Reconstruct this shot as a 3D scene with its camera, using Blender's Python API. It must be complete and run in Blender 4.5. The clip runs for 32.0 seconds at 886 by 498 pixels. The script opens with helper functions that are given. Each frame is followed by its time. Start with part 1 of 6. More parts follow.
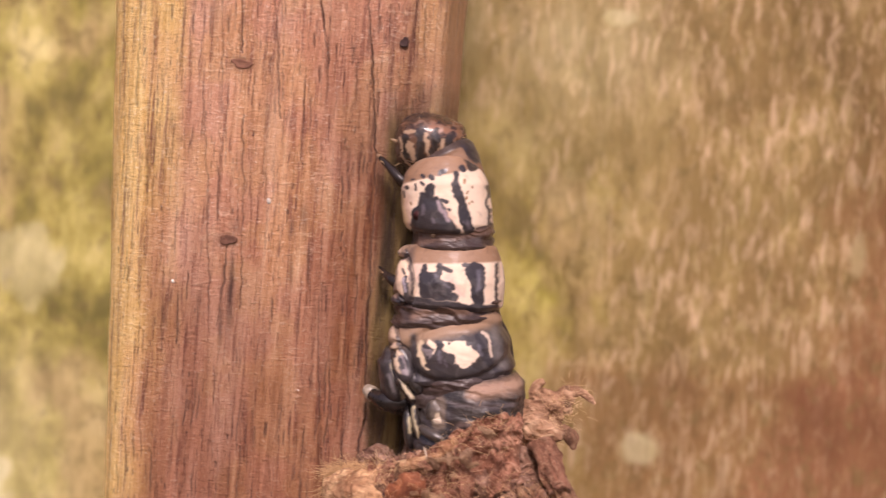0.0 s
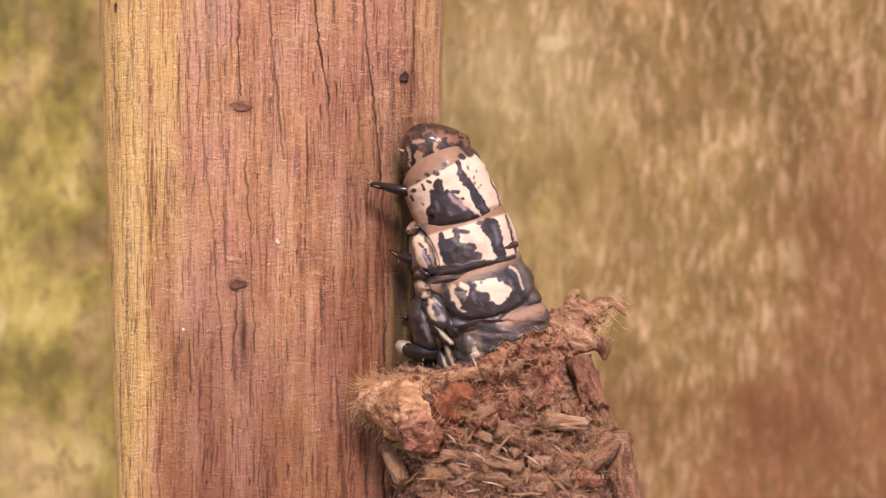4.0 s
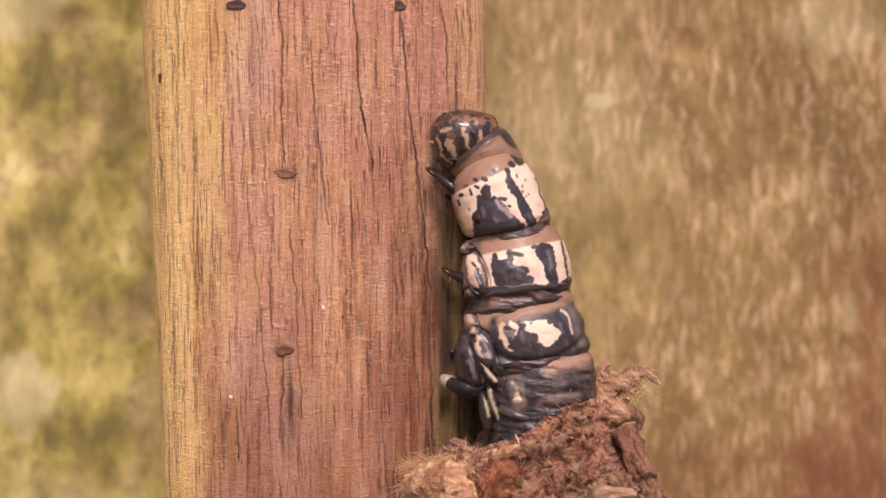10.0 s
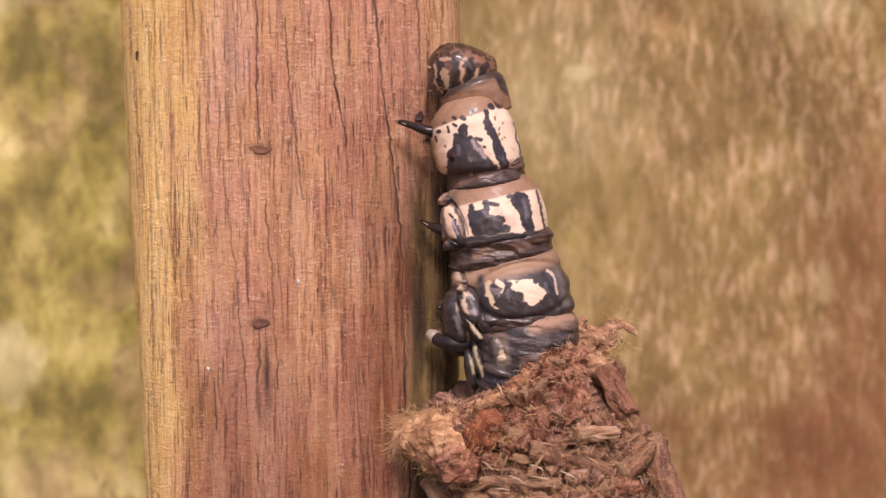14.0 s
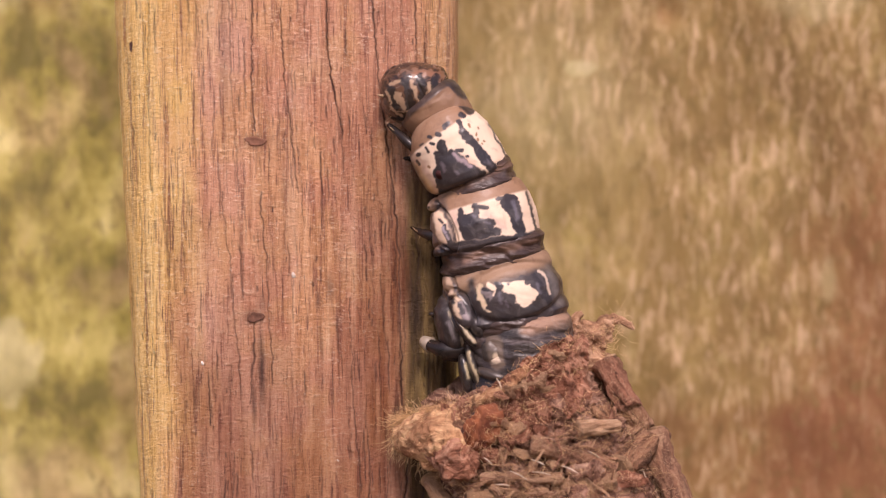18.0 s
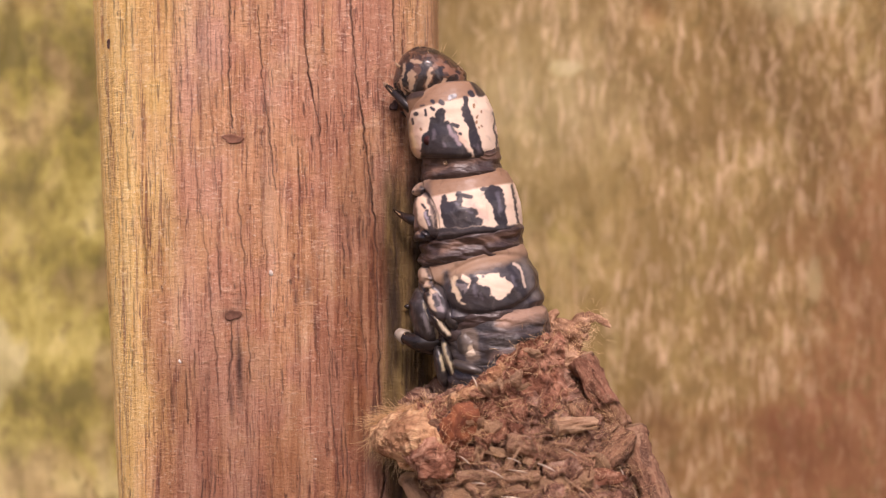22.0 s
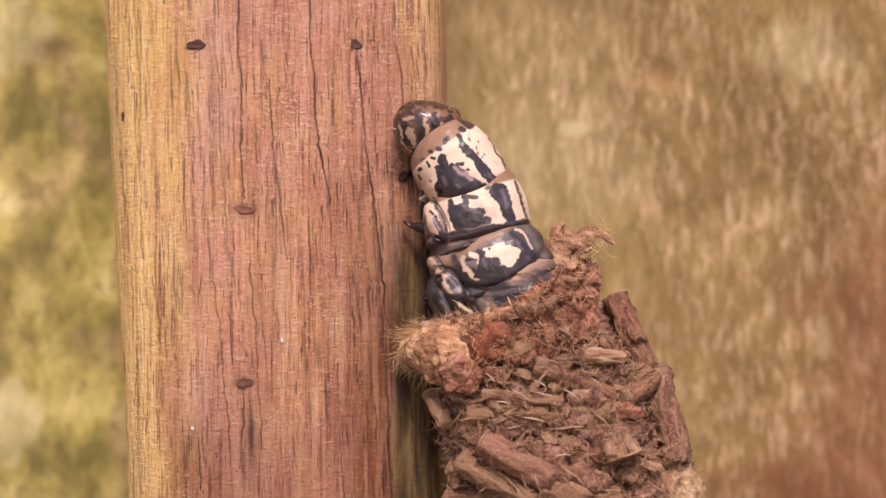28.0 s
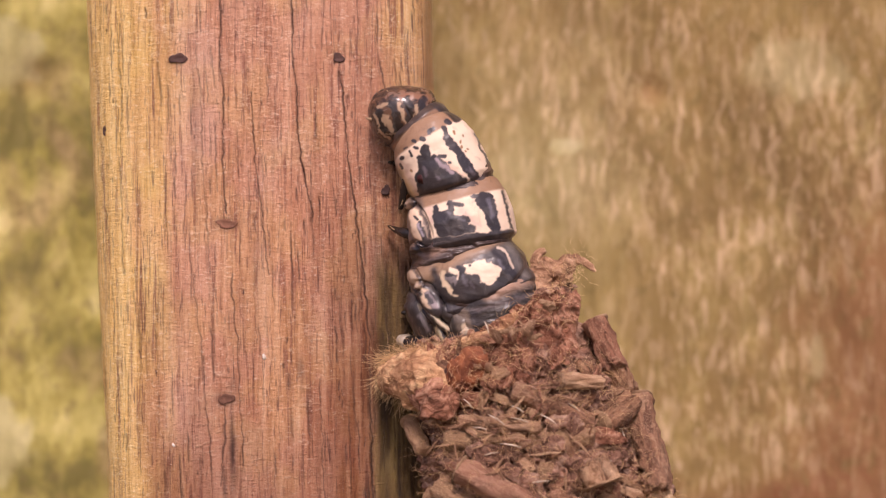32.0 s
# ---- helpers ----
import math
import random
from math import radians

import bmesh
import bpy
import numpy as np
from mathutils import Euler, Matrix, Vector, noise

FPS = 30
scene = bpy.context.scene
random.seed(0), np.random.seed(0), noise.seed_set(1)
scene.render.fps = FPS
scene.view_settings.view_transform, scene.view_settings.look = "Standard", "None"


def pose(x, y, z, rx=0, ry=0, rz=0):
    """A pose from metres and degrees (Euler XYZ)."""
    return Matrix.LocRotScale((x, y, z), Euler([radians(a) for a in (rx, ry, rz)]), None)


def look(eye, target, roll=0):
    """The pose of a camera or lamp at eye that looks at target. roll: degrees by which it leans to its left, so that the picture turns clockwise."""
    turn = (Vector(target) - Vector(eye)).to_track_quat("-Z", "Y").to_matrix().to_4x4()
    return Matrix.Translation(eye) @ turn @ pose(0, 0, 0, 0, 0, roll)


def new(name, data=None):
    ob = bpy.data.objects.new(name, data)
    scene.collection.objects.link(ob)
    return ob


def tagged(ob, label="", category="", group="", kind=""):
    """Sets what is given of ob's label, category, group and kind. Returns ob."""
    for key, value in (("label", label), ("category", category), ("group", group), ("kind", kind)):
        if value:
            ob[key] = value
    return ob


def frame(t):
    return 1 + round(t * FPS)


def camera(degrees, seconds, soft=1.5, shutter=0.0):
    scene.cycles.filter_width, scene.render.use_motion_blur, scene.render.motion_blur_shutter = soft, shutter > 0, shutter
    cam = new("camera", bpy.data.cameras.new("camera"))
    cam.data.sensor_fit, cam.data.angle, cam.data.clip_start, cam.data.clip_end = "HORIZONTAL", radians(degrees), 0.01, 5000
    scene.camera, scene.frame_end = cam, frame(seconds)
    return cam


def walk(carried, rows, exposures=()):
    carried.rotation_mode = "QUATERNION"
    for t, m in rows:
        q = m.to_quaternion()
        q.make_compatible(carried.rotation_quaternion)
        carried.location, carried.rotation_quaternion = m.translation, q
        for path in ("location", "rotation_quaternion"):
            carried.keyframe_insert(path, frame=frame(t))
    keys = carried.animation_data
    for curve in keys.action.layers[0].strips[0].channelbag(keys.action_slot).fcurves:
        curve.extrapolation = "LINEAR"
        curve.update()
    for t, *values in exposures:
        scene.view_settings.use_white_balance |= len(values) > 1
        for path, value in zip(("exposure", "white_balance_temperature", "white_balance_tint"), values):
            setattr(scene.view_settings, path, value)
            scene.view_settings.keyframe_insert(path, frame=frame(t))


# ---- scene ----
# Lengths in the mesh code are millimetres; the stake's lower knot is the origin, LIFT above the ground.
MM, LIFT = 0.001, 300.0

cam = camera(30.0, 32.0, soft=1.2, shutter=0.5)
cam.data.dof.use_dof = True
cam.data.dof.focus_distance = 0.140
cam.data.dof.aperture_fstop = 32.0


def view(x, y, z, yaw, pitch, roll):
    """The camera's pose from millimetres and degrees."""
    ya, pi = radians(yaw), radians(pitch)
    eye = Vector((x, y, z + LIFT)) * MM
    ahead = Vector((-math.sin(ya) * math.cos(pi), math.cos(ya) * math.cos(pi), math.sin(pi)))
    return look(eye, eye + ahead, roll)


walk(cam, [
    (0, view(32.61, -139.98, 8.89, 6.507, -2.915, 4.366)), (0.5, view(25.04, -141.36, 7.77, 4.341, -2.501, 4.287)), (1, view(19.71, -144.19, 8.09, -0.069, -4.100, 3.608)),
    (1.5, view(12.57, -142.77, 4.99, -2.101, -4.296, 2.744)), (2, view(11.04, -141.33, 4.82, -3.288, -3.310, 1.894)), (2.5, view(14.67, -142.11, 5.72, -2.102, -2.955, 1.610)),
    (3, view(14.22, -142.34, 6.49, -1.500, -1.699, 1.029)), (3.5, view(12.20, -142.60, 7.23, -1.463, -1.420, 0.798)), (5.5, view(12.92, -142.22, 8.14, -0.179, -1.291, 0.080)),
    (6, view(12.77, -142.72, 7.94, 0.117, -0.807, -0.299)), (6.5, view(11.79, -142.11, 8.10, 0.287, -0.711, -0.411)), (7, view(12.42, -141.53, 8.73, 0.475, -0.826, -0.352)),
    (7.5, view(14.16, -141.90, 8.57, 0.264, -0.182, -0.559)), (8, view(14.34, -141.54, 8.45, 0.390, 0.114, -0.653)), (8.5, view(13.06, -141.76, 8.33, 0.626, 0.381, -0.520)),
    (9, view(12.93, -142.24, 9.17, 0.606, 0.572, -0.420)), (9.5, view(12.47, -141.95, 8.91, 0.652, 0.724, -0.372)), (10, view(13.84, -142.14, 8.88, 0.905, 0.318, -0.269)),
    (10.5, view(14.47, -141.50, 8.90, 0.824, -0.016, -0.314)), (11, view(12.84, -142.21, 8.95, 0.925, -0.042, -0.390)), (11.5, view(12.57, -143.42, 10.02, 0.910, -0.043, -0.164)),
    (12, view(13.55, -143.93, 10.11, 0.759, -0.066, -0.140)), (12.5, view(13.98, -143.89, 9.39, 0.859, -0.009, -0.297)), (13, view(14.66, -144.15, 9.25, 0.887, -0.280, -0.310)),
    (13.5, view(15.26, -144.44, 9.33, 0.989, -0.866, -0.342)), (14, view(16.61, -144.78, 10.05, 1.044, -1.050, -0.401)), (14.5, view(17.24, -144.63, 10.47, 1.122, -1.084, -0.348)),
    (16.5, view(17.08, -144.14, 10.02, 1.115, -0.904, -0.201)), (17, view(17.96, -144.29, 9.77, 1.236, -0.692, -0.534)), (17.5, view(17.93, -143.90, 9.51, 1.227, -0.733, -0.424)),
    (18, view(17.66, -143.03, 8.81, 1.370, -0.802, -0.344)), (18.5, view(17.32, -143.10, 9.26, 1.442, -0.833, -0.259)), (19, view(17.77, -143.55, 9.62, 1.396, -0.746, -0.350)),
    (19.5, view(19.15, -144.05, 9.69, 1.489, -0.729, -0.332)), (20, view(20.00, -144.50, 10.19, 1.472, -0.442, -0.360)), (20.5, view(19.88, -144.07, 9.93, 1.304, -0.218, -0.471)),
    (21, view(19.74, -144.28, 9.96, 1.402, -0.178, -0.375)), (21.5, view(18.91, -143.35, 9.15, 1.432, -0.282, -0.342)), (22, view(20.03, -142.60, 8.04, 1.557, -0.579, -0.358)),
    (22.5, view(20.60, -142.55, 8.26, 1.606, -0.830, -0.423)), (23, view(20.09, -143.62, 9.01, 1.461, -0.838, -0.366)), (23.5, view(19.11, -144.62, 10.18, 1.443, -0.666, -0.353)),
    (24, view(18.72, -145.29, 11.10, 1.485, -0.352, -0.242)), (24.5, view(21.57, -145.04, 10.70, 1.648, -0.243, -0.454)), (25, view(22.71, -144.48, 10.58, 1.949, -0.278, -0.571)),
    (25.5, view(22.58, -144.66, 10.94, 1.980, -0.082, -0.665)), (26, view(21.21, -145.07, 11.26, 2.220, 0.139, -0.636)), (26.5, view(21.22, -144.55, 10.78, 2.204, 0.378, -0.634)),
    (28.5, view(20.82, -144.99, 11.18, 2.112, 0.792, -0.503)), (29, view(21.38, -145.83, 11.55, 1.977, 1.222, -0.563)), (29.5, view(22.32, -146.32, 12.62, 1.833, 1.497, -0.622)),
    (30, view(24.51, -143.84, 10.02, 1.681, 1.230, -0.623)), (30.5, view(24.76, -142.93, 9.28, 1.972, 1.025, -0.761)), (31, view(24.80, -142.84, 9.33, 2.173, 1.112, -0.748)),
    (31.5, view(23.33, -143.14, 9.85, 2.400, 1.362, -0.808)), (32, view(23.49, -143.27, 9.91, 2.619, 1.567, -0.572)),
], exposures=[(0.0, 0.24, 6500, 34), (1.0, 0.21, 6500, 34), (2.0, 0.30, 6500, 34), (3.5, 0.26, 6500, 34), (6.0, 0.20, 6500, 34), (8.5, 0.14, 6500, 34), (14.0, 0.16, 6500, 34), (32.0, 0.17, 6500, 34)])

# ---- light: bright hazy daylight from above and in front ----
world = bpy.data.worlds.new("sky")
scene.world = world
world.use_nodes = True
wn = world.node_tree.nodes
sky = wn.new("ShaderNodeTexSky")
sky.sky_type = "NISHITA"
sky.sun_disc = False
sky.sun_elevation, sky.sun_rotation = radians(47), radians(174)
sky.air_density, sky.dust_density = 1.0, 4.0
world.node_tree.links.new(sky.outputs[0], wn["Background"].inputs[0])
wn["Background"].inputs[1].default_value = 0.12
sun_data = bpy.data.lights.new("sun", "SUN")
sun_data.energy, sun_data.angle, sun_data.color = 2.35, radians(13), (1.0, 0.93, 0.82)
sun = new("sun", sun_data)
sun.matrix_world = look((0.10, -1.0, 1.4), (0, 0, 0.3))


# ---- materials ----
class Nodes:
    """A short way to write a node material."""

    def __init__(self, name, rough=0.6, spec=0.5):
        self.mat = bpy.data.materials.new(name)
        self.mat.use_nodes = True
        self.tree = self.mat.node_tree
        self.bsdf = self.tree.nodes["Principled BSDF"]
        self.bsdf.inputs["Roughness"].default_value = rough
        self.bsdf.inputs["Specular IOR Level"].default_value = spec
        self.place = self.tree.nodes.new("ShaderNodeTexCoord").outputs["Object"]

    def put(self, socket, value):
        if isinstance(value, bpy.types.NodeSocket):
            self.tree.links.new(value, socket)
        else:
            socket.default_value = value

    def scaled(self, x, y, z):
        n = self.tree.nodes.new("ShaderNodeMapping")
        n.inputs["Scale"].default_value = (x, y, z)
        self.put(n.inputs["Vector"], self.place)
        return n.outputs[0]

    def noise(self, vector, scale=1.0, detail=4.0, rough=0.55, distortion=0.0):
        n = self.tree.nodes.new("ShaderNodeTexNoise")
        self.put(n.inputs["Vector"], vector)
        n.inputs["Scale"].default_value, n.inputs["Detail"].default_value = scale, detail
        n.inputs["Roughness"].default_value, n.inputs["Distortion"].default_value = rough, distortion
        return n.outputs[0]

    def ramp(self, value, *stops):
        n = self.tree.nodes.new("ShaderNodeValToRGB")
        self.put(n.inputs[0], value)
        while len(n.color_ramp.elements) < len(stops):
            n.color_ramp.elements.new(0.5)
        for e, (at, c) in zip(n.color_ramp.elements, stops):
            e.position, e.color = at, (*(c if isinstance(c, tuple) else (c, c, c)), 1)
        return n.outputs[0]

    def mix(self, fac, a, b, kind="MIX"):
        n = self.tree.nodes.new("ShaderNodeMix")
        n.data_type, n.blend_type = "RGBA", kind
        self.put(n.inputs[0], fac)
        for s, v in ((n.inputs[6], a), (n.inputs[7], b)):
            self.put(s, (*v, 1) if isinstance(v, tuple) else v)
        return n.outputs[2]

    def math(self, op, a, b=0.0):
        n = self.tree.nodes.new("ShaderNodeMath")
        n.operation = op
        self.put(n.inputs[0], a)
        self.put(n.inputs[1], b)
        return n.outputs[0]

    def attribute(self, name):
        n = self.tree.nodes.new("ShaderNodeAttribute")
        n.attribute_name = name
        return n

    def island(self):
        return self.tree.nodes.new("ShaderNodeNewGeometry").outputs["Random Per Island"]

    def chance(self):
        return self.tree.nodes.new("ShaderNodeObjectInfo").outputs["Random"]

    def bump(self, height, millimetres, strength=1.0):
        n = self.tree.nodes.new("ShaderNodeBump")
        n.inputs["Strength"].default_value, n.inputs["Distance"].default_value = strength, millimetres * MM
        self.put(n.inputs["Height"], height)
        self.put(self.bsdf.inputs["Normal"], n.outputs[0])

    def done(self, colour, **more):
        self.put(self.bsdf.inputs["Base Color"], (*colour, 1) if isinstance(colour, tuple) else colour)
        for key, value in more.items():
            self.put(self.bsdf.inputs[key.replace("_", " ").title()], value)
        return self.mat


def wood_material():
    m = Nodes("weathered_wood", 0.55, 0.35)
    broad = m.noise(m.scaled(170, 170, 12), 1, 4, 0.6, 0.5)
    grain = m.noise(m.scaled(1300, 1300, 48), 1, 6, 0.72, 0.5)
    lines = m.noise(m.scaled(2000, 2000, 95), 1, 4, 0.7, 0.4)
    pores = m.noise(m.scaled(4300, 4300, 300), 1, 2, 0.6, 0.2)
    ripple = m.noise(m.scaled(900, 900, 2900), 1, 5, 0.75, 1.3)
    glints = m.noise(m.scaled(3000, 3000, 4600), 1, 3, 0.7, 0.6)
    patches = m.noise(m.scaled(150, 150, 60), 1, 4, 0.6, 0.5)
    worn = m.noise(m.scaled(330, 330, 110), 1, 4, 0.6, 0.8)
    tones = m.attribute("tone")
    split = m.tree.nodes.new("ShaderNodeSeparateColor")
    m.put(split.inputs[0], tones.outputs["Color"])
    mark, moss, yellow = split.outputs[0], split.outputs[1], split.outputs[2]
    red = m.ramp(grain, (0.30, (0.32, 0.118, 0.056)), (0.45, (0.60, 0.272, 0.145)), (0.56, (0.72, 0.36, 0.205)), (0.74, (0.87, 0.54, 0.34)))
    red = m.mix(m.ramp(broad, (0.38, 0.0), (0.66, 0.6)), red, (0.68, 0.35, 0.22))
    red = m.mix(m.ramp(patches, (0.48, 0.0), (0.66, 0.6)), red, (0.82, 0.51, 0.36))
    red = m.mix(m.ramp(patches, (0.30, 0.55), (0.43, 0.0)), red, (0.50, 0.21, 0.11))
    honey = m.ramp(grain, (0.28, (0.46, 0.225, 0.055)), (0.47, (0.85, 0.54, 0.17)), (0.74, (0.96, 0.74, 0.35)))
    c = m.mix(yellow, red, honey)
    light = m.mix(yellow, (0.90, 0.62, 0.43), (0.98, 0.80, 0.42))
    dim = m.mix(yellow, (0.36, 0.14, 0.075), (0.50, 0.27, 0.08))
    c = m.mix(m.ramp(lines, (0.36, 0.75), (0.46, 0.0)), c, (0.27, 0.096, 0.062))
    c = m.mix(m.math("MULTIPLY", m.ramp(ripple, (0.53, 0.0), (0.66, 0.75)), m.ramp(worn, (0.40, 0.25), (0.56, 1.0))), c, light)
    c = m.mix(m.math("MULTIPLY", m.ramp(ripple, (0.34, 0.5), (0.46, 0.0)), m.ramp(worn, (0.35, 1.0), (0.6, 0.5))), c, dim)
    c = m.mix(m.ramp(glints, (0.60, 0.0), (0.72, 0.8)), c, m.mix(0.5, light, (0.95, 0.82, 0.66)))
    c = m.mix(m.ramp(glints, (0.28, 0.6), (0.40, 0.0)), c, (0.30, 0.12, 0.07))
    c = m.mix(m.math("MULTIPLY", m.ramp(pores, (0.31, 0.85), (0.40, 0.0)), m.ramp(worn, (0.36, 1.0), (0.62, 0.35))), c, (0.15, 0.058, 0.045))
    greens = m.ramp(m.noise(m.scaled(900, 900, 90), 1, 5, 0.65), (0.36, (0.050, 0.035, 0.014)), (0.50, (0.20, 0.145, 0.045)), (0.64, (0.44, 0.34, 0.115)))
    c = m.mix(moss, c, greens)
    # alpha darkens the wood: shade painted low down and beside the body, plus brown stain
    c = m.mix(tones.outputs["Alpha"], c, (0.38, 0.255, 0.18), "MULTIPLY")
    c = m.mix(mark, c, (0.05, 0.022, 0.018))
    fine = m.math("ADD", m.math("MULTIPLY", grain, 0.7), m.math("ADD", m.math("MULTIPLY", ripple, 0.6), m.math("ADD", m.math("MULTIPLY", lines, 0.6), m.math("ADD", m.math("MULTIPLY", glints, 0.45), m.math("MULTIPLY", pores, 0.5)))))
    m.bump(fine, 0.4, 1.0)
    return m.done(c, roughness=m.ramp(glints, (0.35, 0.62), (0.7, 0.36)))


def backdrop_material():
    m = Nodes("mossy_weathered_board", 0.9, 0.1)

    def leaning(turn, x, z, detail, distortion):
        a = m.tree.nodes.new("ShaderNodeMapping")
        a.inputs["Rotation"].default_value = (0, radians(turn), 0)
        m.put(a.inputs["Vector"], m.place)
        b = m.tree.nodes.new("ShaderNodeMapping")
        b.inputs["Scale"].default_value = (x, x, z)
        m.put(b.inputs["Vector"], a.outputs[0])
        return m.noise(b.outputs[0], 1, detail, 0.6, distortion)

    upright = leaning(-2, 1150, 260, 3, 0.6)
    slanted = leaning(13, 1000, 320, 4, 1.0)
    backward = leaning(-11, 760, 330, 4, 1.0)
    specks = m.noise(m.scaled(520, 520, 420), 1, 3, 0.65, 0.6)
    clouds = m.noise(m.scaled(48, 48, 40), 1, 4, 0.6)
    blots = m.noise(m.scaled(165, 165, 120), 1, 4, 0.6, 0.15)
    patchy = m.noise(m.scaled(85, 85, 60), 1, 3, 0.6, 0.4)
    tones = m.attribute("tone")
    split = m.tree.nodes.new("ShaderNodeSeparateColor")
    m.put(split.inputs[0], tones.outputs["Color"])
    green, rust, pale = split.outputs[0], split.outputs[1], split.outputs[2]
    c = m.ramp(clouds, (0.32, (0.20, 0.128, 0.050)), (0.5, (0.265, 0.178, 0.065)), (0.68, (0.33, 0.23, 0.09)))
    c = m.mix(m.ramp(blots, (0.50, 0.0), (0.66, 0.55)), c, (0.36, 0.265, 0.095))
    moss = m.ramp(blots, (0.34, (0.15, 0.128, 0.032)), (0.47, (0.35, 0.292, 0.062)), (0.58, (0.53, 0.45, 0.125)), (0.68, (0.70, 0.60, 0.24)))
    moss = m.mix(m.ramp(patchy, (0.50, 0.0), (0.62, 0.65)), moss, m.ramp(specks, (0.35, (0.24, 0.155, 0.07)), (0.65, (0.50, 0.34, 0.17))))
    c = m.mix(green, c, moss)
    c = m.mix(rust, c, m.ramp(patchy, (0.35, (0.165, 0.072, 0.032)), (0.65, (0.27, 0.132, 0.06))))
    c = m.mix(m.ramp(specks, (0.34, 0.55), (0.46, 0.0)), c, (0.175, 0.125, 0.045))
    much = m.math("MULTIPLY", m.ramp(patchy, (0.36, 0.35), (0.54, 1.0)), m.math("MULTIPLY", m.ramp(rust, (0.2, 1.0), (0.9, 0.3)), m.ramp(green, (0.3, 1.0), (0.9, 0.12))))
    c = m.mix(m.math("MULTIPLY", m.ramp(backward, (0.52, 0.0), (0.66, 0.5)), much), c, (0.44, 0.34, 0.145))
    c = m.mix(m.math("MULTIPLY", m.ramp(slanted, (0.52, 0.0), (0.66, 0.5)), much), c, (0.53, 0.37, 0.19))
    c = m.mix(m.math("MULTIPLY", m.ramp(upright, (0.53, 0.0), (0.66, 0.7)), much), c, (0.62, 0.445, 0.265))
    c = m.mix(m.ramp(upright, (0.30, 0.5), (0.41, 0.0)), c, (0.15, 0.10, 0.036))
    c = m.mix(pale, c, m.ramp(blots, (0.35, (0.50, 0.44, 0.20)), (0.6, (0.68, 0.62, 0.36))))
    m.bump(m.math("ADD", upright, slanted), 0.5, 0.5)
    return m.done(c)


def skin_material(name, rough=0.28, bump=0.05, wrinkle=(1500, 1500, 2600), gloss=0.5):
    m = Nodes(name, rough, gloss)
    tone = m.attribute("tone").outputs["Color"]
    fine = m.noise(m.scaled(*wrinkle), 1, 4, 0.6)
    mottled = m.noise(m.scaled(500, 500, 500), 1, 4, 0.6)
    c = m.mix(m.ramp(mottled, (0.3, 0.35), (0.6, 0.0)), tone, (0.22, 0.13, 0.07))
    c = m.mix(0.75, c, tone)
    sheen = m.noise(m.scaled(950, 950, 700), 1, 3, 0.6, 0.8)
    c = m.mix(m.ramp(sheen, (0.52, 0.0), (0.68, 0.10)), c, (0.46, 0.41, 0.36))
    c = m.mix(m.ramp(sheen, (0.30, 0.45), (0.44, 0.0)), c, m.mix(1.0, c, (0.55, 0.50, 0.50), "MULTIPLY"))
    m.bump(fine, bump, 0.7)
    m.bsdf.inputs["Coat Weight"].default_value = 0.25 * gloss
    m.bsdf.inputs["Coat Roughness"].default_value = 0.2
    return m.done(c, roughness=m.ramp(c, (0.04, rough - 0.16), (0.22, rough + 0.12)))


def plain_material(name, dark, light, scale=900, rough=0.6, bump=0.08, stretch=(1, 1, 1), spec=0.4):
    """Two tones of one colour in a noise, offset by piece."""
    m = Nodes(name, rough, spec)
    v = m.scaled(*(scale * s for s in stretch))
    n = m.noise(v, 1, 5, 0.62, 0.5)
    each = m.math("ADD", m.math("MULTIPLY", m.chance(), 0.35), m.math("MULTIPLY", m.island(), 0.3))
    level = m.math("ADD", m.math("SUBTRACT", n, 0.3), each)
    m.bump(n, bump, 0.9)
    return m.done(m.ramp(level, (0.22, dark), (0.75, light)))


def felt_material(name, dark, middle, light, curl=2.2, stretch=(520, 520, 520)):
    """Matted threads with crumbs in them."""
    m = Nodes(name, 0.85, 0.15)
    threads = m.noise(m.scaled(*stretch), 1, 5, 0.68, curl)
    crumbs = m.noise(m.scaled(1500, 1500, 1500), 1, 3, 0.6, 0.6)
    patches = m.noise(m.scaled(210, 210, 260), 1, 4, 0.6, 0.8)
    c = m.ramp(threads, (0.33, dark), (0.5, middle), (0.68, light))
    c = m.mix(m.ramp(patches, (0.38, 0.6), (0.52, 0.0)), c, dark)
    c = m.mix(m.ramp(patches, (0.55, 0.0), (0.72, 0.55)), c, light)
    c = m.mix(m.ramp(crumbs, (0.28, 0.7), (0.40, 0.0)), c, tuple(0.4 * v for v in dark))
    m.bump(m.math("ADD", threads, m.math("MULTIPLY", crumbs, 0.5)), 0.55, 1.0)
    return m.done(c)


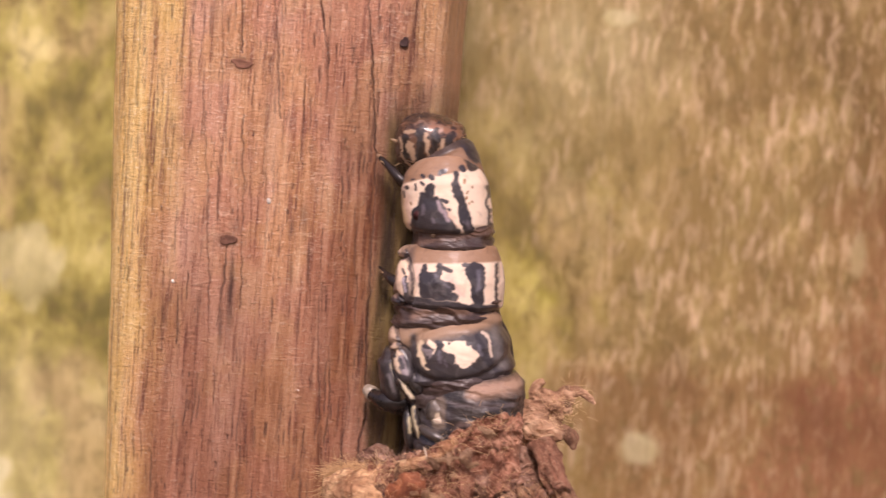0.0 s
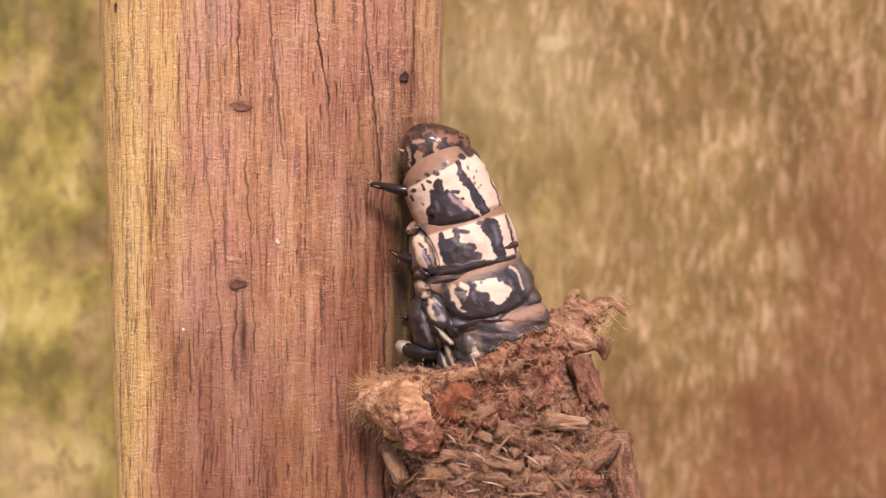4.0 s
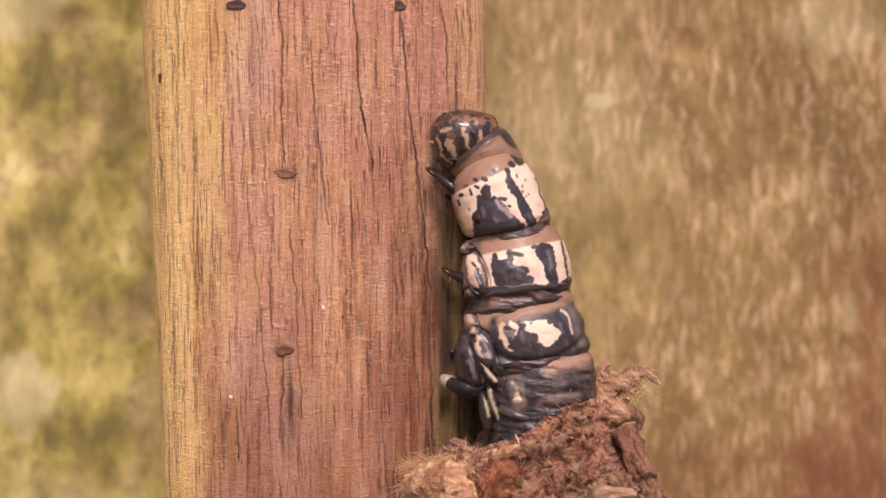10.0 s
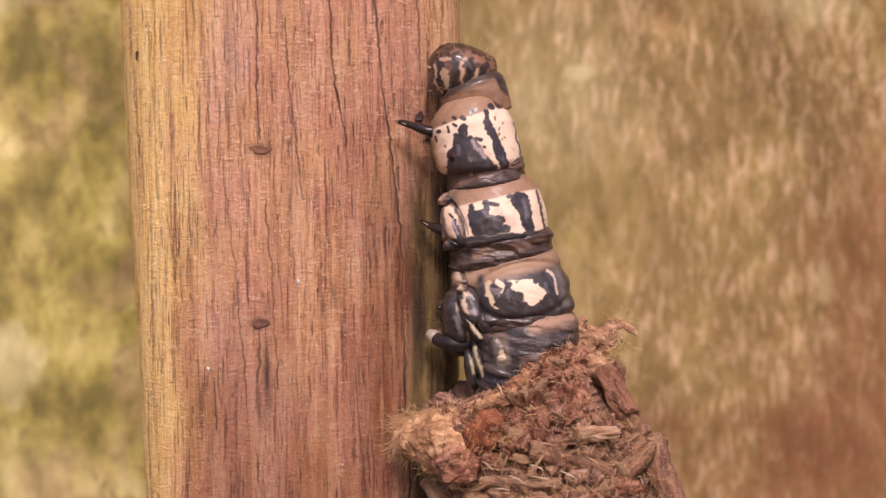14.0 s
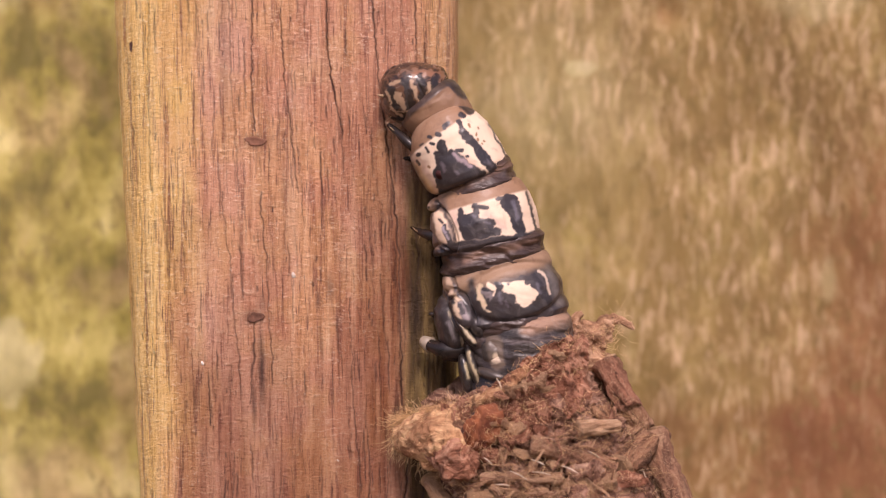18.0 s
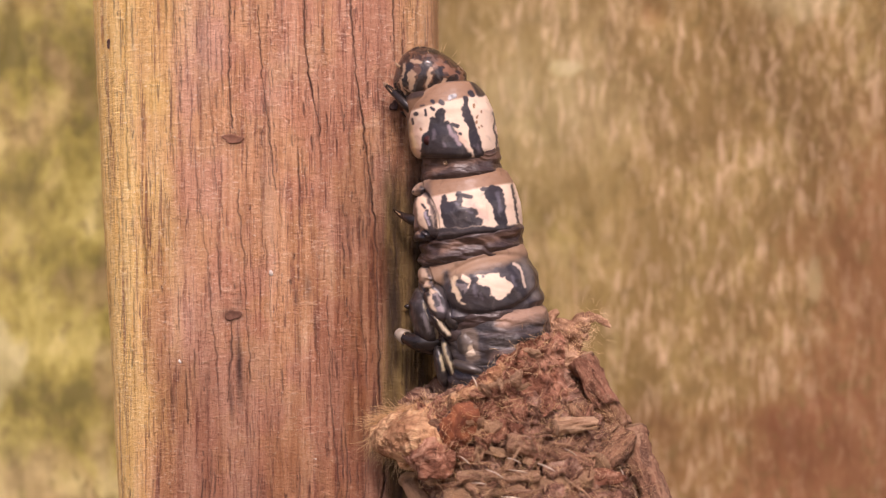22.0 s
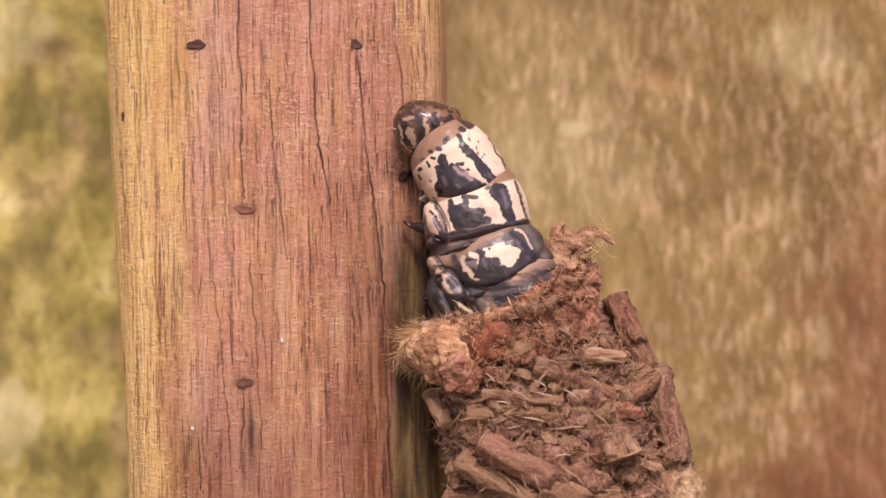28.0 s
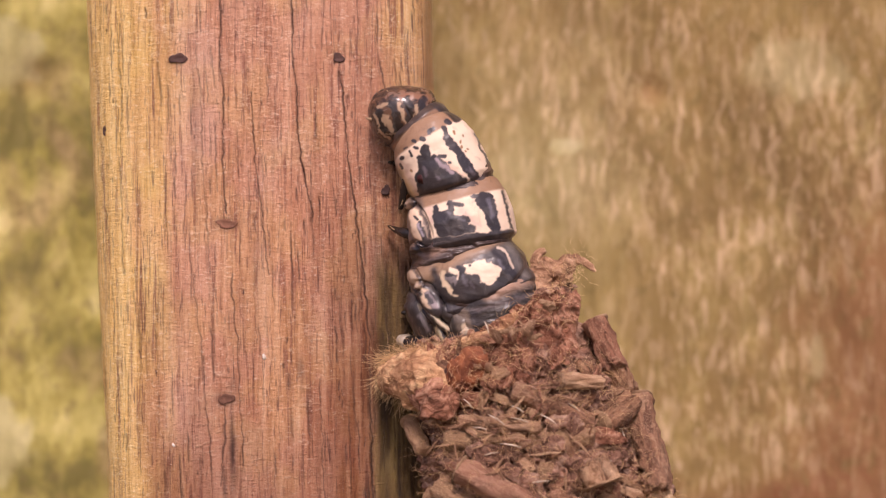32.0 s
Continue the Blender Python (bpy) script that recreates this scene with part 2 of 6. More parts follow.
def bark_material(name, dark, middle, light):
    """Bark with ridges along the stick's own z."""
    m = Nodes(name, 0.8, 0.2)
    shift = m.tree.nodes.new("ShaderNodeMapping")
    m.put(shift.inputs["Vector"], m.place)
    each = m.chance()
    m.put(shift.inputs["Location"], each)
    m.place = shift.outputs[0]
    ridges = m.noise(m.scaled(1400, 1400, 220), 1, 5, 0.68, 0.8)
    blots = m.noise(m.scaled(420, 420, 300), 1, 4, 0.6, 0.6)
    level = m.math("ADD", ridges, m.math("MULTIPLY", m.math("SUBTRACT", each, 0.5), 0.22))
    c = m.ramp(level, (0.32, dark), (0.5, middle), (0.68, light))
    c = m.mix(m.ramp(blots, (0.54, 0.0), (0.70, 0.7)), c, light)
    c = m.mix(m.ramp(blots, (0.30, 0.7), (0.42, 0.0)), c, dark)
    odd = m.math("FRACT", m.math("MULTIPLY", each, 7.3))
    c = m.mix(m.ramp(odd, (0.45, 0.0), (0.60, 0.6)), c, (0.43, 0.265, 0.145))
    c = m.mix(m.ramp(odd, (0.20, 0.35), (0.26, 0.0)), c, (0.28, 0.14, 0.09))
    lint = m.noise(m.scaled(1700, 1700, 1500), 1, 5, 0.75, 2.0)
    c = m.mix(m.ramp(lint, (0.50, 0.0), (0.68, 0.7)), c, (0.60, 0.37, 0.22))
    m.bump(m.math("ADD", m.math("ADD", ridges, blots), lint), 0.35, 1.0)
    return m.done(c)


WOOD, BACKDROP = wood_material(), backdrop_material()
SKIN = skin_material("caterpillar_skin", 0.46, 0.08, (600, 600, 1100), 0.4)
FOLD_SKIN = skin_material("wrinkled_skin", 0.44, 0.32, (380, 380, 1300), 0.3)
HEAD_SHELL = skin_material("head_shell", 0.36, 0.06, (900, 900, 900))
CLAW = plain_material("glossy_black_claw", (0.010, 0.008, 0.007), (0.032, 0.022, 0.018), 900, 0.25, 0.03)
JAW = plain_material("dark_brown_jaw", (0.022, 0.013, 0.010), (0.12, 0.055, 0.028), 900, 0.32, 0.06)
TAN_TIP = plain_material("tan_antenna", (0.22, 0.13, 0.07), (0.45, 0.30, 0.17), 700, 0.35, 0.02)
PALE_TIP = plain_material("pale_leg_tip", (0.13, 0.10, 0.075), (0.42, 0.35, 0.26), 700, 0.3, 0.02)
SILK = felt_material("felted_brown_silk", (0.085, 0.040, 0.026), (0.33, 0.172, 0.110), (0.58, 0.385, 0.265))
RUST_SILK = felt_material("rust_brown_silk", (0.095, 0.036, 0.020), (0.33, 0.142, 0.082), (0.62, 0.355, 0.225))
GOLD_SILK = felt_material("golden_silk", (0.25, 0.112, 0.055), (0.56, 0.315, 0.16), (0.82, 0.57, 0.31), 0.9, (320, 900, 900))
FLAP_SILK = felt_material("tan_torn_silk", (0.17, 0.08, 0.042), (0.46, 0.262, 0.15), (0.70, 0.47, 0.29), 1.2, (420, 700, 700))
PALE_SILK = felt_material("pale_silk", (0.36, 0.21, 0.10), (0.66, 0.45, 0.25), (0.86, 0.68, 0.45))
FIBRE = plain_material("silk_fibre", (0.52, 0.29, 0.115), (0.86, 0.60, 0.31), 300, 0.5, 0.0)
RUST_FIBRE = plain_material("rust_fibre", (0.26, 0.11, 0.055), (0.56, 0.29, 0.16), 300, 0.6, 0.0)
DARK_FIBRE = plain_material("dark_fibre", (0.12, 0.06, 0.038), (0.36, 0.20, 0.125), 300, 0.6, 0.0)
BARK = bark_material("twig_bark", (0.085, 0.040, 0.023), (0.35, 0.178, 0.095), (0.61, 0.38, 0.22))
PALE_BARK = bark_material("pale_twig", (0.13, 0.063, 0.034), (0.47, 0.265, 0.145), (0.72, 0.485, 0.295))
RED_BARK = bark_material("reddish_twig", (0.10, 0.040, 0.023), (0.36, 0.163, 0.095), (0.58, 0.32, 0.20))
PITH = plain_material("cut_twig_end", (0.16, 0.085, 0.045), (0.46, 0.29, 0.16), 1600, 0.85, 0.3)
LEAF = plain_material("orange_dry_leaf", (0.09, 0.022, 0.010), (0.50, 0.175, 0.068), 900, 0.8, 0.35, (1, 1, 0.5))
STRAW = plain_material("white_straw", (0.42, 0.31, 0.20), (0.72, 0.60, 0.45), 500, 0.5, 0.05)
CHIP = plain_material("white_wood_chip", (0.62, 0.52, 0.42), (0.85, 0.80, 0.72), 2500, 0.85, 0.1)
KNOT = plain_material("brown_knot", (0.06, 0.027, 0.018), (0.25, 0.115, 0.068), 1500, 0.92, 0.15)
PLUG = plain_material("dark_nail_stain_and_hollow", (0.030, 0.014, 0.012), (0.10, 0.045, 0.032), 1500, 0.7, 0.15)
SOIL = plain_material("garden_soil", (0.035, 0.024, 0.015), (0.13, 0.095, 0.05), 60, 0.95, 3.0)


# ---- mesh helpers ----
def lattice(ix, iy, iz, seed):
    h = (ix * 374761393 + iy * 668265263 + iz * 2147483647 + seed * 144665) & 0xFFFFFFFF
    h = ((h ^ (h >> 13)) * 1274126177) & 0xFFFFFFFF
    return ((h ^ (h >> 16)) & 0xFFFF) / 65535.0


def vnoise(x, y, z, seed=0):
    """Smooth value noise in 0..1 for arrays."""
    x, y, z = np.broadcast_arrays(np.asarray(x, float), np.asarray(y, float), np.asarray(z, float))
    i = [np.floor(a).astype(np.int64) for a in (x, y, z)]
    f = [a - b for a, b in zip((x, y, z), i)]
    f = [a * a * (3 - 2 * a) for a in f]
    out = 0.0
    for dx in (0, 1):
        for dy in (0, 1):
            for dz in (0, 1):
                w = (f[0] if dx else 1 - f[0]) * (f[1] if dy else 1 - f[1]) * (f[2] if dz else 1 - f[2])
                out = out + w * lattice(i[0] + dx, i[1] + dy, i[2] + dz, seed)
    return out


def fbm(x, y, z, seed=0, octaves=4):
    total, amount, weight = 0.0, 0.5, 0.0
    for k in range(octaves):
        total = total + amount * vnoise(x * 2**k, y * 2**k, z * 2**k, seed + 17 * k)
        weight += amount
        amount *= 0.5
    return total / weight


def smooth(a, b, x):
    t = np.clip((x - a) / (b - a), 0, 1)
    return t * t * (3 - 2 * t)


def capsule(x, z, x0, z0, x1, z1):
    """The distance of (x, z) from a line."""
    dx, dz = x1 - x0, z1 - z0
    t = np.clip(((x - x0) * dx + (z - z0) * dz) / (dx * dx + dz * dz + 1e-9), 0, 1)
    return np.hypot(x - x0 - t * dx, z - z0 - t * dz)


def solid(name, verts, faces, material, parent=None, label="", tone=None, flat=False):
    """One mesh object from arrays in millimetres."""
    me = bpy.data.meshes.new(name)
    me.from_pydata((np.asarray(verts) * MM).tolist(), [], faces if isinstance(faces, list) else faces.tolist())
    if not flat:
        me.shade_smooth()
    if tone is not None:
        col = me.color_attributes.new("tone", "FLOAT_COLOR", "POINT")
        rgba = np.ones((len(verts), 4), np.float32)
        rgba[:, :np.shape(tone)[1]] = tone
        col.data.foreach_set("color", rgba.ravel())
    me.materials.append(material)
    ob = new(name, me)
    ob.parent = parent
    if label:
        tagged(ob, label=label)
    return ob


def grid_faces(nu, nv, wrap=False):
    u = np.arange(nu if wrap else nu - 1)
    v = np.arange(nv - 1)
    uu, vv = np.meshgrid(u, v)
    a = (vv * nu + uu).ravel()
    b = (vv * nu + (uu + 1) % nu).ravel()
    return np.stack([a, b, b + nu, a + nu], 1)


def tube(points, radii, sides=8, twist=0.0, rough=0.0, seed=0, flatten=1.0):
    """Vertices and faces of a capped tube along points."""
    pts = [Vector(p) for p in points]
    verts, n = [], len(pts)
    rnd = random.Random(seed)
    for i, p in enumerate(pts):
        d = (pts[min(i + 1, n - 1)] - pts[max(i - 1, 0)]).normalized()
        side = d.cross(Vector((0, 1, 0)))
        side = side.normalized() if side.length > 1e-3 else Vector((1, 0, 0))
        up = side.cross(d)
        for k in range(sides):
            a = 2 * math.pi * k / sides + twist * i
            r = radii[i] * (1 + rough * (rnd.random() - 0.5) * 2)
            verts.append(p + side * math.cos(a) * r + up * math.sin(a) * r * flatten)
    faces = []
    for i in range(n - 1):
        for k in range(sides):
            faces.append([i * sides + k, i * sides + (k + 1) % sides, (i + 1) * sides + (k + 1) % sides, (i + 1) * sides + k])
    faces.append(list(range(sides))[::-1])
    faces.append([(n - 1) * sides + k for k in range(sides)])
    return [tuple(v) for v in verts], faces


def joined(pieces):
    verts, faces = [], []
    for v, f in pieces:
        base = len(verts)
        verts += v
        faces += [[i + base for i in q] for q in f]
    return verts, faces


def holder(name, label, category, x=0.0, y=0.0, z=0.0):
    ob = new(name)
    ob.empty_display_size = 0.005
    ob.location = (x * MM, y * MM, (z + LIFT) * MM)
    return tagged(ob, label=label, category=category)


# ---- ground and backdrop ----
def build_ground():
    gx = np.concatenate([-np.geomspace(60, 0.4, 24), np.linspace(-0.3, 0.3, 31), np.geomspace(0.4, 60, 24)]) * 1000
    x, y = np.meshgrid(gx, gx)
    near = np.exp(-(np.hypot(x, y) / 900) ** 2)
    z = (fbm(x / 60, y / 60, 0, 3) - 0.5) * 14 * near - 3
    v = np.stack([x.ravel(), y.ravel(), z.ravel()], 1)
    ob = solid("ground", v, grid_faces(len(gx), len(gx)), SOIL)
    return tagged(ob, label="dark bare garden soil under the stake", category="ground", kind="structure")


LICHENS = [(29.0, 27.1, 2.1, 1.0, 0.6), (-38.4, -7.2, 5.2, 5.4, 0.6), (35.2, -21.6, 2.7, 2.2, 0.5), (72.6, -27.0, 3.2, 3.4, 0.3), (-38.0, 39.0, 6.0, 5.0, 0.5), (56.0, 36.0, 7.0, 4.0, 0.22), (-42.5, -34.0, 5.0, 6.0, 0.95), (58.0, 2.5, 1.3, 3.2, 0.25)]


def build_backdrop():
    w = np.concatenate([np.linspace(-160, -56, 40), np.linspace(-55, 80, 420), np.linspace(81, 180, 40)])
    h = np.concatenate([np.linspace(-305, -46, 90), np.linspace(-45, 55, 320), np.linspace(56, 190, 50)])
    x, z = np.meshgrid(w, h)
    y = 50 + (fbm(x / 16, z / 50, 0, 5) - 0.5) * 5 + (fbm(x / 3.2, z / 11, 0, 6) - 0.5) * 1.6
    seam = -12.4 + 0.02 * x + (fbm(x / 9, 0, 0, 9) - 0.5) * 4
    wander = (fbm(x / 7, z / 7, 0, 14) - 0.5) * 16
    below = smooth(1.0, -2.5, z - seam) * smooth(20, 30, x + wander * 0.5)
    y = y - 0.25 * below
    green = smooth(-6, -22, x + wander) * (0.75 + 0.5 * fbm(x / 12, z / 12, 0, 11))
    green = np.maximum(green, 0.75 * np.exp(-(((x - 24.5) / 6.5) ** 2 + ((z + 4) / 7.5) ** 2)) + 0.42 * smooth(40, 18, x + wander) * smooth(40, 0, z + wander))
    rust = 0.5 * below + 0.85 * smooth(50, 63, x + wander * 0.6 + 0.2 * (5 - z)) * smooth(32, 6, z + wander)
    dark = np.exp(-(((x - 39.0) / 2.0) ** 2 + ((z - 33.6) / 2.0) ** 2))
    dark = np.maximum(dark, 0.8 * np.exp(-(((x + 33.5) / 3.0) ** 2 + ((z - 36.0) / 2.4) ** 2)))
    y = y + 0.8 * dark
    rust = np.clip(rust + 0.6 * dark, 0, 1)
    pale = 0.10 * smooth(-14, -34, x) * (0.6 + 0.8 * fbm(x / 6, z / 6, 0, 15)) + 0.35 * smooth(-26, -44, x) * smooth(-8, -28, z) + 0.24 * np.exp(-(((x - 25) / 11) ** 2 + ((z - 24) / 15) ** 2)) * (0.5 + fbm(x / 4, z / 6, 0, 16)) + 0.16 * np.exp(-(((x - 12.5) / 1.6) ** 2 + ((z - 25) / 5) ** 2))
    ragg = (fbm(x / 2.2, z / 2.2, 0, 33) - 0.5) * 0.9
    for cx, cz, rx, rz, much in LICHENS:
        pale = np.maximum(pale, much * smooth(1.1, 0.65, np.hypot((x - cx) / rx, (z - cz) / rz) + ragg))
    tone = np.stack([np.clip(green, 0, 1).ravel(), rust.ravel(), pale.ravel()], 1)
    v = np.stack([x.ravel(), y.ravel(), z.ravel() + LIFT], 1)
    ob = solid("backdrop", v, grid_faces(len(w), len(h)), BACKDROP, tone=tone)
    back = solid("back", [(a, 50 + d, b + LIFT) for a in (-160, 180) for b in (-305, 190) for d in (3, 14)],
                 [[0, 2, 6, 4], [1, 5, 7, 3], [0, 1, 3, 2], [4, 6, 7, 5], [0, 4, 5, 1], [2, 3, 7, 6]], BACKDROP, ob, flat=True)
    tagged(ob, label="weathered brown board with vertical fibres and yellow-green moss", category="wall", kind="structure")
    return ob


# ---- the stake ----
# width, depth, strength, upper end, lower end
CRACKS = [
    (0.075, 0.3, 0.95, 3.3, 45.0, 4.25, 24.5), (0.075, 0.3, 0.9, 4.25, 24.5, 5.62, 16.4), (0.07, 0.25, 0.95, -2.83, 45.0, -2.09, 17.2),
    (0.05, 0.2, 0.9, 0.03, 27.8, 1.66, 11.8), (0.09, 0.1, 0.45, -4.63, 32.4, -3.47, 11.9), (0.05, 0.1, 0.6, -11.5, 34.0, -11.2, 12.0),
    (0.06, 0.12, 0.6, -4.97, 11.9, -3.35, -5.9), (0.11, 0.12, 0.8, -2.2, 0.35, -2.56, -6.6), (0.07, 0.15, 0.75, -1.59, 11.85, -0.6, -4.9),
    (0.08, 0.25, 0.9, 7.91, 29.3, 10.2, 9.6), (0.08, 0.25, 0.9, 10.2, 9.6, 11.2, -30.0), (0.06, 0.2, 0.85, 11.6, 30.3, 12.06, 22.9),
    (0.05, 0.15, 0.7, 6.04, 2.7, 6.6, -12.0),
]


def left_edge(z):
    return -14.2 - 0.0425 * (z - 8)


def build_stake():
    n_front = 460
    s = np.concatenate([np.linspace(-1.42, -1.001, 14), np.linspace(-1, 1, n_front), np.linspace(1.001, 1.42, 14)])
    rows = np.concatenate([np.linspace(-306, -34, 28), np.arange(-32, 46, 0.11), np.linspace(48, 130, 16)])
    S, Zr = np.meshgrid(s, rows)
    le, ri = left_edge(np.clip(Zr, -60, 60)), 15.25 + 0.15 * np.sin(Zr / 17)
    le = le + (fbm(Zr / 3, 0, 0, 41) - 0.5) * 0.25
    ri = ri + (fbm(Zr / 3, 0, 0, 42) - 0.5) * 0.25
    mid, half = (le + ri) / 2, (ri - le) / 2
    sc = np.clip(S, -1, 1)
    X = mid + half * np.sign(sc) * np.abs(sc)
    # rounded corners: the front stays almost flat, then turns away
    ar = np.clip((sc - 0.84) / 0.16, 0, 1)
    al = np.clip((-sc - 0.74) / 0.26, 0, 1)
    Y = 3.0 * (1 - np.sqrt(np.clip(1 - ar**2, 0, 1))) + 4.6 * (1 - np.sqrt(np.clip(1 - al**2, 0, 1))) + 0.35 * sc**2
    over = np.abs(S) - np.abs(sc)
    Y = Y + over / 0.42 * 12
    front = (np.abs(S) < 1).astype(float)
    # relief: lengthwise grain and cross checks
    relief = (fbm(X / 0.55, Zr / 14, 0, 51) - 0.5) * 0.16 + (fbm(X / 2.4, Zr / 30, 0, 52) - 0.5) * 0.3 + (fbm(X / 1.5, Zr / 0.5, 0, 53) - 0.5) * 0.05
    mark = np.zeros_like(X)
    wob = (fbm(Zr / 0.32, X * 0, 0, 56) - 0.5) * 0.16 + (fbm(Zr / 0.9, X * 0, 0, 54) - 0.5) * 0.30 + (fbm(Zr / 4.0, X * 0, 0, 55) - 0.5) * 0.5
    for width, depth, strength, x0, z0, x1, z1 in CRACKS:
        d = capsule(X + wob, Zr, x0, z0, x1, z1)
        near = d < 2
        w = 0.8 * width * (0.5 + 1.0 * vnoise(Zr[near] / 1.6, 0, 0, int(abs(x0 * 10)) + 3))
        g = np.exp(-(d[near] / w) ** 2)
        relief[near] += depth * g * front[near]
        mark[near] = np.maximum(mark[near], strength * g)
    # short random checks along the grain
    rnd = random.Random(8)
    for _ in range(900):
        x0, z0 = rnd.uniform(-13.5, 15), rnd.uniform(-30, 44)
        ln, w = 0.5 + 5.5 * rnd.random() ** 2.2, rnd.uniform(0.03, 0.085)
        strength = rnd.uniform(0.2, 0.8)
        if rnd.random() < 0.3:
            x0 = rnd.uniform(7.5, 15)
        i0, i1 = np.searchsorted(rows, (z0, z0 + ln))
        if i1 <= i0:
            continue
        sl = slice(i0, i1)
        d = np.abs(X[sl] + wob[sl] * 0.6 - x0 + 0.035 * (Zr[sl] - z0))
        g = np.exp(-(d / w) ** 2) * smooth(0, 0.25, (Zr[sl] - z0) / ln) * smooth(1, 0.75, (Zr[sl] - z0) / ln)
        relief[sl] += 0.10 * g
        mark[sl] = np.maximum(mark[sl], strength * g)
    # grey-black stains with blurred ends, running along the grain
    for cx, cz, rx, rz, strength in ((-1.6, -3.2, 0.34, 3.6, 0.8), (-2.3, -6.4, 0.22, 2.2, 0.6), (0.6, 12.0, 0.3, 2.8, 0.25), (4.4, 3.5, 0.35, 1.1, 0.6), (3.4, 2.4, 0.25, 0.7, 0.5), (-4.6, 24.0, 0.5, 7, 0.22), (3.6, -1.3, 0.16, 1.6, 0.5), (-1.5, 2.0, 0.4, 1.0, 0.45), (13.4, 2, 1.0, 18, 0.4), (12.0, -8, 0.5, 12, 0.5), (11.2, 12, 0.25, 14, 0.35), (-2.07, 0.98, 0.95, 0.62, 0.8), (-1.97, 16.24, 1.15, 0.6, 0.6), (12.0, 19.0, 0.6, 0.7, 0.7)):
        e = np.hypot((X + wob * 0.4 - cx + 0.03 * (Zr - cz)) / rx, (Zr - cz) / rz)
        mark = np.maximum(mark, strength * np.exp(-e**2) * (0.45 + 0.9 * fbm(X / 0.25, Zr / 3.5, 0, 57)))
    # painted shade low down and beside body and case, with brown stains: (x, z, half width, half height, strength)
    stain_shade = 0.78 * smooth(14, -13, Zr + (fbm(X / 3.5, Zr / 9, 0, 61) - 0.5) * 22) * (0.5 + 0.8 * fbm(X / 0.8, Zr / 12, 0, 62))
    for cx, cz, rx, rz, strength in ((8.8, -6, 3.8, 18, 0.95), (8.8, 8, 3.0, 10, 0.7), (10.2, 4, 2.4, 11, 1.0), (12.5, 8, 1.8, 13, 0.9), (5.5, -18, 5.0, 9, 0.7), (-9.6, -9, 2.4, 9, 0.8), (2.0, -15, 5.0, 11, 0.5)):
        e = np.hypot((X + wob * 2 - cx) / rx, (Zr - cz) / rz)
        stain_shade = np.maximum(stain_shade, strength * np.exp(-e**2) * (0.55 + 0.8 * fbm(X / 0.5, Zr / 7, 0, 66)))
    Y = Y + relief * front
    yellow = 0.85 * smooth(-4.5, -11.5, X + (fbm(X / 2, Zr / 16, 0, 58) - 0.5) * 6) + 0.4 * smooth(10.8, 13.6, X + (fbm(X / 2, Zr / 16, 0, 63) - 0.5) * 3) * smooth(10, 22, Zr) + 0.22 * smooth(0.42, 0.68, fbm(X / 3, Zr / 4, 0, 64))
    yellow = np.clip(yellow + 0.8 * smooth(-10.5, -12.6, X), 0, 1)
    moss = smooth(9.6, 11.4, X + (fbm(X / 1.0, Zr / 7, 0, 59) - 0.5) * 2.6) * smooth(16.5, 9, Zr + (fbm(X / 1.5, Zr / 5, 0, 65) - 0.5) * 6) * 0.97
    stain_shade = stain_shade * smooth(-11.5, -6.5, X + (fbm(X / 1.2, Zr / 9, 0, 67) - 0.5) * 4)
    tone = np.stack([np.clip(mark, 0, 1).ravel(), np.clip(moss, 0, 1).ravel(), yellow.ravel(), np.clip(stain_shade, 0, 1).ravel()], 1)
    v = np.stack([X.ravel(), Y.ravel(), Zr.ravel()], 1)
    nu = len(s)
    faces = grid_faces(nu, len(rows)).tolist()
    n = len(v)
    bottom, top = list(range(nu)), [n - nu + i for i in range(nu)]
    faces += [bottom[::-1], top]
    faces += [[r * nu, (r + 1) * nu, (r + 1) * nu + nu - 1, r * nu + nu - 1] for r in range(len(rows) - 1)]
    stake = holder("wooden_stake", "reddish-brown weathered wooden garden stake with cracks and pin holes", "stake")
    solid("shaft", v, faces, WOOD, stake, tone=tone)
    # dark plugs sunk in the face: (x, z, half width, half height)
    for px, pz, rx, rz in ((-6.14, 30.82, 0.78, 0.48), (7.98, 30.64, 0.46, 0.48), (-1.97, 16.24, 0.95, 0.40), (-2.07, 0.98, 0.75, 0.42), (12.0, 19.0, 0.40, 0.42), (-12.9, 24.65, 0.16, 0.4)):
        k, verts = 22, []
        rr = random.Random(int(px * 100))
        ph = [rr.uniform(0, 6.28) for _ in range(3)]
        rim = [1 + 0.14 * math.sin(4 * math.pi * i / k + ph[0]) + 0.12 * math.sin(6 * math.pi * i / k + ph[1]) + 0.08 * math.sin(10 * math.pi * i / k + ph[2]) for i in range(k)]
        yy = 0.02 if px > -10 else 0.75
        for s_, dy in ((1.0, 0.35), (0.97, -0.02), (0.80, -0.05), (0.55, 0.0)):
            for i in range(k):
                a = 2 * math.pi * i / k
                verts.append((px + rx * s_ * rim[i] * math.cos(a), yy + dy, pz + rz * s_ * rim[i] * math.sin(a)))
        verts.append((px, yy + 0.02, pz))
        faces = []
        for r in range(3):
            for i in range(k):
                j = (i + 1) % k
                faces.append([r * k + i, r * k + j, (r + 1) * k + j, (r + 1) * k + i])
        faces += [[3 * k + i, 3 * k + (i + 1) % k, 4 * k] for i in range(k)]
        solid("nail_hole", verts, faces, KNOT if 0 < pz < 20 and px < 5 else PLUG, stake, "dark stained pin hole")
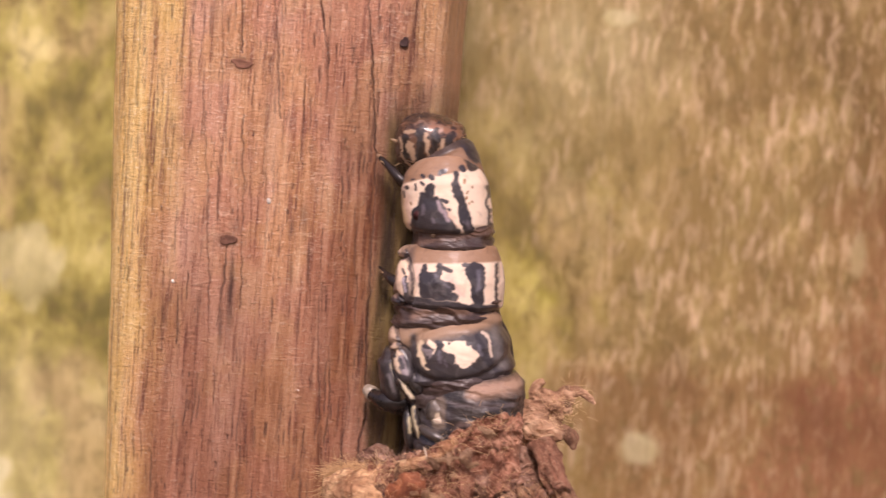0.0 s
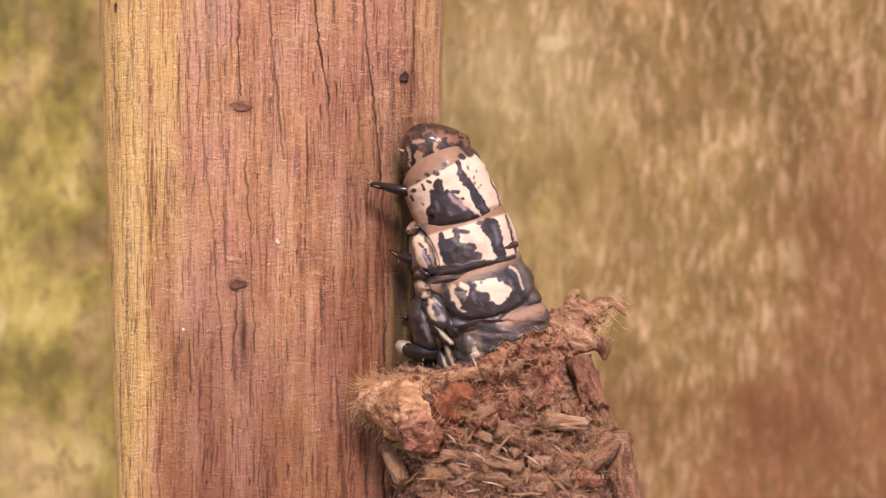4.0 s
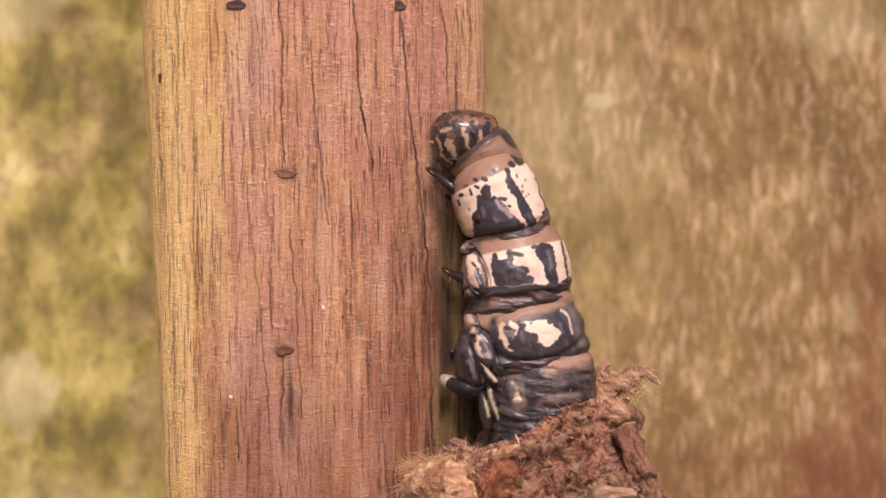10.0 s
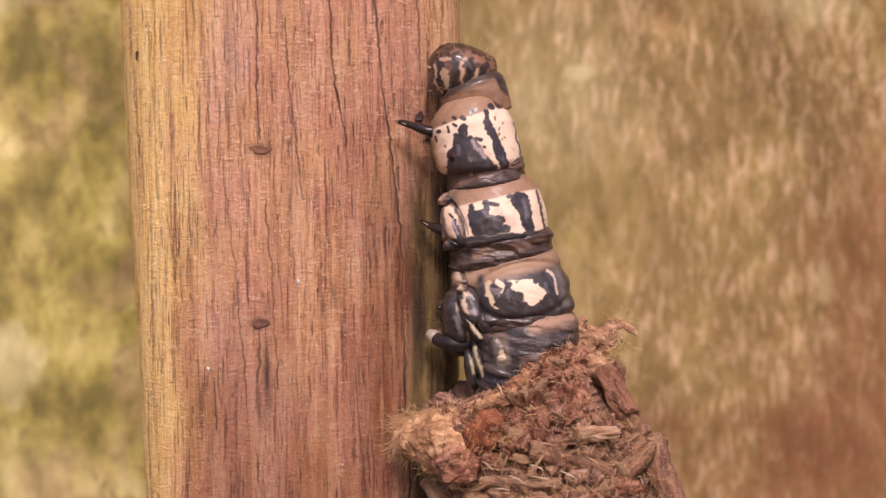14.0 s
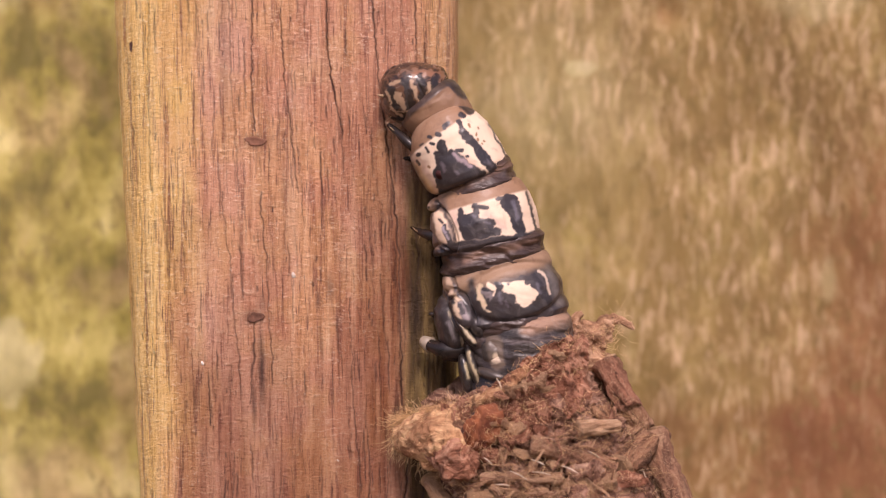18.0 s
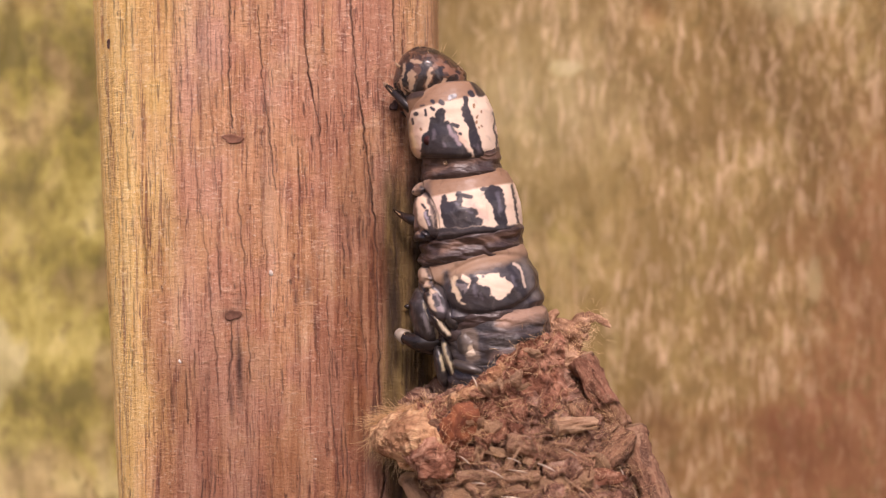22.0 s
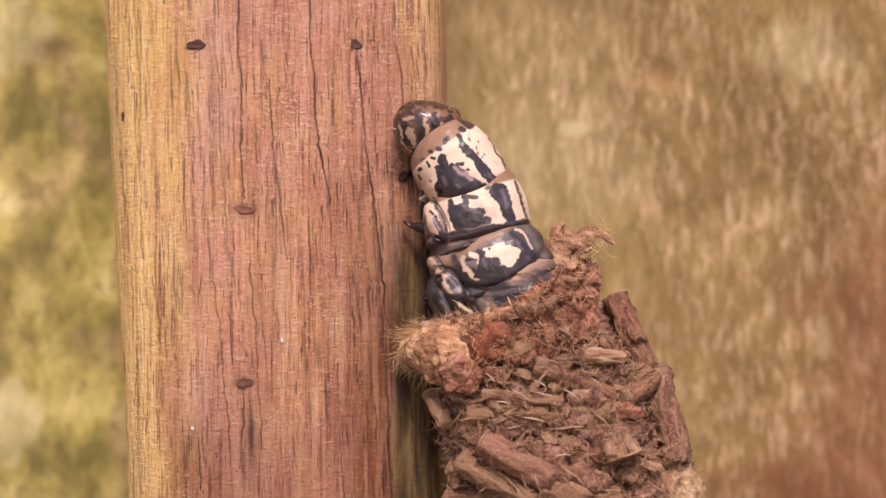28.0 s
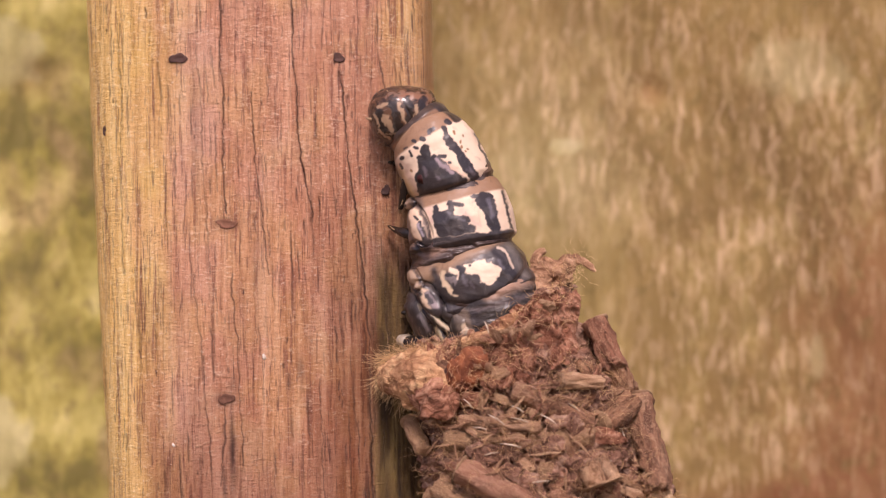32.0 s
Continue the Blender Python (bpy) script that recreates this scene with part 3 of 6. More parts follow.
    for px, pz, rx, rz in ((1.25, 4.62, 0.17, 0.26), (-6.75, -3.0, 0.11, 0.18), (5.0, -11.5, 0.06, 0.08)):
        verts, faces = tube([(px, 0.3, pz - rz), (px + 0.05, 0.0, pz - rz * 0.5), (px, -0.06, pz), (px - 0.04, 0.0, pz + rz * 0.6), (px, 0.3, pz + rz)],
                            [rx * 0.4, rx * 0.9, rx, rx * 0.7, rx * 0.2], 9, 0, 0.15, 3)
        solid("white_fleck", verts, faces, CHIP, stake, "tiny white splinter")
    return stake


# ---- the caterpillar ----
CREAM, BLACK, TAN, DARK = (0.84, 0.65, 0.47), (0.034, 0.029, 0.032), (0.32, 0.185, 0.105), (0.060, 0.040, 0.035)
BODY_Y = -1.4


def coat(base, layers, x, z, seed, warp=1.0):
    """Markings and painted sheen: each layer is a colour, an edge width and marks: capsules (x0, z0, x1, z1, radius),
    or (z, slope) for all that lies above a line.
    """
    tone = np.ones((x.size, 3)) * np.array(base)
    wx = (fbm(x / 0.8, z / 0.8, 0, seed, 2) - 0.5) * 0.34 + (fbm(x / 0.26, z / 0.26, 0, seed + 9, 2) - 0.5) * 0.20
    wz = (fbm(x / 0.8, z / 0.8, 5.5, seed + 3, 2) - 0.5) * 0.34 + (fbm(x / 0.26, z / 0.26, 5.5, seed + 12, 2) - 0.5) * 0.20
    for colour, edge, marks in layers:
        near = np.full(x.size, 9.0)
        small = warp * (0.45 if edge <= 0.05 else 1.0)
        for mark in marks:
            if len(mark) == 2:
                near = np.minimum(near, mark[0] + mark[1] * x - z + wz * 0.3)
            else:
                x0, z0, x1, z1, r = mark
                near = np.minimum(near, capsule(x + wx * small, z + wz * small, x0, z0, x1, z1) - r)
        f = smooth(edge, -edge, near)[:, None]
        tone = tone * (1 - f) + np.array(colour) * f
    return tone


def segment(name, parent, shape, layers, base, seed, wrinkles=0.0, material=None, label="", nu=260, nv=130, back=BLACK, bulges=()):
    """A body ring. shape: rows of (share of length, centre x, half width, half depth) from the rear to the front,
    with the slanted rear and front edges as (z at x = 0, slope)."""
    rows, rear, front = shape
    v = np.linspace(0, 1, nv)
    cx, rx, ry = (np.interp(v, [r[0] for r in rows], [r[k] for r in rows]) for k in (1, 2, 3))
    for _ in range(6):
        cx[1:-1], rx[1:-1], ry[1:-1] = ((a[:-2] + 2 * a[1:-1] + a[2:]) / 4 for a in (cx, rx, ry))
    # more of the circle's steps on the seen side
    a = np.linspace(0, 2 * np.pi, nu, endpoint=False)
    a = a - 0.45 * np.sin(a)
    A, V = np.meshgrid(a, v)
    ca, sa = -np.cos(A + np.pi / 2), -np.sin(A + np.pi / 2)
    p = 0.88
    X0 = np.sign(ca) * np.abs(ca) ** p
    Y0 = np.sign(sa) * np.abs(sa) ** p
    x = cx[:, None] + rx[:, None] * X0
    y = BODY_Y + ry[:, None] * Y0
    z = (rear[0] + rear[1] * x) * (1 - V) + (front[0] + front[1] * x) * V
    slant = z + 0.22 * x + (fbm(x / 2.5, y / 2.5, z / 2.5, seed + 29) - 0.5) * 1.6
    rip = (fbm(x / 3.0, y / 3.0, slant / 0.62, seed + 30, 3) - 0.5) * wrinkles + (fbm(x / 1.4, y / 1.4, z / 1.4, seed + 31, 3) - 0.5) * 0.22
    for bx, bz, sx, sz, tilt, high in bulges:
        c, s = math.cos(radians(tilt)), math.sin(radians(tilt))
        ex, ez = (c * (x - bx) + s * (z - bz)) / sx, (c * (z - bz) - s * (x - bx)) / sz
        d = np.hypot(ex, ez)
        rip = rip + (y < BODY_Y + 1.5) * (high * np.clip(1 - d * d, 0, 1) ** 0.6 - 0.28 * np.exp(-((d - 1.1) / 0.13) ** 2))
    x = x + rip * X0
    y = y + rip * Y0
    xf, zf, yf = x.ravel(), z.ravel(), y.ravel()
    tone = coat(base, layers, xf, zf, seed)
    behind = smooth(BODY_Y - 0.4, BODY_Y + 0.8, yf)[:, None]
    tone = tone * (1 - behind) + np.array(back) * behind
    verts = np.stack([xf, yf, zf], 1)
    n = len(verts)
    faces = grid_faces(nu, nv, True).tolist()
    faces.append(list(range(nu))[::-1])
    faces.append(list(range(n - nu, n)))
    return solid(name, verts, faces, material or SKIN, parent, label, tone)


def lobe(name, parent, cx, cy, cz, rx, ry, rz, tilt, base, layers, seed, label="", material=None):
    """A soft bulge on the flank; its marks are in its own axes."""
    nu, nv = 60, 40
    a = np.linspace(0, 2 * np.pi, nu, endpoint=False)
    b = np.linspace(-np.pi / 2 * 0.985, np.pi / 2 * 0.985, nv)
    A, B = np.meshgrid(a, b)
    x, y, z = rx * np.cos(B) * np.cos(A), ry * np.cos(B) * np.sin(A), rz * np.sin(B)
    rip = 1 + (fbm(x / 1.1, y / 1.1, z / 0.8, seed) - 0.5) * 0.26
    x, y, z = (x * rip).ravel(), (y * rip).ravel(), (z * rip).ravel()
    tone = coat(base, layers, x, z, seed)
    c, s = math.cos(radians(tilt)), math.sin(radians(tilt))
    verts = np.stack([cx + c * x - s * z, cy + 0.25 + y, cz + s * x + c * z], 1)
    faces = grid_faces(nu, nv, True).tolist() + [list(range(nu))[::-1], list(range(nu * (nv - 1), nu * nv))]
    return solid(name, verts, faces, material or SKIN, parent, label, tone)


def leg(parent, points, radii, label, tip_material=None, tip=0.15):
    """A jointed leg with a claw and a few bristles; its first point is its joint."""
    root = Vector(points[0])
    pts = [Vector(p) - root for p in points]
    path, rad = [], []
    for i in range(len(pts) - 1):
        for t in (0.0, 0.2, 0.5, 0.8):
            path.append(pts[i].lerp(pts[i + 1], t))
            rad.append((radii[i] * (1 - t) + radii[i + 1] * t) * (0.86 if t == 0 and i else 1.0))
    path.append(pts[-1])
    rad.append(radii[-1])
    limb = solid("leg", *tube(path, rad, 14), CLAW, parent, label)
    limb.location = root * MM
    p, q = pts[-2], pts[-1]
    d = (q - p).normalized()
    hook = [q - d * tip, q + d * 0.2, q + d * 0.42, q + d * 0.52 + Vector((0, 0.2, -0.05))]
    solid("claw", *tube(hook, [radii[-1] * (0.95 + 0.95 * (tip - 0.15)), radii[-1] * (0.9 + 0.3 * (tip - 0.15)), radii[-1] * 0.45, 0.03], 10), tip_material or CLAW, limb)
    rnd = random.Random(len(label))
    hairs = []
    for _ in range(3):
        o = p.lerp(q, 0.6 * rnd.random())
        w = Vector((rnd.uniform(-1, 0.2), rnd.uniform(-0.8, 0.2), rnd.uniform(-0.6, 0.9))).normalized()
        hairs.append(tube([o, o + w * 0.4, o + w * 0.8 + Vector((0, 0, 0.1))], [0.02, 0.015, 0.006], 4))
    tagged(solid("bristles", *joined(hairs), FIBRE, limb), kind="stuff")
    return limb


def build_head(worm):
    nu, nv = 220, 150
    a = np.linspace(0, 2 * np.pi, nu, endpoint=False)
    b = np.linspace(-np.pi / 2 * 0.99, np.pi / 2 * 0.99, nv)
    A, B = np.meshgrid(a, b)
    x, y, z = 3.15 * np.cos(B) ** 0.8 * np.cos(A), 3.0 * np.cos(B) ** 0.85 * np.sin(A), 2.62 * np.sin(B)
    x = x * (1 - 0.24 * smooth(-0.4, 2.6, z)) - 0.50 * smooth(0.0, 2.4, z)
    rip = 1 + (fbm(x / 1.2, y / 1.2, z / 1.2, 71) - 0.5) * 0.07
    groove = np.exp(-((x - 0.55 - 0.15 * z) / 0.10) ** 2) * smooth(0.6, -0.6, z) * (y < 0)
    x, y, z = x * rip, y * rip + 0.10 * groove, z * rip
    xf, zf = x.ravel(), z.ravel()
    # the marks are laid out on the head leaning by 25 degrees
    lean = radians(25)
    xr, zr = math.cos(lean) * xf - math.sin(lean) * zf, math.sin(lean) * xf + math.cos(lean) * zf
    rnd = random.Random(5)
    freckles = []
    for _ in range(60):
        fx, fz = rnd.uniform(-2.4, 3.0), rnd.uniform(-0.6, 2.2)
        freckles.append((fx, fz, fx + rnd.uniform(-0.35, 0.35), fz + rnd.uniform(-0.35, 0.2), rnd.uniform(0.05, 0.17)))
    layers = [
        ((0.26, 0.118, 0.058), 0.3, [(0.4, 1.1, 2.6, 0.5, 0.35)]),
        ((0.030, 0.019, 0.015), 0.10, freckles),
        ((0.024, 0.018, 0.016), 0.3, [(-2.9, 2.3, 0.6, 2.7, 0.75), (-3.2, 1.6, -2.9, -1.6, 0.75), (-3.0, -2.4, 3.4, -2.0, 0.55)]),
        ((0.022, 0.017, 0.016), 0.09, [(-1.9, 0.2, -1.7, -1.7, 0.36), (-0.7, 0.6, -0.5, -1.6, 0.34), (0.6, 0.7, 0.9, -1.8, 0.36), (1.0, 0.2, 0.5, -0.9, 0.2), (1.7, 0.4, 2.3, -1.4, 0.28), (2.9, 0.2, 3.1, -1.2, 0.26), (-0.2, -0.4, 0.6, -1.3, 0.16)]),
    ]
    layers += [
        ((0.45, 0.30, 0.18), 0.06, [(-1.5, -0.35, -1.0, -1.45, 0.22), (-0.15, 0.7, 0.1, -0.7, 0.13), (0.1, -0.7, 0.2, -1.5, 0.09), (-2.2, -1.5, -0.4, -1.9, 0.05), (-0.4, -1.9, 0.6, -1.5, 0.05), (0.6, -1.5, 1.5, -2.0, 0.05), (1.5, -2.0, 2.2, -1.2, 0.05), (2.2, -1.2, 2.9, -1.5, 0.05), (1.5, -2.0, 1.2, -0.6, 0.04), (1.25, 0.1, 1.6, -1.1, 0.11), (2.3, 0.0, 2.7, -0.9, 0.11), (-2.3, 0.3, -2.1, -0.9, 0.09), (-2.1, -1.2, -1.5, -2.1, 0.12), (-1.9, 0.75, -0.9, 0.62, 0.14), (0.5, -1.6, 1.2, -1.9, 0.1)]),
    ]
    tone = coat((0.135, 0.066, 0.036), layers, xr, zr, 73, 1.7)
    verts = np.stack([xf, y.ravel() + BODY_Y, zf], 1)
    faces = grid_faces(nu, nv, True).tolist() + [list(range(nu))[::-1], list(range(nu * (nv - 1), nu * nv))]
    head = solid("head", verts, faces, HEAD_SHELL, worm, "brown head capsule with black stripes", tone)
    solid("mandible", *tube([(-0.9, BODY_Y - 1.0, 1.4), (-1.05, BODY_Y - 1.3, 1.9), (-1.0, BODY_Y - 1.1, 2.3), (-0.7, BODY_Y - 0.8, 2.6)], [0.6, 0.48, 0.34, 0.12], 16), JAW, head)
    solid("mandible", *tube([(0.0, BODY_Y - 0.7, 1.5), (-0.15, BODY_Y - 0.9, 2.0), (-0.3, BODY_Y - 0.7, 2.4), (-0.5, BODY_Y - 0.5, 2.6)], [0.6, 0.46, 0.32, 0.12], 16), JAW, head)
    segment("collar", head, ([(0, 0.5, 2.6, 2.6), (0.5, 0.45, 2.85, 2.95), (0.8, 0.35, 2.95, 3.0), (1, 0.2, 2.6, 2.5)], (-4.4, 0.0), (-1.0, 0.06)), [((0.05, 0.03, 0.022), 0.14, [(-1.75, 0.06)]), (BLACK, 0.1, [(2.7, -1.0, 3.2, -3.0, 0.45)]), ((0.05, 0.03, 0.022), 0.2, [(-3.2, -1.0, -2.9, -4.0, 0.5)])], (0.27, 0.155, 0.088), 75, 0.2, SKIN, "brown skin collar behind the head", 120, 50)
    solid("antenna", *tube([(-2.2, BODY_Y - 1.2, 0.9), (-2.6, BODY_Y - 1.5, 1.2), (-2.75, BODY_Y - 1.5, 1.45)], [0.17, 0.12, 0.04], 10), TAN_TIP, head)
    for ex, ez in ((-2.05, 0.95), (-1.95, 0.55), (-2.15, 0.2)):
        solid("eye", *tube([(ex, BODY_Y - 1.2, ez), (ex - 0.05, BODY_Y - 1.62, ez), (ex - 0.05, BODY_Y - 1.72, ez)], [0.2, 0.18, 0.07], 10), CLAW, head)
    rnd, hairs = random.Random(12), []
    for _ in range(9):
        aa, bb = rnd.uniform(0.2, 3.0), rnd.uniform(-0.4, 1.2)
        o = Vector((3.0 * math.cos(bb) * math.cos(aa), -2.5 * math.cos(bb) * math.sin(aa) * 0.8 + BODY_Y, 2.4 * math.sin(bb)))
        w = Vector((o.x, o.y - BODY_Y, o.z + 0.8)).normalized()
        hairs.append(tube([o, o + w * 0.4, o + w * rnd.uniform(0.6, 1.0)], [0.022, 0.016, 0.006], 4))
    tagged(solid("bristles", *joined(hairs), FIBRE, head), kind="stuff")
    return head


def build_prothorax(worm):
    shape = ([(0, 1.95, 3.05, 3.75), (0.04, 1.90, 3.4, 4.15), (0.12, 1.98, 3.74, 4.25), (0.30, 1.96, 3.80, 4.2), (0.62, 1.94, 3.70, 4.1), (0.76, 1.88, 3.36, 3.9), (0.88, 1.94, 2.85, 3.6), (0.95, 1.98, 2.4, 3.3), (0.99, 2.0, 2.05, 2.9), (1, 2.0, 1.6, 2.4)], (-1.4, -0.12), (4.85, 0.02))
    flush = [(-1.01, 1.15, -0.96, -0.51, 0.38), (2.28, 0.50, 2.91, -0.95, 0.29)]
    dots = [(0.52, 3.25, 0.66, 3.15, 0.17), (1.28, 3.12, 1.41, 3.01, 0.22), (2.14, 3.40, 2.43, 3.48, 0.21), (1.99, 3.22, 2.04, 3.22, 0.12), (0.45, 2.69, 0.63, 2.53, 0.14), (-0.08, 2.53, -0.10, 2.15, 0.11), (-0.99, 2.39, -0.90, 2.33, 0.18), (-1.30, 2.02, -1.27, 1.59, 0.10), (-0.49, 2.93, -0.20, 2.96, 0.07), (3.73, 3.74, 3.86, 3.50, 0.22)]
    stripe = [(3.27, 3.20, 3.32, 2.34, 0.24), (3.28, 2.44, 3.41, 1.39, 0.36), (3.43, 1.67, 3.65, 0.52, 0.36), (3.66, 0.62, 3.79, -0.43, 0.38), (3.84, -0.34, 4.02, -1.49, 0.43)]
    blotch = [(1.18, 2.22, 1.03, 1.23, 0.36), (0.48, 1.55, 0.36, 1.08, 0.43), (0.64, 0.87, 1.48, 0.73, 0.71), (0.21, 0.04, 1.62, -0.22, 0.81), (-0.11, -0.70, 2.24, -1.01, 0.67), (-0.42, -1.16, 3.07, -1.53, 0.38), (1.61, 1.39, 2.03, 0.42, 0.24), (2.27, -0.45, 2.99, -1.24, 0.29)]
    freckles = [(4.54, 2.09, 4.53, 1.99, 0.09), (4.19, 1.73, 4.13, 1.59, 0.09), (4.07, 1.31, 4.02, 1.17, 0.09), (4.43, 0.91, 4.47, 0.86, 0.07), (4.23, 0.78, 4.23, 0.73, 0.07), (3.95, 2.69, 3.99, 2.40, 0.08), (-0.63, 1.13, -0.55, 0.94, 0.07)]
    layers = [
        ((0.68, 0.46, 0.33), 0.4, flush),
        ((0.72, 0.50, 0.24), 0.35, [(-1.79, 1.67, -1.54, -0.72, 0.43)]),
        (TAN, 0.12, [(2.86, 0.145)]),
        ((0.20, 0.125, 0.08), 0.3, [(-1.78, 3.57, -1.89, -1.17, 0.24)]),
        ((0.10, 0.06, 0.045), 0.1, [(4.75, 0.02)]),
        (BLACK, 0.08, [(3.95, 5.4, 4.3, 4.6, 0.5), (4.3, 4.6, 4.6, 3.7, 0.45), (5.52, 1.99, 5.60, -1.85, 0.10), (-2.80, -1.31, 5.12, -2.12, 0.21)]),
        (BLACK, 0.05, dots),
        (BLACK, 0.06, stripe),
        (BLACK, 0.07, blotch),
        ((0.34, 0.26, 0.27), 0.10, [(1.74, 1.05, 1.98, 0.38, 0.14), (1.98, 0.38, 2.50, -0.60, 0.15)]),
        (BLACK, 0.05, [(2.07, 1.18, 2.44, 1.01, 0.17), (2.55, 0.34, 2.69, 0.29, 0.13)]),
        ((0.30, 0.15, 0.06), 0.05, freckles),
        # grey sheen painted on the black stripe and blotch
        ((0.12, 0.10, 0.11), 0.12, [(3.87, -0.72, 4.03, -1.30, 0.14), (0.44, 0.79, 0.50, 0.12, 0.14), (1.23, -0.39, 1.31, -0.68, 0.12)]),
    ]
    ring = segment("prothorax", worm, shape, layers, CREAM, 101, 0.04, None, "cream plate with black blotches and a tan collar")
    solid("spiracle", *tube([(0.0, BODY_Y - 3.5, 0.0), (-0.02, BODY_Y - 3.80, 0.0), (-0.02, BODY_Y - 3.83, 0.0), (-0.02, BODY_Y - 3.66, 0.02)], [0.44, 0.42, 0.33, 0.22], 16), plain_spiracle, ring, "dark red breathing hole")
    front = leg(ring, [(-0.4, BODY_Y - 1.0, 2.1), (-1.7, BODY_Y - 1.5, 3.0), (-2.7, BODY_Y - 0.9, 4.0), (-3.6, BODY_Y - 0.2, 4.8)], [0.55, 0.46, 0.36, 0.22], "glossy black jointed front leg", TAN_TIP)
    leg(ring, [(-0.4, BODY_Y + 2.0, 1.6), (-1.4, BODY_Y + 1.6, 2.4), (-2.0, BODY_Y + 1.0, 2.7)], [0.6, 0.38, 0.2], "glossy black jointed leg")
    return ring, front


def build_mesothorax(worm):
    shape = ([(0, 1.9, 4.3, 4.25), (0.06, 1.94, 4.66, 4.6), (0.40, 1.9, 4.6, 4.5), (0.66, 1.72, 4.36, 4.15), (0.86, 1.55, 4.0, 3.7), (1, 1.3, 3.2, 3.1)], (-1.0, 0.05), (4.3, 0.19))
    bulges = [(-1.51, 1.03, 0.81, 1.90, 13, 0.45), (-2.43, 3.59, 0.62, 0.81, 8, 0.35), (-1.90, -1.04, 0.76, 0.95, 14, 0.30)]
    wave = [(3.42, 3.07, 3.98, 2.83, 0.19), (4.08, 2.83, 4.40, 1.74, 0.52), (4.50, 2.88, 4.73, 0.99, 0.43), (4.54, 1.36, 4.77, 0.23, 0.45), (4.93, 2.54, 5.05, 0.23, 0.19)]
    hook = [(0.11, 2.44, 0.15, 1.78, 0.26), (0.29, 1.68, 0.52, 0.36, 0.50), (0.95, 1.49, 1.32, 0.82, 0.62), (1.19, 1.96, 1.38, 1.77, 0.29), (1.34, 2.67, 1.38, 2.15, 0.21), (1.48, 2.57, 2.33, 2.37, 0.16), (1.61, 1.48, 2.74, 1.10, 0.26), (0.56, 0.26, 2.83, 0.34, 0.38), (1.89, 0.91, 2.46, 0.81, 0.24)]
    layers = [
        ((0.70, 0.48, 0.37), 0.35, [(-0.46, 2.73, -0.37, 1.40, 0.19), (2.23, 1.86, 3.40, 0.66, 0.29)]),
        (TAN, 0.14, [(2.72, 0.125)]),
        ((0.27, 0.155, 0.085), 0.5, [(3.75, 0.16)]),
        ((0.09, 0.055, 0.04), 0.2, [(4.2, 0.19)]),
        ((0.17, 0.115, 0.085), 0.35, [(-2.14, 4.49, -1.72, -1.42, 1.14)]),
        ((0.46, 0.31, 0.20), 0.3, [(-2.62, 4.45, -1.96, 3.87, 0.43), (-1.53, 4.06, -0.44, 4.43, 0.24)]),
        ((0.66, 0.47, 0.32), 0.2, [(-2.58, 3.40, -2.44, 2.93, 0.29)]),
        (BLACK, 0.05, [(-2.53, 3.12, -2.51, 3.10, 0.10)]),
        ((0.76, 0.56, 0.39), 0.12, [(-1.78, 2.08, -1.42, 0.09, 0.52), (-1.88, 2.55, -1.78, 2.08, 0.24)]),
        ((0.24, 0.155, 0.11), 0.25, [(-2.78, 1.99, -1.99, -0.67, 0.24)]),
        (BLACK, 0.06, [(-1.69, 1.93, -1.60, 1.70, 0.12), (-1.41, 1.41, -1.32, 0.84, 0.19), (-1.27, 0.84, -1.04, -0.10, 0.24)]),
        # lilac highlight painted inside the black slit
        ((0.36, 0.31, 0.34), 0.08, [(-1.51, 1.32, -1.32, 0.84, 0.10), (-1.28, 0.65, -1.18, 0.27, 0.08)]),
        (BLACK, 0.10, [(-1.87, 3.49, -1.21, 2.78, 0.16), (-1.21, 2.78, -0.71, 1.03, 0.14), (-0.71, 1.03, -0.57, -0.39, 0.15), (-1.97, 2.74, -1.78, 3.11, 0.10), (-2.75, -0.94, 6.22, -0.73, 0.43), (-1.80, -0.34, 6.23, -0.25, 0.24), (5.78, 3.34, 6.23, 0.12, 0.12)]),
        (BLACK, 0.06, hook),
        (BLACK, 0.06, wave),
        # blue-grey sheen painted on the wave and hook
        ((0.13, 0.12, 0.14), 0.14, [(4.55, 2.59, 4.77, 1.17, 0.17), (1.99, 1.20, 2.37, 1.10, 0.10), (1.19, 1.96, 1.29, 1.86, 0.10)]),
    ]
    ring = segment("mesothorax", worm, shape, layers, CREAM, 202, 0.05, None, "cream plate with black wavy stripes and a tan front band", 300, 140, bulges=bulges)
    leg(ring, [(-1.7, BODY_Y - 0.8, 0.3), (-2.6, BODY_Y - 1.0, 0.7), (-3.5, BODY_Y - 0.2, 1.1), (-4.1, BODY_Y + 0.5, 1.5)], [0.75, 0.5, 0.34, 0.17], "glossy black jointed middle leg")
    return ring


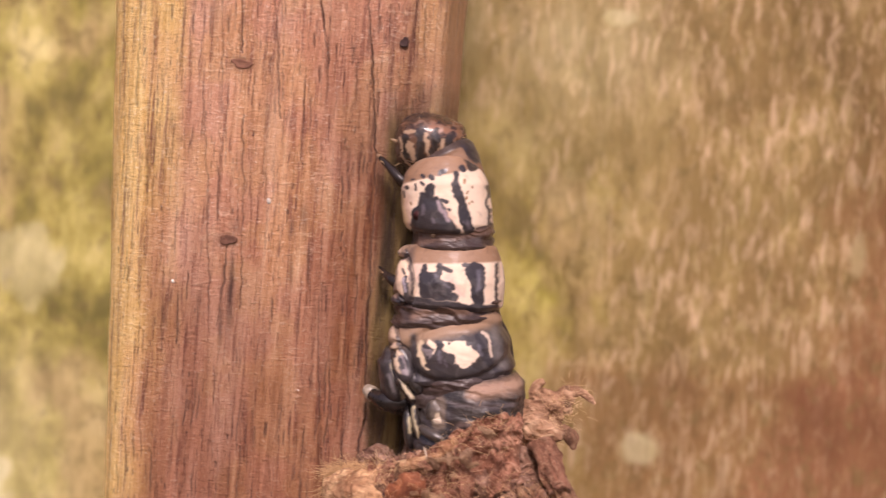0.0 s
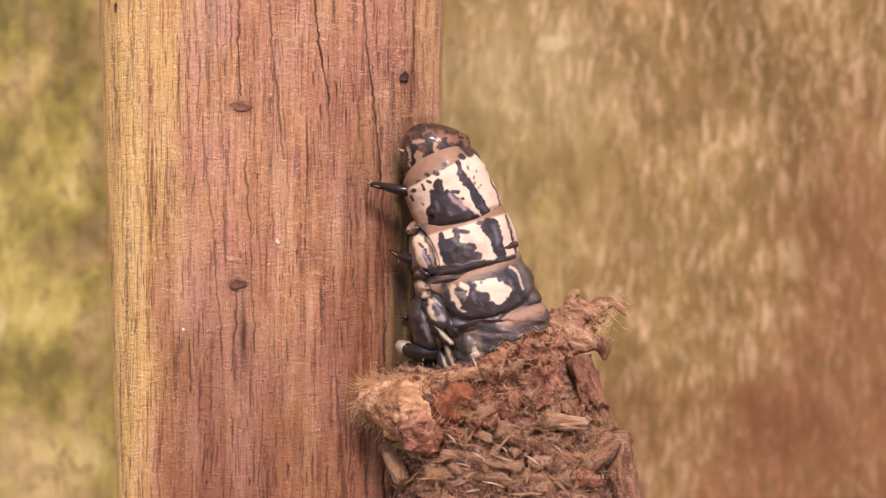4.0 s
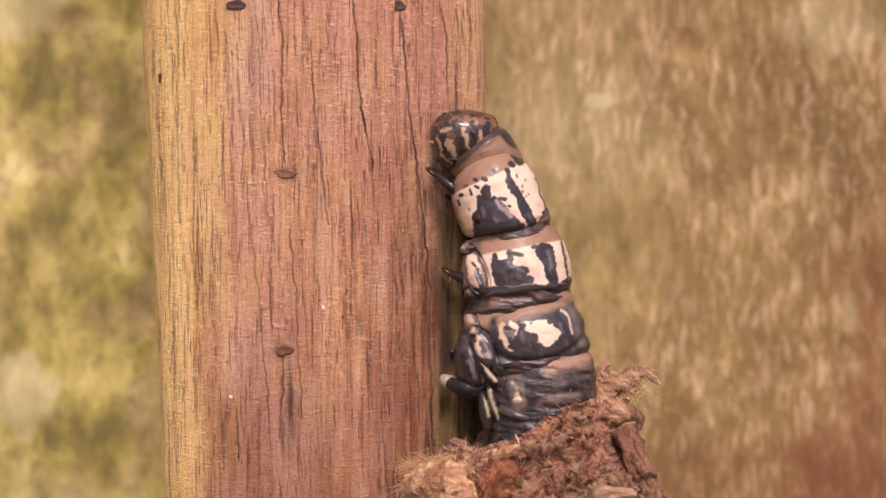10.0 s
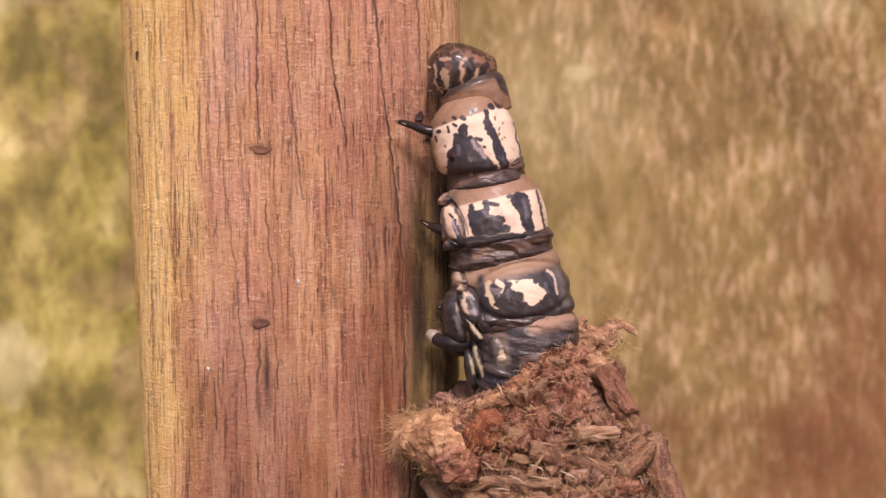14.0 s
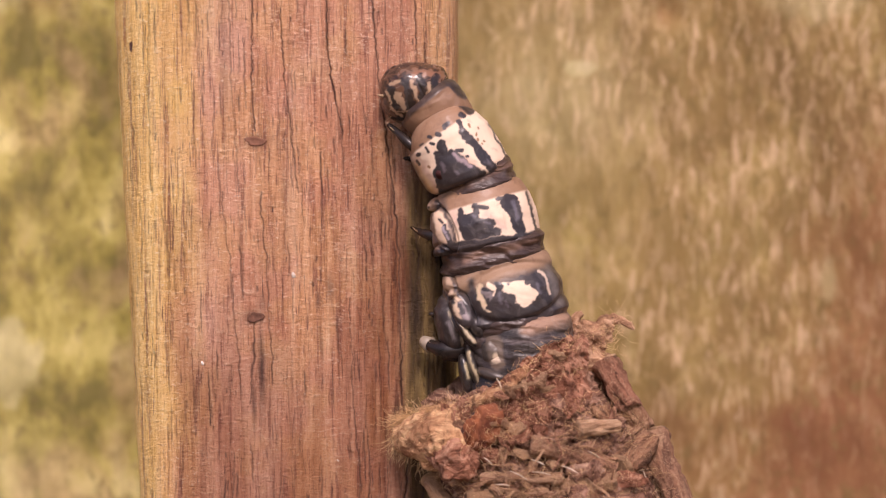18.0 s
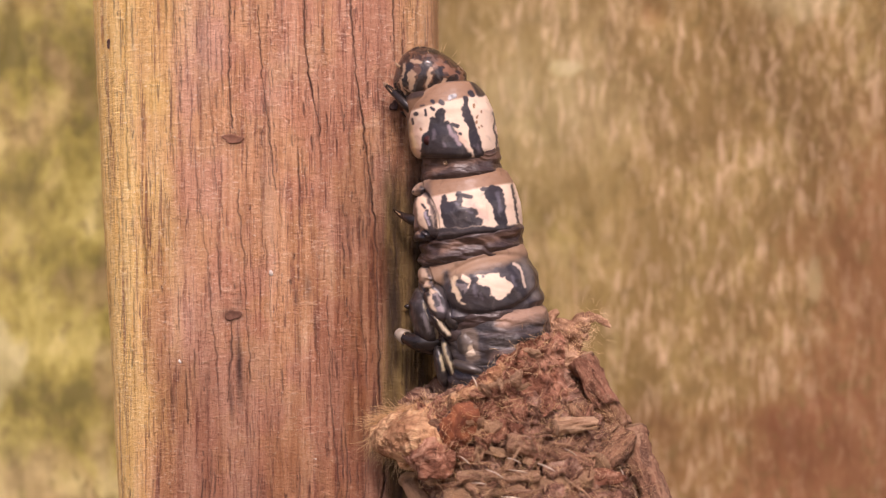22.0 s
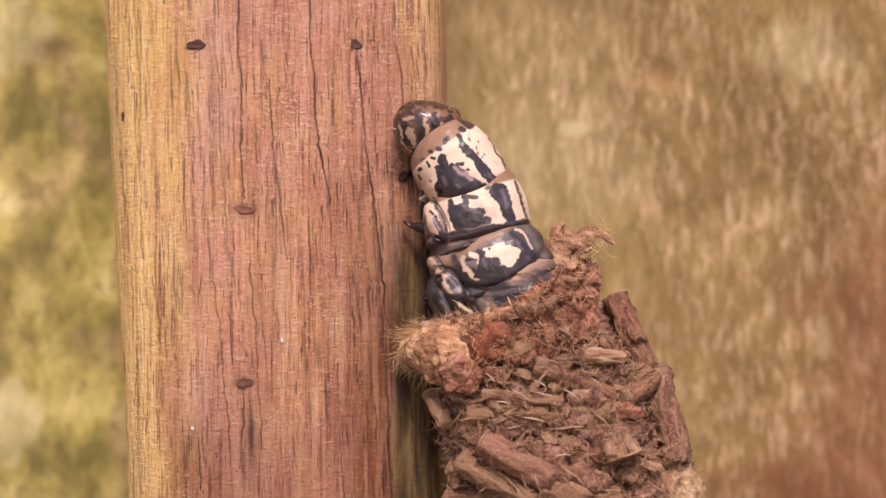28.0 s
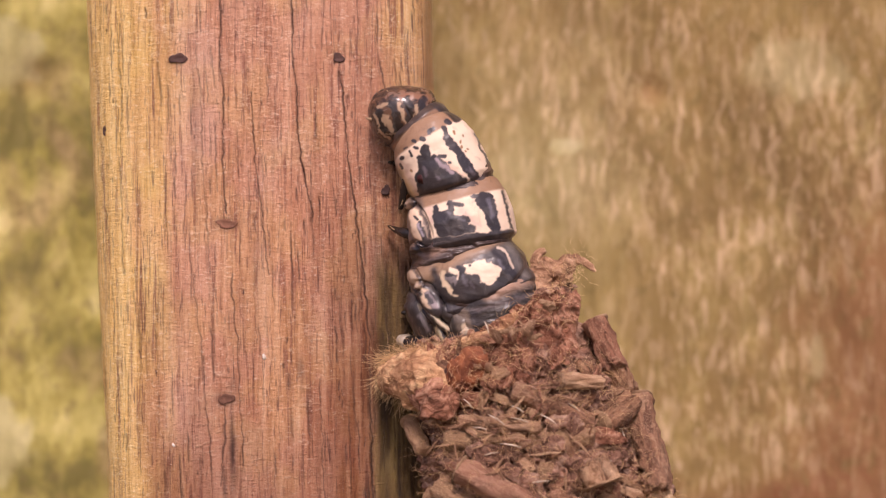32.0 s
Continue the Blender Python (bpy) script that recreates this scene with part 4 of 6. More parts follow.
def build_metathorax(worm):
    shape = ([(0, 1.65, 5.1, 4.6), (0.08, 1.65, 5.35, 5.0), (0.45, 1.5, 5.25, 4.95), (0.74, 1.1, 4.8, 4.65), (0.92, 1.0, 4.45, 4.15), (1, 0.95, 3.7, 3.5)], (-2.5, 0.12), (2.95, 0.20))
    bulges = [(-2.21, -0.83, 0.76, 1.71, 20, 0.40), (-2.98, 1.30, 0.52, 1.05, 14, 0.35), (2.61, 0.31, 4.05, 2.10, 8, 0.12)]
    cream = [(0.30, 1.12, 0.72, 0.85, 0.20), (0.70, 0.80, 0.72, 0.25, 0.11), (1.50, 1.18, 2.05, 1.05, 0.20), (1.63, 0.80, 2.00, 0.60, 0.33), (2.15, 0.88, 3.24, 1.00, 0.36), (2.47, 0.40, 3.89, 0.57, 0.57), (2.74, -0.17, 3.69, 0.01, 0.48), (3.02, -0.64, 3.49, -0.51, 0.24), (4.07, 0.28, 4.16, 0.19, 0.24)]
    inlet = [(0.98, 1.14, 1.26, 0.94, 0.24), (1.02, 0.62, 1.13, -0.61, 0.33), (1.33, -0.00, 1.60, -0.81, 0.29), (1.83, 1.17, 1.87, 1.12, 0.11), (2.09, 0.03, 2.22, -0.63, 0.26), (0.19, -0.78, 1.88, -0.95, 0.24), (2.96, 1.57, 3.57, 1.47, 0.20), (3.52, 1.23, 4.38, 1.74, 0.33), (4.08, 1.03, 4.55, 0.65, 0.38)]
    layers = [
        ((0.34, 0.215, 0.13), 0.5, [(1.15, 0.24)]),
        ((0.20, 0.12, 0.075), 0.35, [(2.5, 0.20)]),
        ((0.09, 0.055, 0.04), 0.2, [(2.85, 0.20)]),
        (BLACK, 0.35, [(-1.14, 1.46, -0.81, -1.38, 0.29), (4.51, 1.36, 5.64, -1.25, 0.67)]),
        ((0.13, 0.115, 0.105), 0.35, [(5.42, 2.05, 6.03, -0.79, 0.33)]),
        ((0.62, 0.47, 0.30), 0.09, [(-0.39, 1.07, -0.55, 0.17, 0.22), (-0.45, 0.17, -0.09, -0.68, 0.18), (-0.09, -0.68, 0.23, -1.07, 0.13)]),
        ((0.20, 0.165, 0.16), 0.12, [(-0.02, 0.64, 0.35, 0.16, 0.33)]),
        (BLACK, 0.06, [(-0.11, 0.83, 0.22, 0.77, 0.17), (0.11, -0.07, 0.29, -0.50, 0.14)]),
        (CREAM, 0.07, cream),
        (BLACK, 0.06, inlet),
        ((0.60, 0.47, 0.35), 0.06, [(4.48, 2.02, 4.94, 1.68, 0.10), (4.99, 1.68, 5.16, 0.83, 0.10), (5.16, 0.83, 5.34, 0.07, 0.11)]),
        # grey sheen painted along the black inlets
        ((0.12, 0.11, 0.125), 0.12, [(1.15, 0.47, 1.23, -0.47, 0.10), (1.56, -0.24, 1.70, -0.81, 0.08), (4.36, 0.89, 4.54, 0.18, 0.14)]),
        ((0.50, 0.36, 0.245), 0.14, [(-3.16, 1.73, -2.80, 0.68, 0.29)]),
        ((0.66, 0.49, 0.33), 0.10, [(-2.67, -0.17, -2.60, -1.11, 0.21), (-2.60, -1.11, -2.00, -2.25, 0.18), (-2.48, 0.21, -2.06, 0.06, 0.19)]),
        ((0.26, 0.21, 0.21), 0.14, [(-2.16, -0.36, -1.81, -1.69, 0.29)]),
        (BLACK, 0.07, [(-2.25, -0.46, -2.03, -1.03, 0.22)]),
        (BLACK, 0.12, [(-2.87, 2.10, -2.24, 0.49, 0.14), (-2.24, 0.49, -1.41, -0.66, 0.17), (-1.41, -0.66, -0.88, -2.46, 0.19), (-3.65, 0.79, -2.82, -0.16, 0.14), (-5.21, -2.10, 6.57, -1.84, 0.38)]),
    ]
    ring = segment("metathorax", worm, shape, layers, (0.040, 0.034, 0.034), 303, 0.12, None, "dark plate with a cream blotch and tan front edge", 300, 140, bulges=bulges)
    olive = (0.50, 0.41, 0.27)
    lobe("lateral_lobe", ring, -3.1, BODY_Y - 0.9, -2.3, 1.4, 2.4, 2.7, 12, (0.030, 0.024, 0.024), [(olive, 0.1, [(0.2, 1.2, 0.75, -0.9, 0.14), (0.75, -0.9, 0.7, -1.9, 0.2)]), ((0.16, 0.14, 0.14), 0.1, [(-0.2, 0.4, 0.1, -0.9, 0.14)])], 333)
    lobe("lateral_lobe", ring, -1.8, BODY_Y - 2.9, -2.9, 0.5, 1.5, 1.7, 34, (0.028, 0.024, 0.024), [(olive, 0.1, [(0.1, 0.9, 0.1, -0.9, 0.17)])], 334, "cream streak along the flank")
    lobe("lateral_lobe", ring, -0.9, BODY_Y - 3.1, -2.3, 0.75, 1.7, 1.3, 20, (0.036, 0.030, 0.028), [], 335)
    leg(ring, [(-2.2, BODY_Y - 1.0, -4.3), (-3.6, BODY_Y - 1.6, -4.3), (-4.8, BODY_Y - 1.0, -3.9), (-5.5, BODY_Y - 0.2, -3.5)], [1.2, 0.9, 0.58, 0.44], "thick black hind leg with a pale tip", PALE_TIP, 0.8)
    leg(ring, [(-2.6, BODY_Y + 1.6, -1.6), (-3.8, BODY_Y + 1.4, -1.5), (-4.6, BODY_Y + 1.2, -1.3)], [0.8, 0.45, 0.25], "glossy black jointed leg")
    return ring


def build_abdomen(worm):
    shape = ([(0, 2.1, 4.4, 4.8), (0.2, 2.2, 4.6, 5.1), (0.7, 2.2, 4.75, 5.2), (0.9, 2.1, 4.6, 4.95), (1, 1.9, 4.1, 4.4)], (-7.5, 0.15), (2.3, 0.20))
    layers = [
        ((0.36, 0.225, 0.15), 0.45, [(3.02, 2.23, 6.08, 2.66, 0.62)]),
        ((0.20, 0.14, 0.12), 0.3, [(1.80, -0.67, 5.10, -0.24, 0.24)]),
        ((0.12, 0.095, 0.09), 0.3, [(0.89, 1.08, 6.06, 1.16, 0.14)]),
        ((0.16, 0.12, 0.09), 0.2, [(-0.1, 1.0, 0.2, -0.4, 0.75)]),
        ((0.62, 0.50, 0.36), 0.08, [(0.0, 0.1, 0.1, -0.35, 0.33)]),
        (BLACK, 0.2, [(-0.9, 1.5, -0.7, -1.5, 0.3), (1.0, 0.8, 1.1, -0.9, 0.25), (-2, -2.4, 6, -1.6, 0.5)]),
    ]
    ring = segment("abdomen", worm, shape, layers, (0.032, 0.027, 0.025), 404, 0.5, FOLD_SKIN, "dark wrinkled abdomen drawn into the case")
    lobe("lateral_lobe", ring, -1.8, BODY_Y - 2.8, -0.9, 0.5, 1.4, 2.0, 12, (0.035, 0.03, 0.028), [((0.46, 0.38, 0.23), 0.1, [(-0.1, 1.2, 0.1, -1.2, 0.18)])], 431, "cream streak along the flank")
    lobe("lateral_lobe", ring, -2.5, BODY_Y - 2.2, -1.6, 0.6, 1.4, 1.8, 8, (0.03, 0.026, 0.025), [((0.42, 0.35, 0.21), 0.1, [(0.1, 1.0, 0.1, -0.2, 0.12)])], 433)
    lobe("lateral_lobe", ring, 0.0, BODY_Y - 3.55, 0.2, 1.15, 1.5, 1.6, 0, (0.115, 0.088, 0.066), [((0.03, 0.026, 0.024), 0.2, [(-0.9, 0.9, -0.8, -1.0, 0.3)]), ((0.60, 0.48, 0.33), 0.09, [(0.15, -0.3, 0.2, -0.75, 0.27)])], 432)
    lobe("lateral_lobe", ring, 0.1, BODY_Y - 3.9, -1.7, 1.8, 1.5, 0.7, -20, (0.06, 0.048, 0.04), [], 434)
    return ring


def build_folds(worm):
    """The wrinkled skin between the plates."""
    brown = ((0.21, 0.125, 0.085), 0.35, [(-0.8, 0.15, 3.4, 0.75, 0.2), (-2.6, -0.3, -1.4, 0.2, 0.3)])
    one = segment("neck_fold", worm, ([(0, 0.0, 3.1, 3.2), (0.25, -0.02, 3.45, 3.65), (0.5, -0.04, 3.3, 3.5), (0.75, -0.05, 3.42, 3.65), (1, -0.08, 3.1, 3.2)], (-1.5, 0.03), (1.9, 0.03)), [brown], DARK, 505, 0.6, FOLD_SKIN, "", 160, 80)
    solid("spiracle", *tube([(-1.3, BODY_Y - 3.1, 0.3), (-1.3, BODY_Y - 3.5, 0.3), (-1.3, BODY_Y - 3.42, 0.3)], [0.2, 0.17, 0.08], 12), TAN_TIP, one)
    two = segment("waist_fold", worm, ([(0, -0.35, 3.9, 3.8), (0.3, -0.3, 4.6, 4.45), (0.52, -0.28, 4.35, 4.2), (0.75, -0.28, 4.5, 4.4), (1, -0.28, 3.9, 3.8)], (-1.4, 0.12), (1.5, 0.12)), [brown], DARK, 506, 0.8, FOLD_SKIN, "", 160, 80)
    three = segment("rear_fold", worm, ([(0, 0.2, 4.1, 4.3), (0.5, 0.3, 4.6, 4.7), (1, 0.3, 4.1, 4.3)], (-1.7, 0.16), (1.6, 0.16)), [], DARK, 507, 0.7, FOLD_SKIN, "", 160, 80)
    return one, two, three


plain_spiracle = plain_material("spiracle_red", (0.022, 0.009, 0.008), (0.07, 0.018, 0.014), 900, 0.35, 0.02)


# ---- the larva's case of silk and twigs ----
SACK = ((5.0, -1.5, 6.6), (2.0, -3.4, 7.2), (-1.0, -6.3, 8.9), (-4.0, -6.3, 11.2), (-7.3, -5.8, 12.3), (-10.0, -5.6, 14.6), (-13.0, -5.2, 16.4), (-16.5, -4.0, 17.2), (-30.0, 0.0, 19.0), (-48.0, 6.0, 19.0), (-60.0, 11.0, 15.0))
SACK_Y = -1.0


def sack_ring(z):
    zs = [r[0] for r in SACK][::-1]
    le = np.interp(z, zs, [r[1] for r in SACK][::-1])
    ri = np.interp(z, zs, [r[2] for r in SACK][::-1])
    return (le + ri) / 2, (ri - le) / 2


def rim(x):
    return np.interp(x, (-7, -3.3, 0, 2.5, 4.2, 6.5), (-2.2, -1.1, 0.1, 2.0, 3.2, 3.6))


def sack_point(x, z, out=0.0):
    """A point of the case's front and its normal."""
    c, r = sack_ring(z)
    s = np.clip((x - c) / r, -0.98, 0.98)
    depth = 0.80 * r
    y = SACK_Y - depth * math.sqrt(1 - s * s)
    n = Vector((s / r, -math.sqrt(1 - s * s) / depth, 0.02)).normalized()
    return Vector((float(c + s * r), float(y), float(z))) + n * out, n


def ragged(name, path, radii, material, parent, seed, label="", lumps=0.5, sides=44, rings=70, flatten=1.0):
    """A torn, lumpy roll of felt along a path."""
    pts = np.array(path, float)
    t = np.linspace(0, 1, len(pts))
    tt = np.linspace(0, 1, rings)
    p = np.stack([np.interp(tt, t, pts[:, k]) for k in range(3)], 1)
    for _ in range(8):
        p[1:-1] = (p[:-2] + 2 * p[1:-1] + p[2:]) / 4
    r = np.interp(tt, t, radii)
    d = np.gradient(p, axis=0)
    d /= np.linalg.norm(d, axis=1)[:, None]
    side = np.cross(d, (0, 1, 0))
    side /= np.linalg.norm(side, axis=1)[:, None]
    up = np.cross(side, d)
    a = np.linspace(0, 2 * np.pi, sides, endpoint=False)
    ring = side[:, None, :] * np.cos(a)[None, :, None] + up[:, None, :] * np.sin(a)[None, :, None] * flatten
    base = p[:, None, :] + ring * r[:, None, None]
    q = base.reshape(-1, 3)
    bump = (fbm(q[:, 0] / 1.1, q[:, 1] / 1.1, q[:, 2] / 1.1, seed) - 0.5) * 2 * lumps + (fbm(q[:, 0] / 0.35, q[:, 1] / 0.35, q[:, 2] / 0.35, seed + 1, 3) - 0.5) * lumps * 0.5
    q = q + ring.reshape(-1, 3) * (bump * np.clip(np.repeat(r, sides), 0.15, 1.3))[:, None]
    n = len(q)
    faces = grid_faces(sides, rings, True).tolist() + [list(range(sides))[::-1], list(range(n - sides, n))]
    return solid(name, q, faces, material, parent, label)


def drape(name, parent, x0, x1, seed, label):
    """A torn felt sheet that hangs from the mouth's rim over the bag."""
    nu, nv = 170, 110
    U, V = np.meshgrid(np.linspace(0, 1, nu), np.linspace(0, 1, nv))
    X = x0 + (x1 - x0) * U
    top = rim(X) + 0.15 + (fbm(X / 0.7, 0, 0, seed) - 0.5) * 1.7
    low = rim(X) - 4.6 - 1.4 * np.exp(-((X - 3.5) / 2.6) ** 2) + (fbm(X / 1.1, 0, 0, seed + 1) - 0.5) * 3.6
    Z = top + (low - top) * V
    lip_y = -4.2 - 3.5 * np.cos((X - 0.5) / 6.2)
    c, r = sack_ring(Z)
    f = np.clip((X - c) / r, -0.97, 0.97)
    bag_y = SACK_Y - 0.80 * r * np.sqrt(1 - f * f) - 0.7
    k = smooth(0.0, 0.9, V)
    Y = lip_y * (1 - k) + np.minimum(bag_y, lip_y + 1.5) * k - 0.5 * np.sin(np.pi * V)
    crease = (fbm(X / 0.9 + 0.3 * Z, Z / 2.6, 0, seed + 2) - 0.5) * 1.5 + (fbm(X / 0.5, Z / 0.6, 0, seed + 3, 4) - 0.5) * 0.9 + (fbm(X / 0.16, Z / 0.2, 0, seed + 4, 3) - 0.5) * 0.22
    Y = Y - crease
    X = X + (fbm(X, Z, 7, seed + 5) - 0.5) * 0.8
    front = np.stack([X.ravel(), Y.ravel(), Z.ravel()], 1)
    back = front + np.array([0, 0.45, 0])
    faces = grid_faces(nu, nv).tolist()
    n = len(front)
    faces += [[q + n for q in face[::-1]] for face in faces]
    edge = list(range(nu)) + [j * nu + nu - 1 for j in range(1, nv)] + [n - 2 - i for i in range(nu - 1)] + [j * nu for j in range(nv - 2, 0, -1)]
    faces += [[edge[i - 1], edge[i - 1] + n, edge[i] + n, edge[i]] for i in range(len(edge))]
    return solid(name, np.concatenate([front, back]), faces, RUST_SILK, parent, label)


def fibres(name, parent, spots, lengths, seed, material, thick=0.028, curl=0.6):
    """Loose threads: spots are (point, direction)."""
    rnd, pieces = random.Random(seed), []
    for o, w in spots:
        ln = rnd.uniform(*lengths)
        pts, p, d = [], Vector(o), Vector(w).normalized()
        for k in range(6):
            pts.append(p.copy())
            d = (d + Vector((rnd.gauss(0, 1), rnd.gauss(0, 1), rnd.gauss(0, 1))) * curl * 0.35).normalized()
            p = p + d * ln / 5
        pieces.append(tube(pts, [thick, thick, thick * 0.9, thick * 0.8, thick * 0.6, thick * 0.3], 3))
    return tagged(solid(name, *joined(pieces), material, parent), kind="stuff")


def twig(parent, x0, z0, x1, z1, r, seed, material=None, out=0.3, cut=False, name="twig", taper=0.85, label=""):
    """A rough bit of stick laid on the case, built along its own z."""
    a = sack_point(x0, z0, out)[0]
    b = sack_point(x1, z1, out)[0]
    ln = (b - a).length
    sides, rings = 30, 44
    an, zz = np.meshgrid(np.linspace(0, 2 * np.pi, sides, endpoint=False), np.linspace(0, ln, rings))
    rr = r * (1 - (1 - taper) * zz / ln)
    rr = rr * (1 + (fbm(np.cos(an) * 1.6 + seed, np.sin(an) * 1.6, zz / 1.6, seed) - 0.5) * 0.8 + (fbm(np.cos(an) * 4 + seed, np.sin(an) * 4, zz / 0.9, seed + 1) - 0.5) * 0.5)
    rr = rr * np.where((zz < 0.01) | (zz > ln - 0.01), 0.82, 1.0)
    bow = (fbm(zz / 3, seed, 0, seed + 2, 2) - 0.5) * 0.9 * r
    jag = (fbm(np.cos(an) * 2.5, np.sin(an) * 2.5, 0, seed + 4) - 0.5) * 1.1 * r * (zz > ln * 0.9)
    verts = np.stack([(rr * np.cos(an) + bow).ravel(), (rr * np.sin(an) * 0.85).ravel(), (zz + jag).ravel()], 1)
    n = len(verts)
    faces = grid_faces(sides, rings, True).tolist() + [list(range(sides))[::-1], list(range(n - sides, n))]
    ob = solid(name, verts, faces, material or BARK, parent, label)
    ob.matrix_local = Matrix.Translation(a * MM) @ (b - a).to_track_quat("Z", "Y").to_matrix().to_4x4()
    if cut:
        solid("cut_end", *tube([(0.0, 0.0, 0.1), (0.0, 0.0, -0.05), (0.0, 0.0, -0.09)], [r * 0.93, r * 0.88, r * 0.5], 18, 0, 0.07, seed), PITH, ob)
    return ob


def build_case():
    case = holder("larva_case", "brown silk bag covered with twigs hanging beside the stake", "insect case")
    nu, nv = 300, 260
    a = np.linspace(0, 2 * np.pi, nu, endpoint=False)
    a = a - 0.45 * np.sin(a)
    t = np.concatenate([np.linspace(0, 0.42, 200), np.linspace(0.43, 1, nv - 200)])
    A, T = np.meshgrid(a, t)
    ca, sa = -np.cos(A + np.pi / 2), -np.sin(A + np.pi / 2)
    c1, r1 = sack_ring(1.0)
    top = rim(c1 + r1 * ca * 0.95) + 0.8 * (sa > 0) * np.abs(sa) + (fbm(ca * 5, sa * 5, 0, 77) - 0.5) * 1.6
    Z = top + (-60 - top) * T
    c, r = sack_ring(Z)
    bx, by = c + r * ca, SACK_Y + 0.80 * r * sa
    lump = (fbm(bx / 3.2, by / 3.2, Z / 2.2, 81) - 0.5) * 3.0 + (fbm(bx / 1.1, by / 1.1, Z / 0.8, 82) - 0.5) * 1.8 + (fbm(bx / 0.35, by / 0.35, Z / 0.3, 83, 3) - 0.5) * 0.8
    bx, by = bx + ca * lump, by + sa * lump
    # the lip turns inwards and down
    lip = []
    for k, (inn, dz) in enumerate(((0.5, 0.25), (1.4, 0.1), (2.2, -1.2), (2.6, -4.0), (3.0, -7.0))):
        lip.append(np.stack([bx[0] - ca[0] * inn, by[0] - sa[0] * inn, Z[0] + dz + (fbm(ca[0] * 9, sa[0] * 9, k, 84) - 0.5) * 0.5], 1))
    verts = np.concatenate(lip[::-1] + [np.stack([bx.ravel(), by.ravel(), Z.ravel()], 1)])
    faces = grid_faces(nu, nv + 5, True).tolist()
    faces.append(list(range(len(verts) - nu, len(verts))))
    solid("bag", verts, faces, SILK, case)
    # rust-coloured felt below the mouth
    drape("collar", case, -5.2, 7.4, 61, "rust-brown felted lip of the bag")
    ragged("hem", [(-6.8, -2.5, -2.4), (-4.8, -5.0, -2.2), (-3.0, -6.6, -1.7), (-1.0, -7.6, -0.8), (0.6, -7.9, 0.0), (2.2, -7.6, 1.6)], [0.4, 0.55, 0.5, 0.5, 0.5, 0.3], GOLD_SILK, case, 92, "golden silk hem of the bag's mouth", 0.8, 40, 130)
    tuft = ragged("silk_tuft", [(-9.2, -1.2, -4.3), (-8.4, -1.9, -4.4), (-7.2, -3.2, -4.4), (-5.4, -5.2, -4.4), (-3.6, -6.4, -4.2), (-2.6, -7.0, -4.0)], [0.6, 1.3, 1.9, 2.4, 2.4, 1.2], GOLD_SILK, case, 93, "tuft of loose golden silk", 0.42, 100, 150)
    ragged("felt_patch", [(-7.0, -5.2, -5.6), (-5.6, -7.0, -5.5), (-4.4, -8.0, -5.6), (-3.4, -8.3, -6.3), (-2.8, -8.2, -7.3)], [0.5, 1.3, 1.8, 1.5, 0.6], RUST_SILK, tuft, 94, "pinkish-brown felted patch", 0.6, 60, 80, 0.5)
    rnd = random.Random(21)
    spots = []
    # locks of hair combed down and outwards over the tuft
    for _ in range(95):
        s = rnd.random() ** 0.8
        r = 0.25 + 2.1 * math.sin(math.pi * (0.06 + 0.72 * s))
        a_ = rnd.uniform(-1.2, 1.9)
        w = (rnd.gauss(-0.5, 0.3), rnd.gauss(-0.05, 0.08), rnd.gauss(-0.6, 0.35) + 0.2 * math.sin(a_))
        for _ in range(rnd.randint(5, 16)):
            t_, b_ = s + rnd.gauss(0, 0.025), a_ + rnd.gauss(0, 0.13)
            o = Vector((-9.2 + 7.2 * t_, -0.9 - 5.6 * t_ - r * math.cos(b_), -4.0 - 0.3 * t_ + r * math.sin(b_)))
            spots.append((o, (w[0] + rnd.gauss(0, 0.13), w[1] + rnd.gauss(0, 0.06), w[2] + rnd.gauss(0, 0.13))))
    fibres("fuzz", tuft, spots, (0.9, 2.7), 31, FIBRE, 0.017, 0.6)
    spots = []
    for _ in range(260):
        o = Vector((rnd.uniform(-8.6, -3.4), 0.0, 0.0))
        o.y, o.z = -1.2 - 0.85 * (o.x + 8.6) - rnd.uniform(0.0, 0.8), -3.0 + 0.1 * (o.x + 8.6) + rnd.gauss(0, 0.35)
        spots.append((o, (rnd.gauss(-0.55, 0.5), rnd.gauss(-0.1, 0.25), rnd.gauss(0.25, 0.4))))
    fibres("fuzz", tuft, spots, (0.8, 2.2), 39, FIBRE, 0.015, 0.8)
    spots = []
    for _ in range(200):
        x = rnd.uniform(-7.0, 6)
        o = Vector((x, -4.2 - 3.6 * math.cos((x - 0.5) / 6.0) + rnd.gauss(0, 0.35), float(rim(x)) + rnd.gauss(-0.5, 0.6)))
        spots.append((o, (rnd.uniform(-0.9, 0.9), rnd.uniform(-0.8, 0.1), rnd.uniform(-0.3, 1.0))))
    fibres("fuzz", case, spots, (0.4, 1.5), 32, FIBRE, 0.02, 0.9)
    # threads felted over the lip
    for kind, seed in ((RUST_FIBRE, 36), (FIBRE, 37)):
        spots = []
        for _ in range(80):
            x, down = rnd.uniform(-4.5, 6.5), rnd.uniform(0, 4)
            o = Vector((x, -4.2 - 3.5 * math.cos((x - 0.5) / 6.2) - 0.8 - 0.1 * down, float(rim(x)) - down))
            spots.append((o, (rnd.gauss(0.6, 0.8), rnd.gauss(0.1, 0.1), rnd.gauss(0.0, 0.7))))
        fibres("fuzz", case, spots, (0.6, 1.7), seed, kind, 0.02, 1.2)
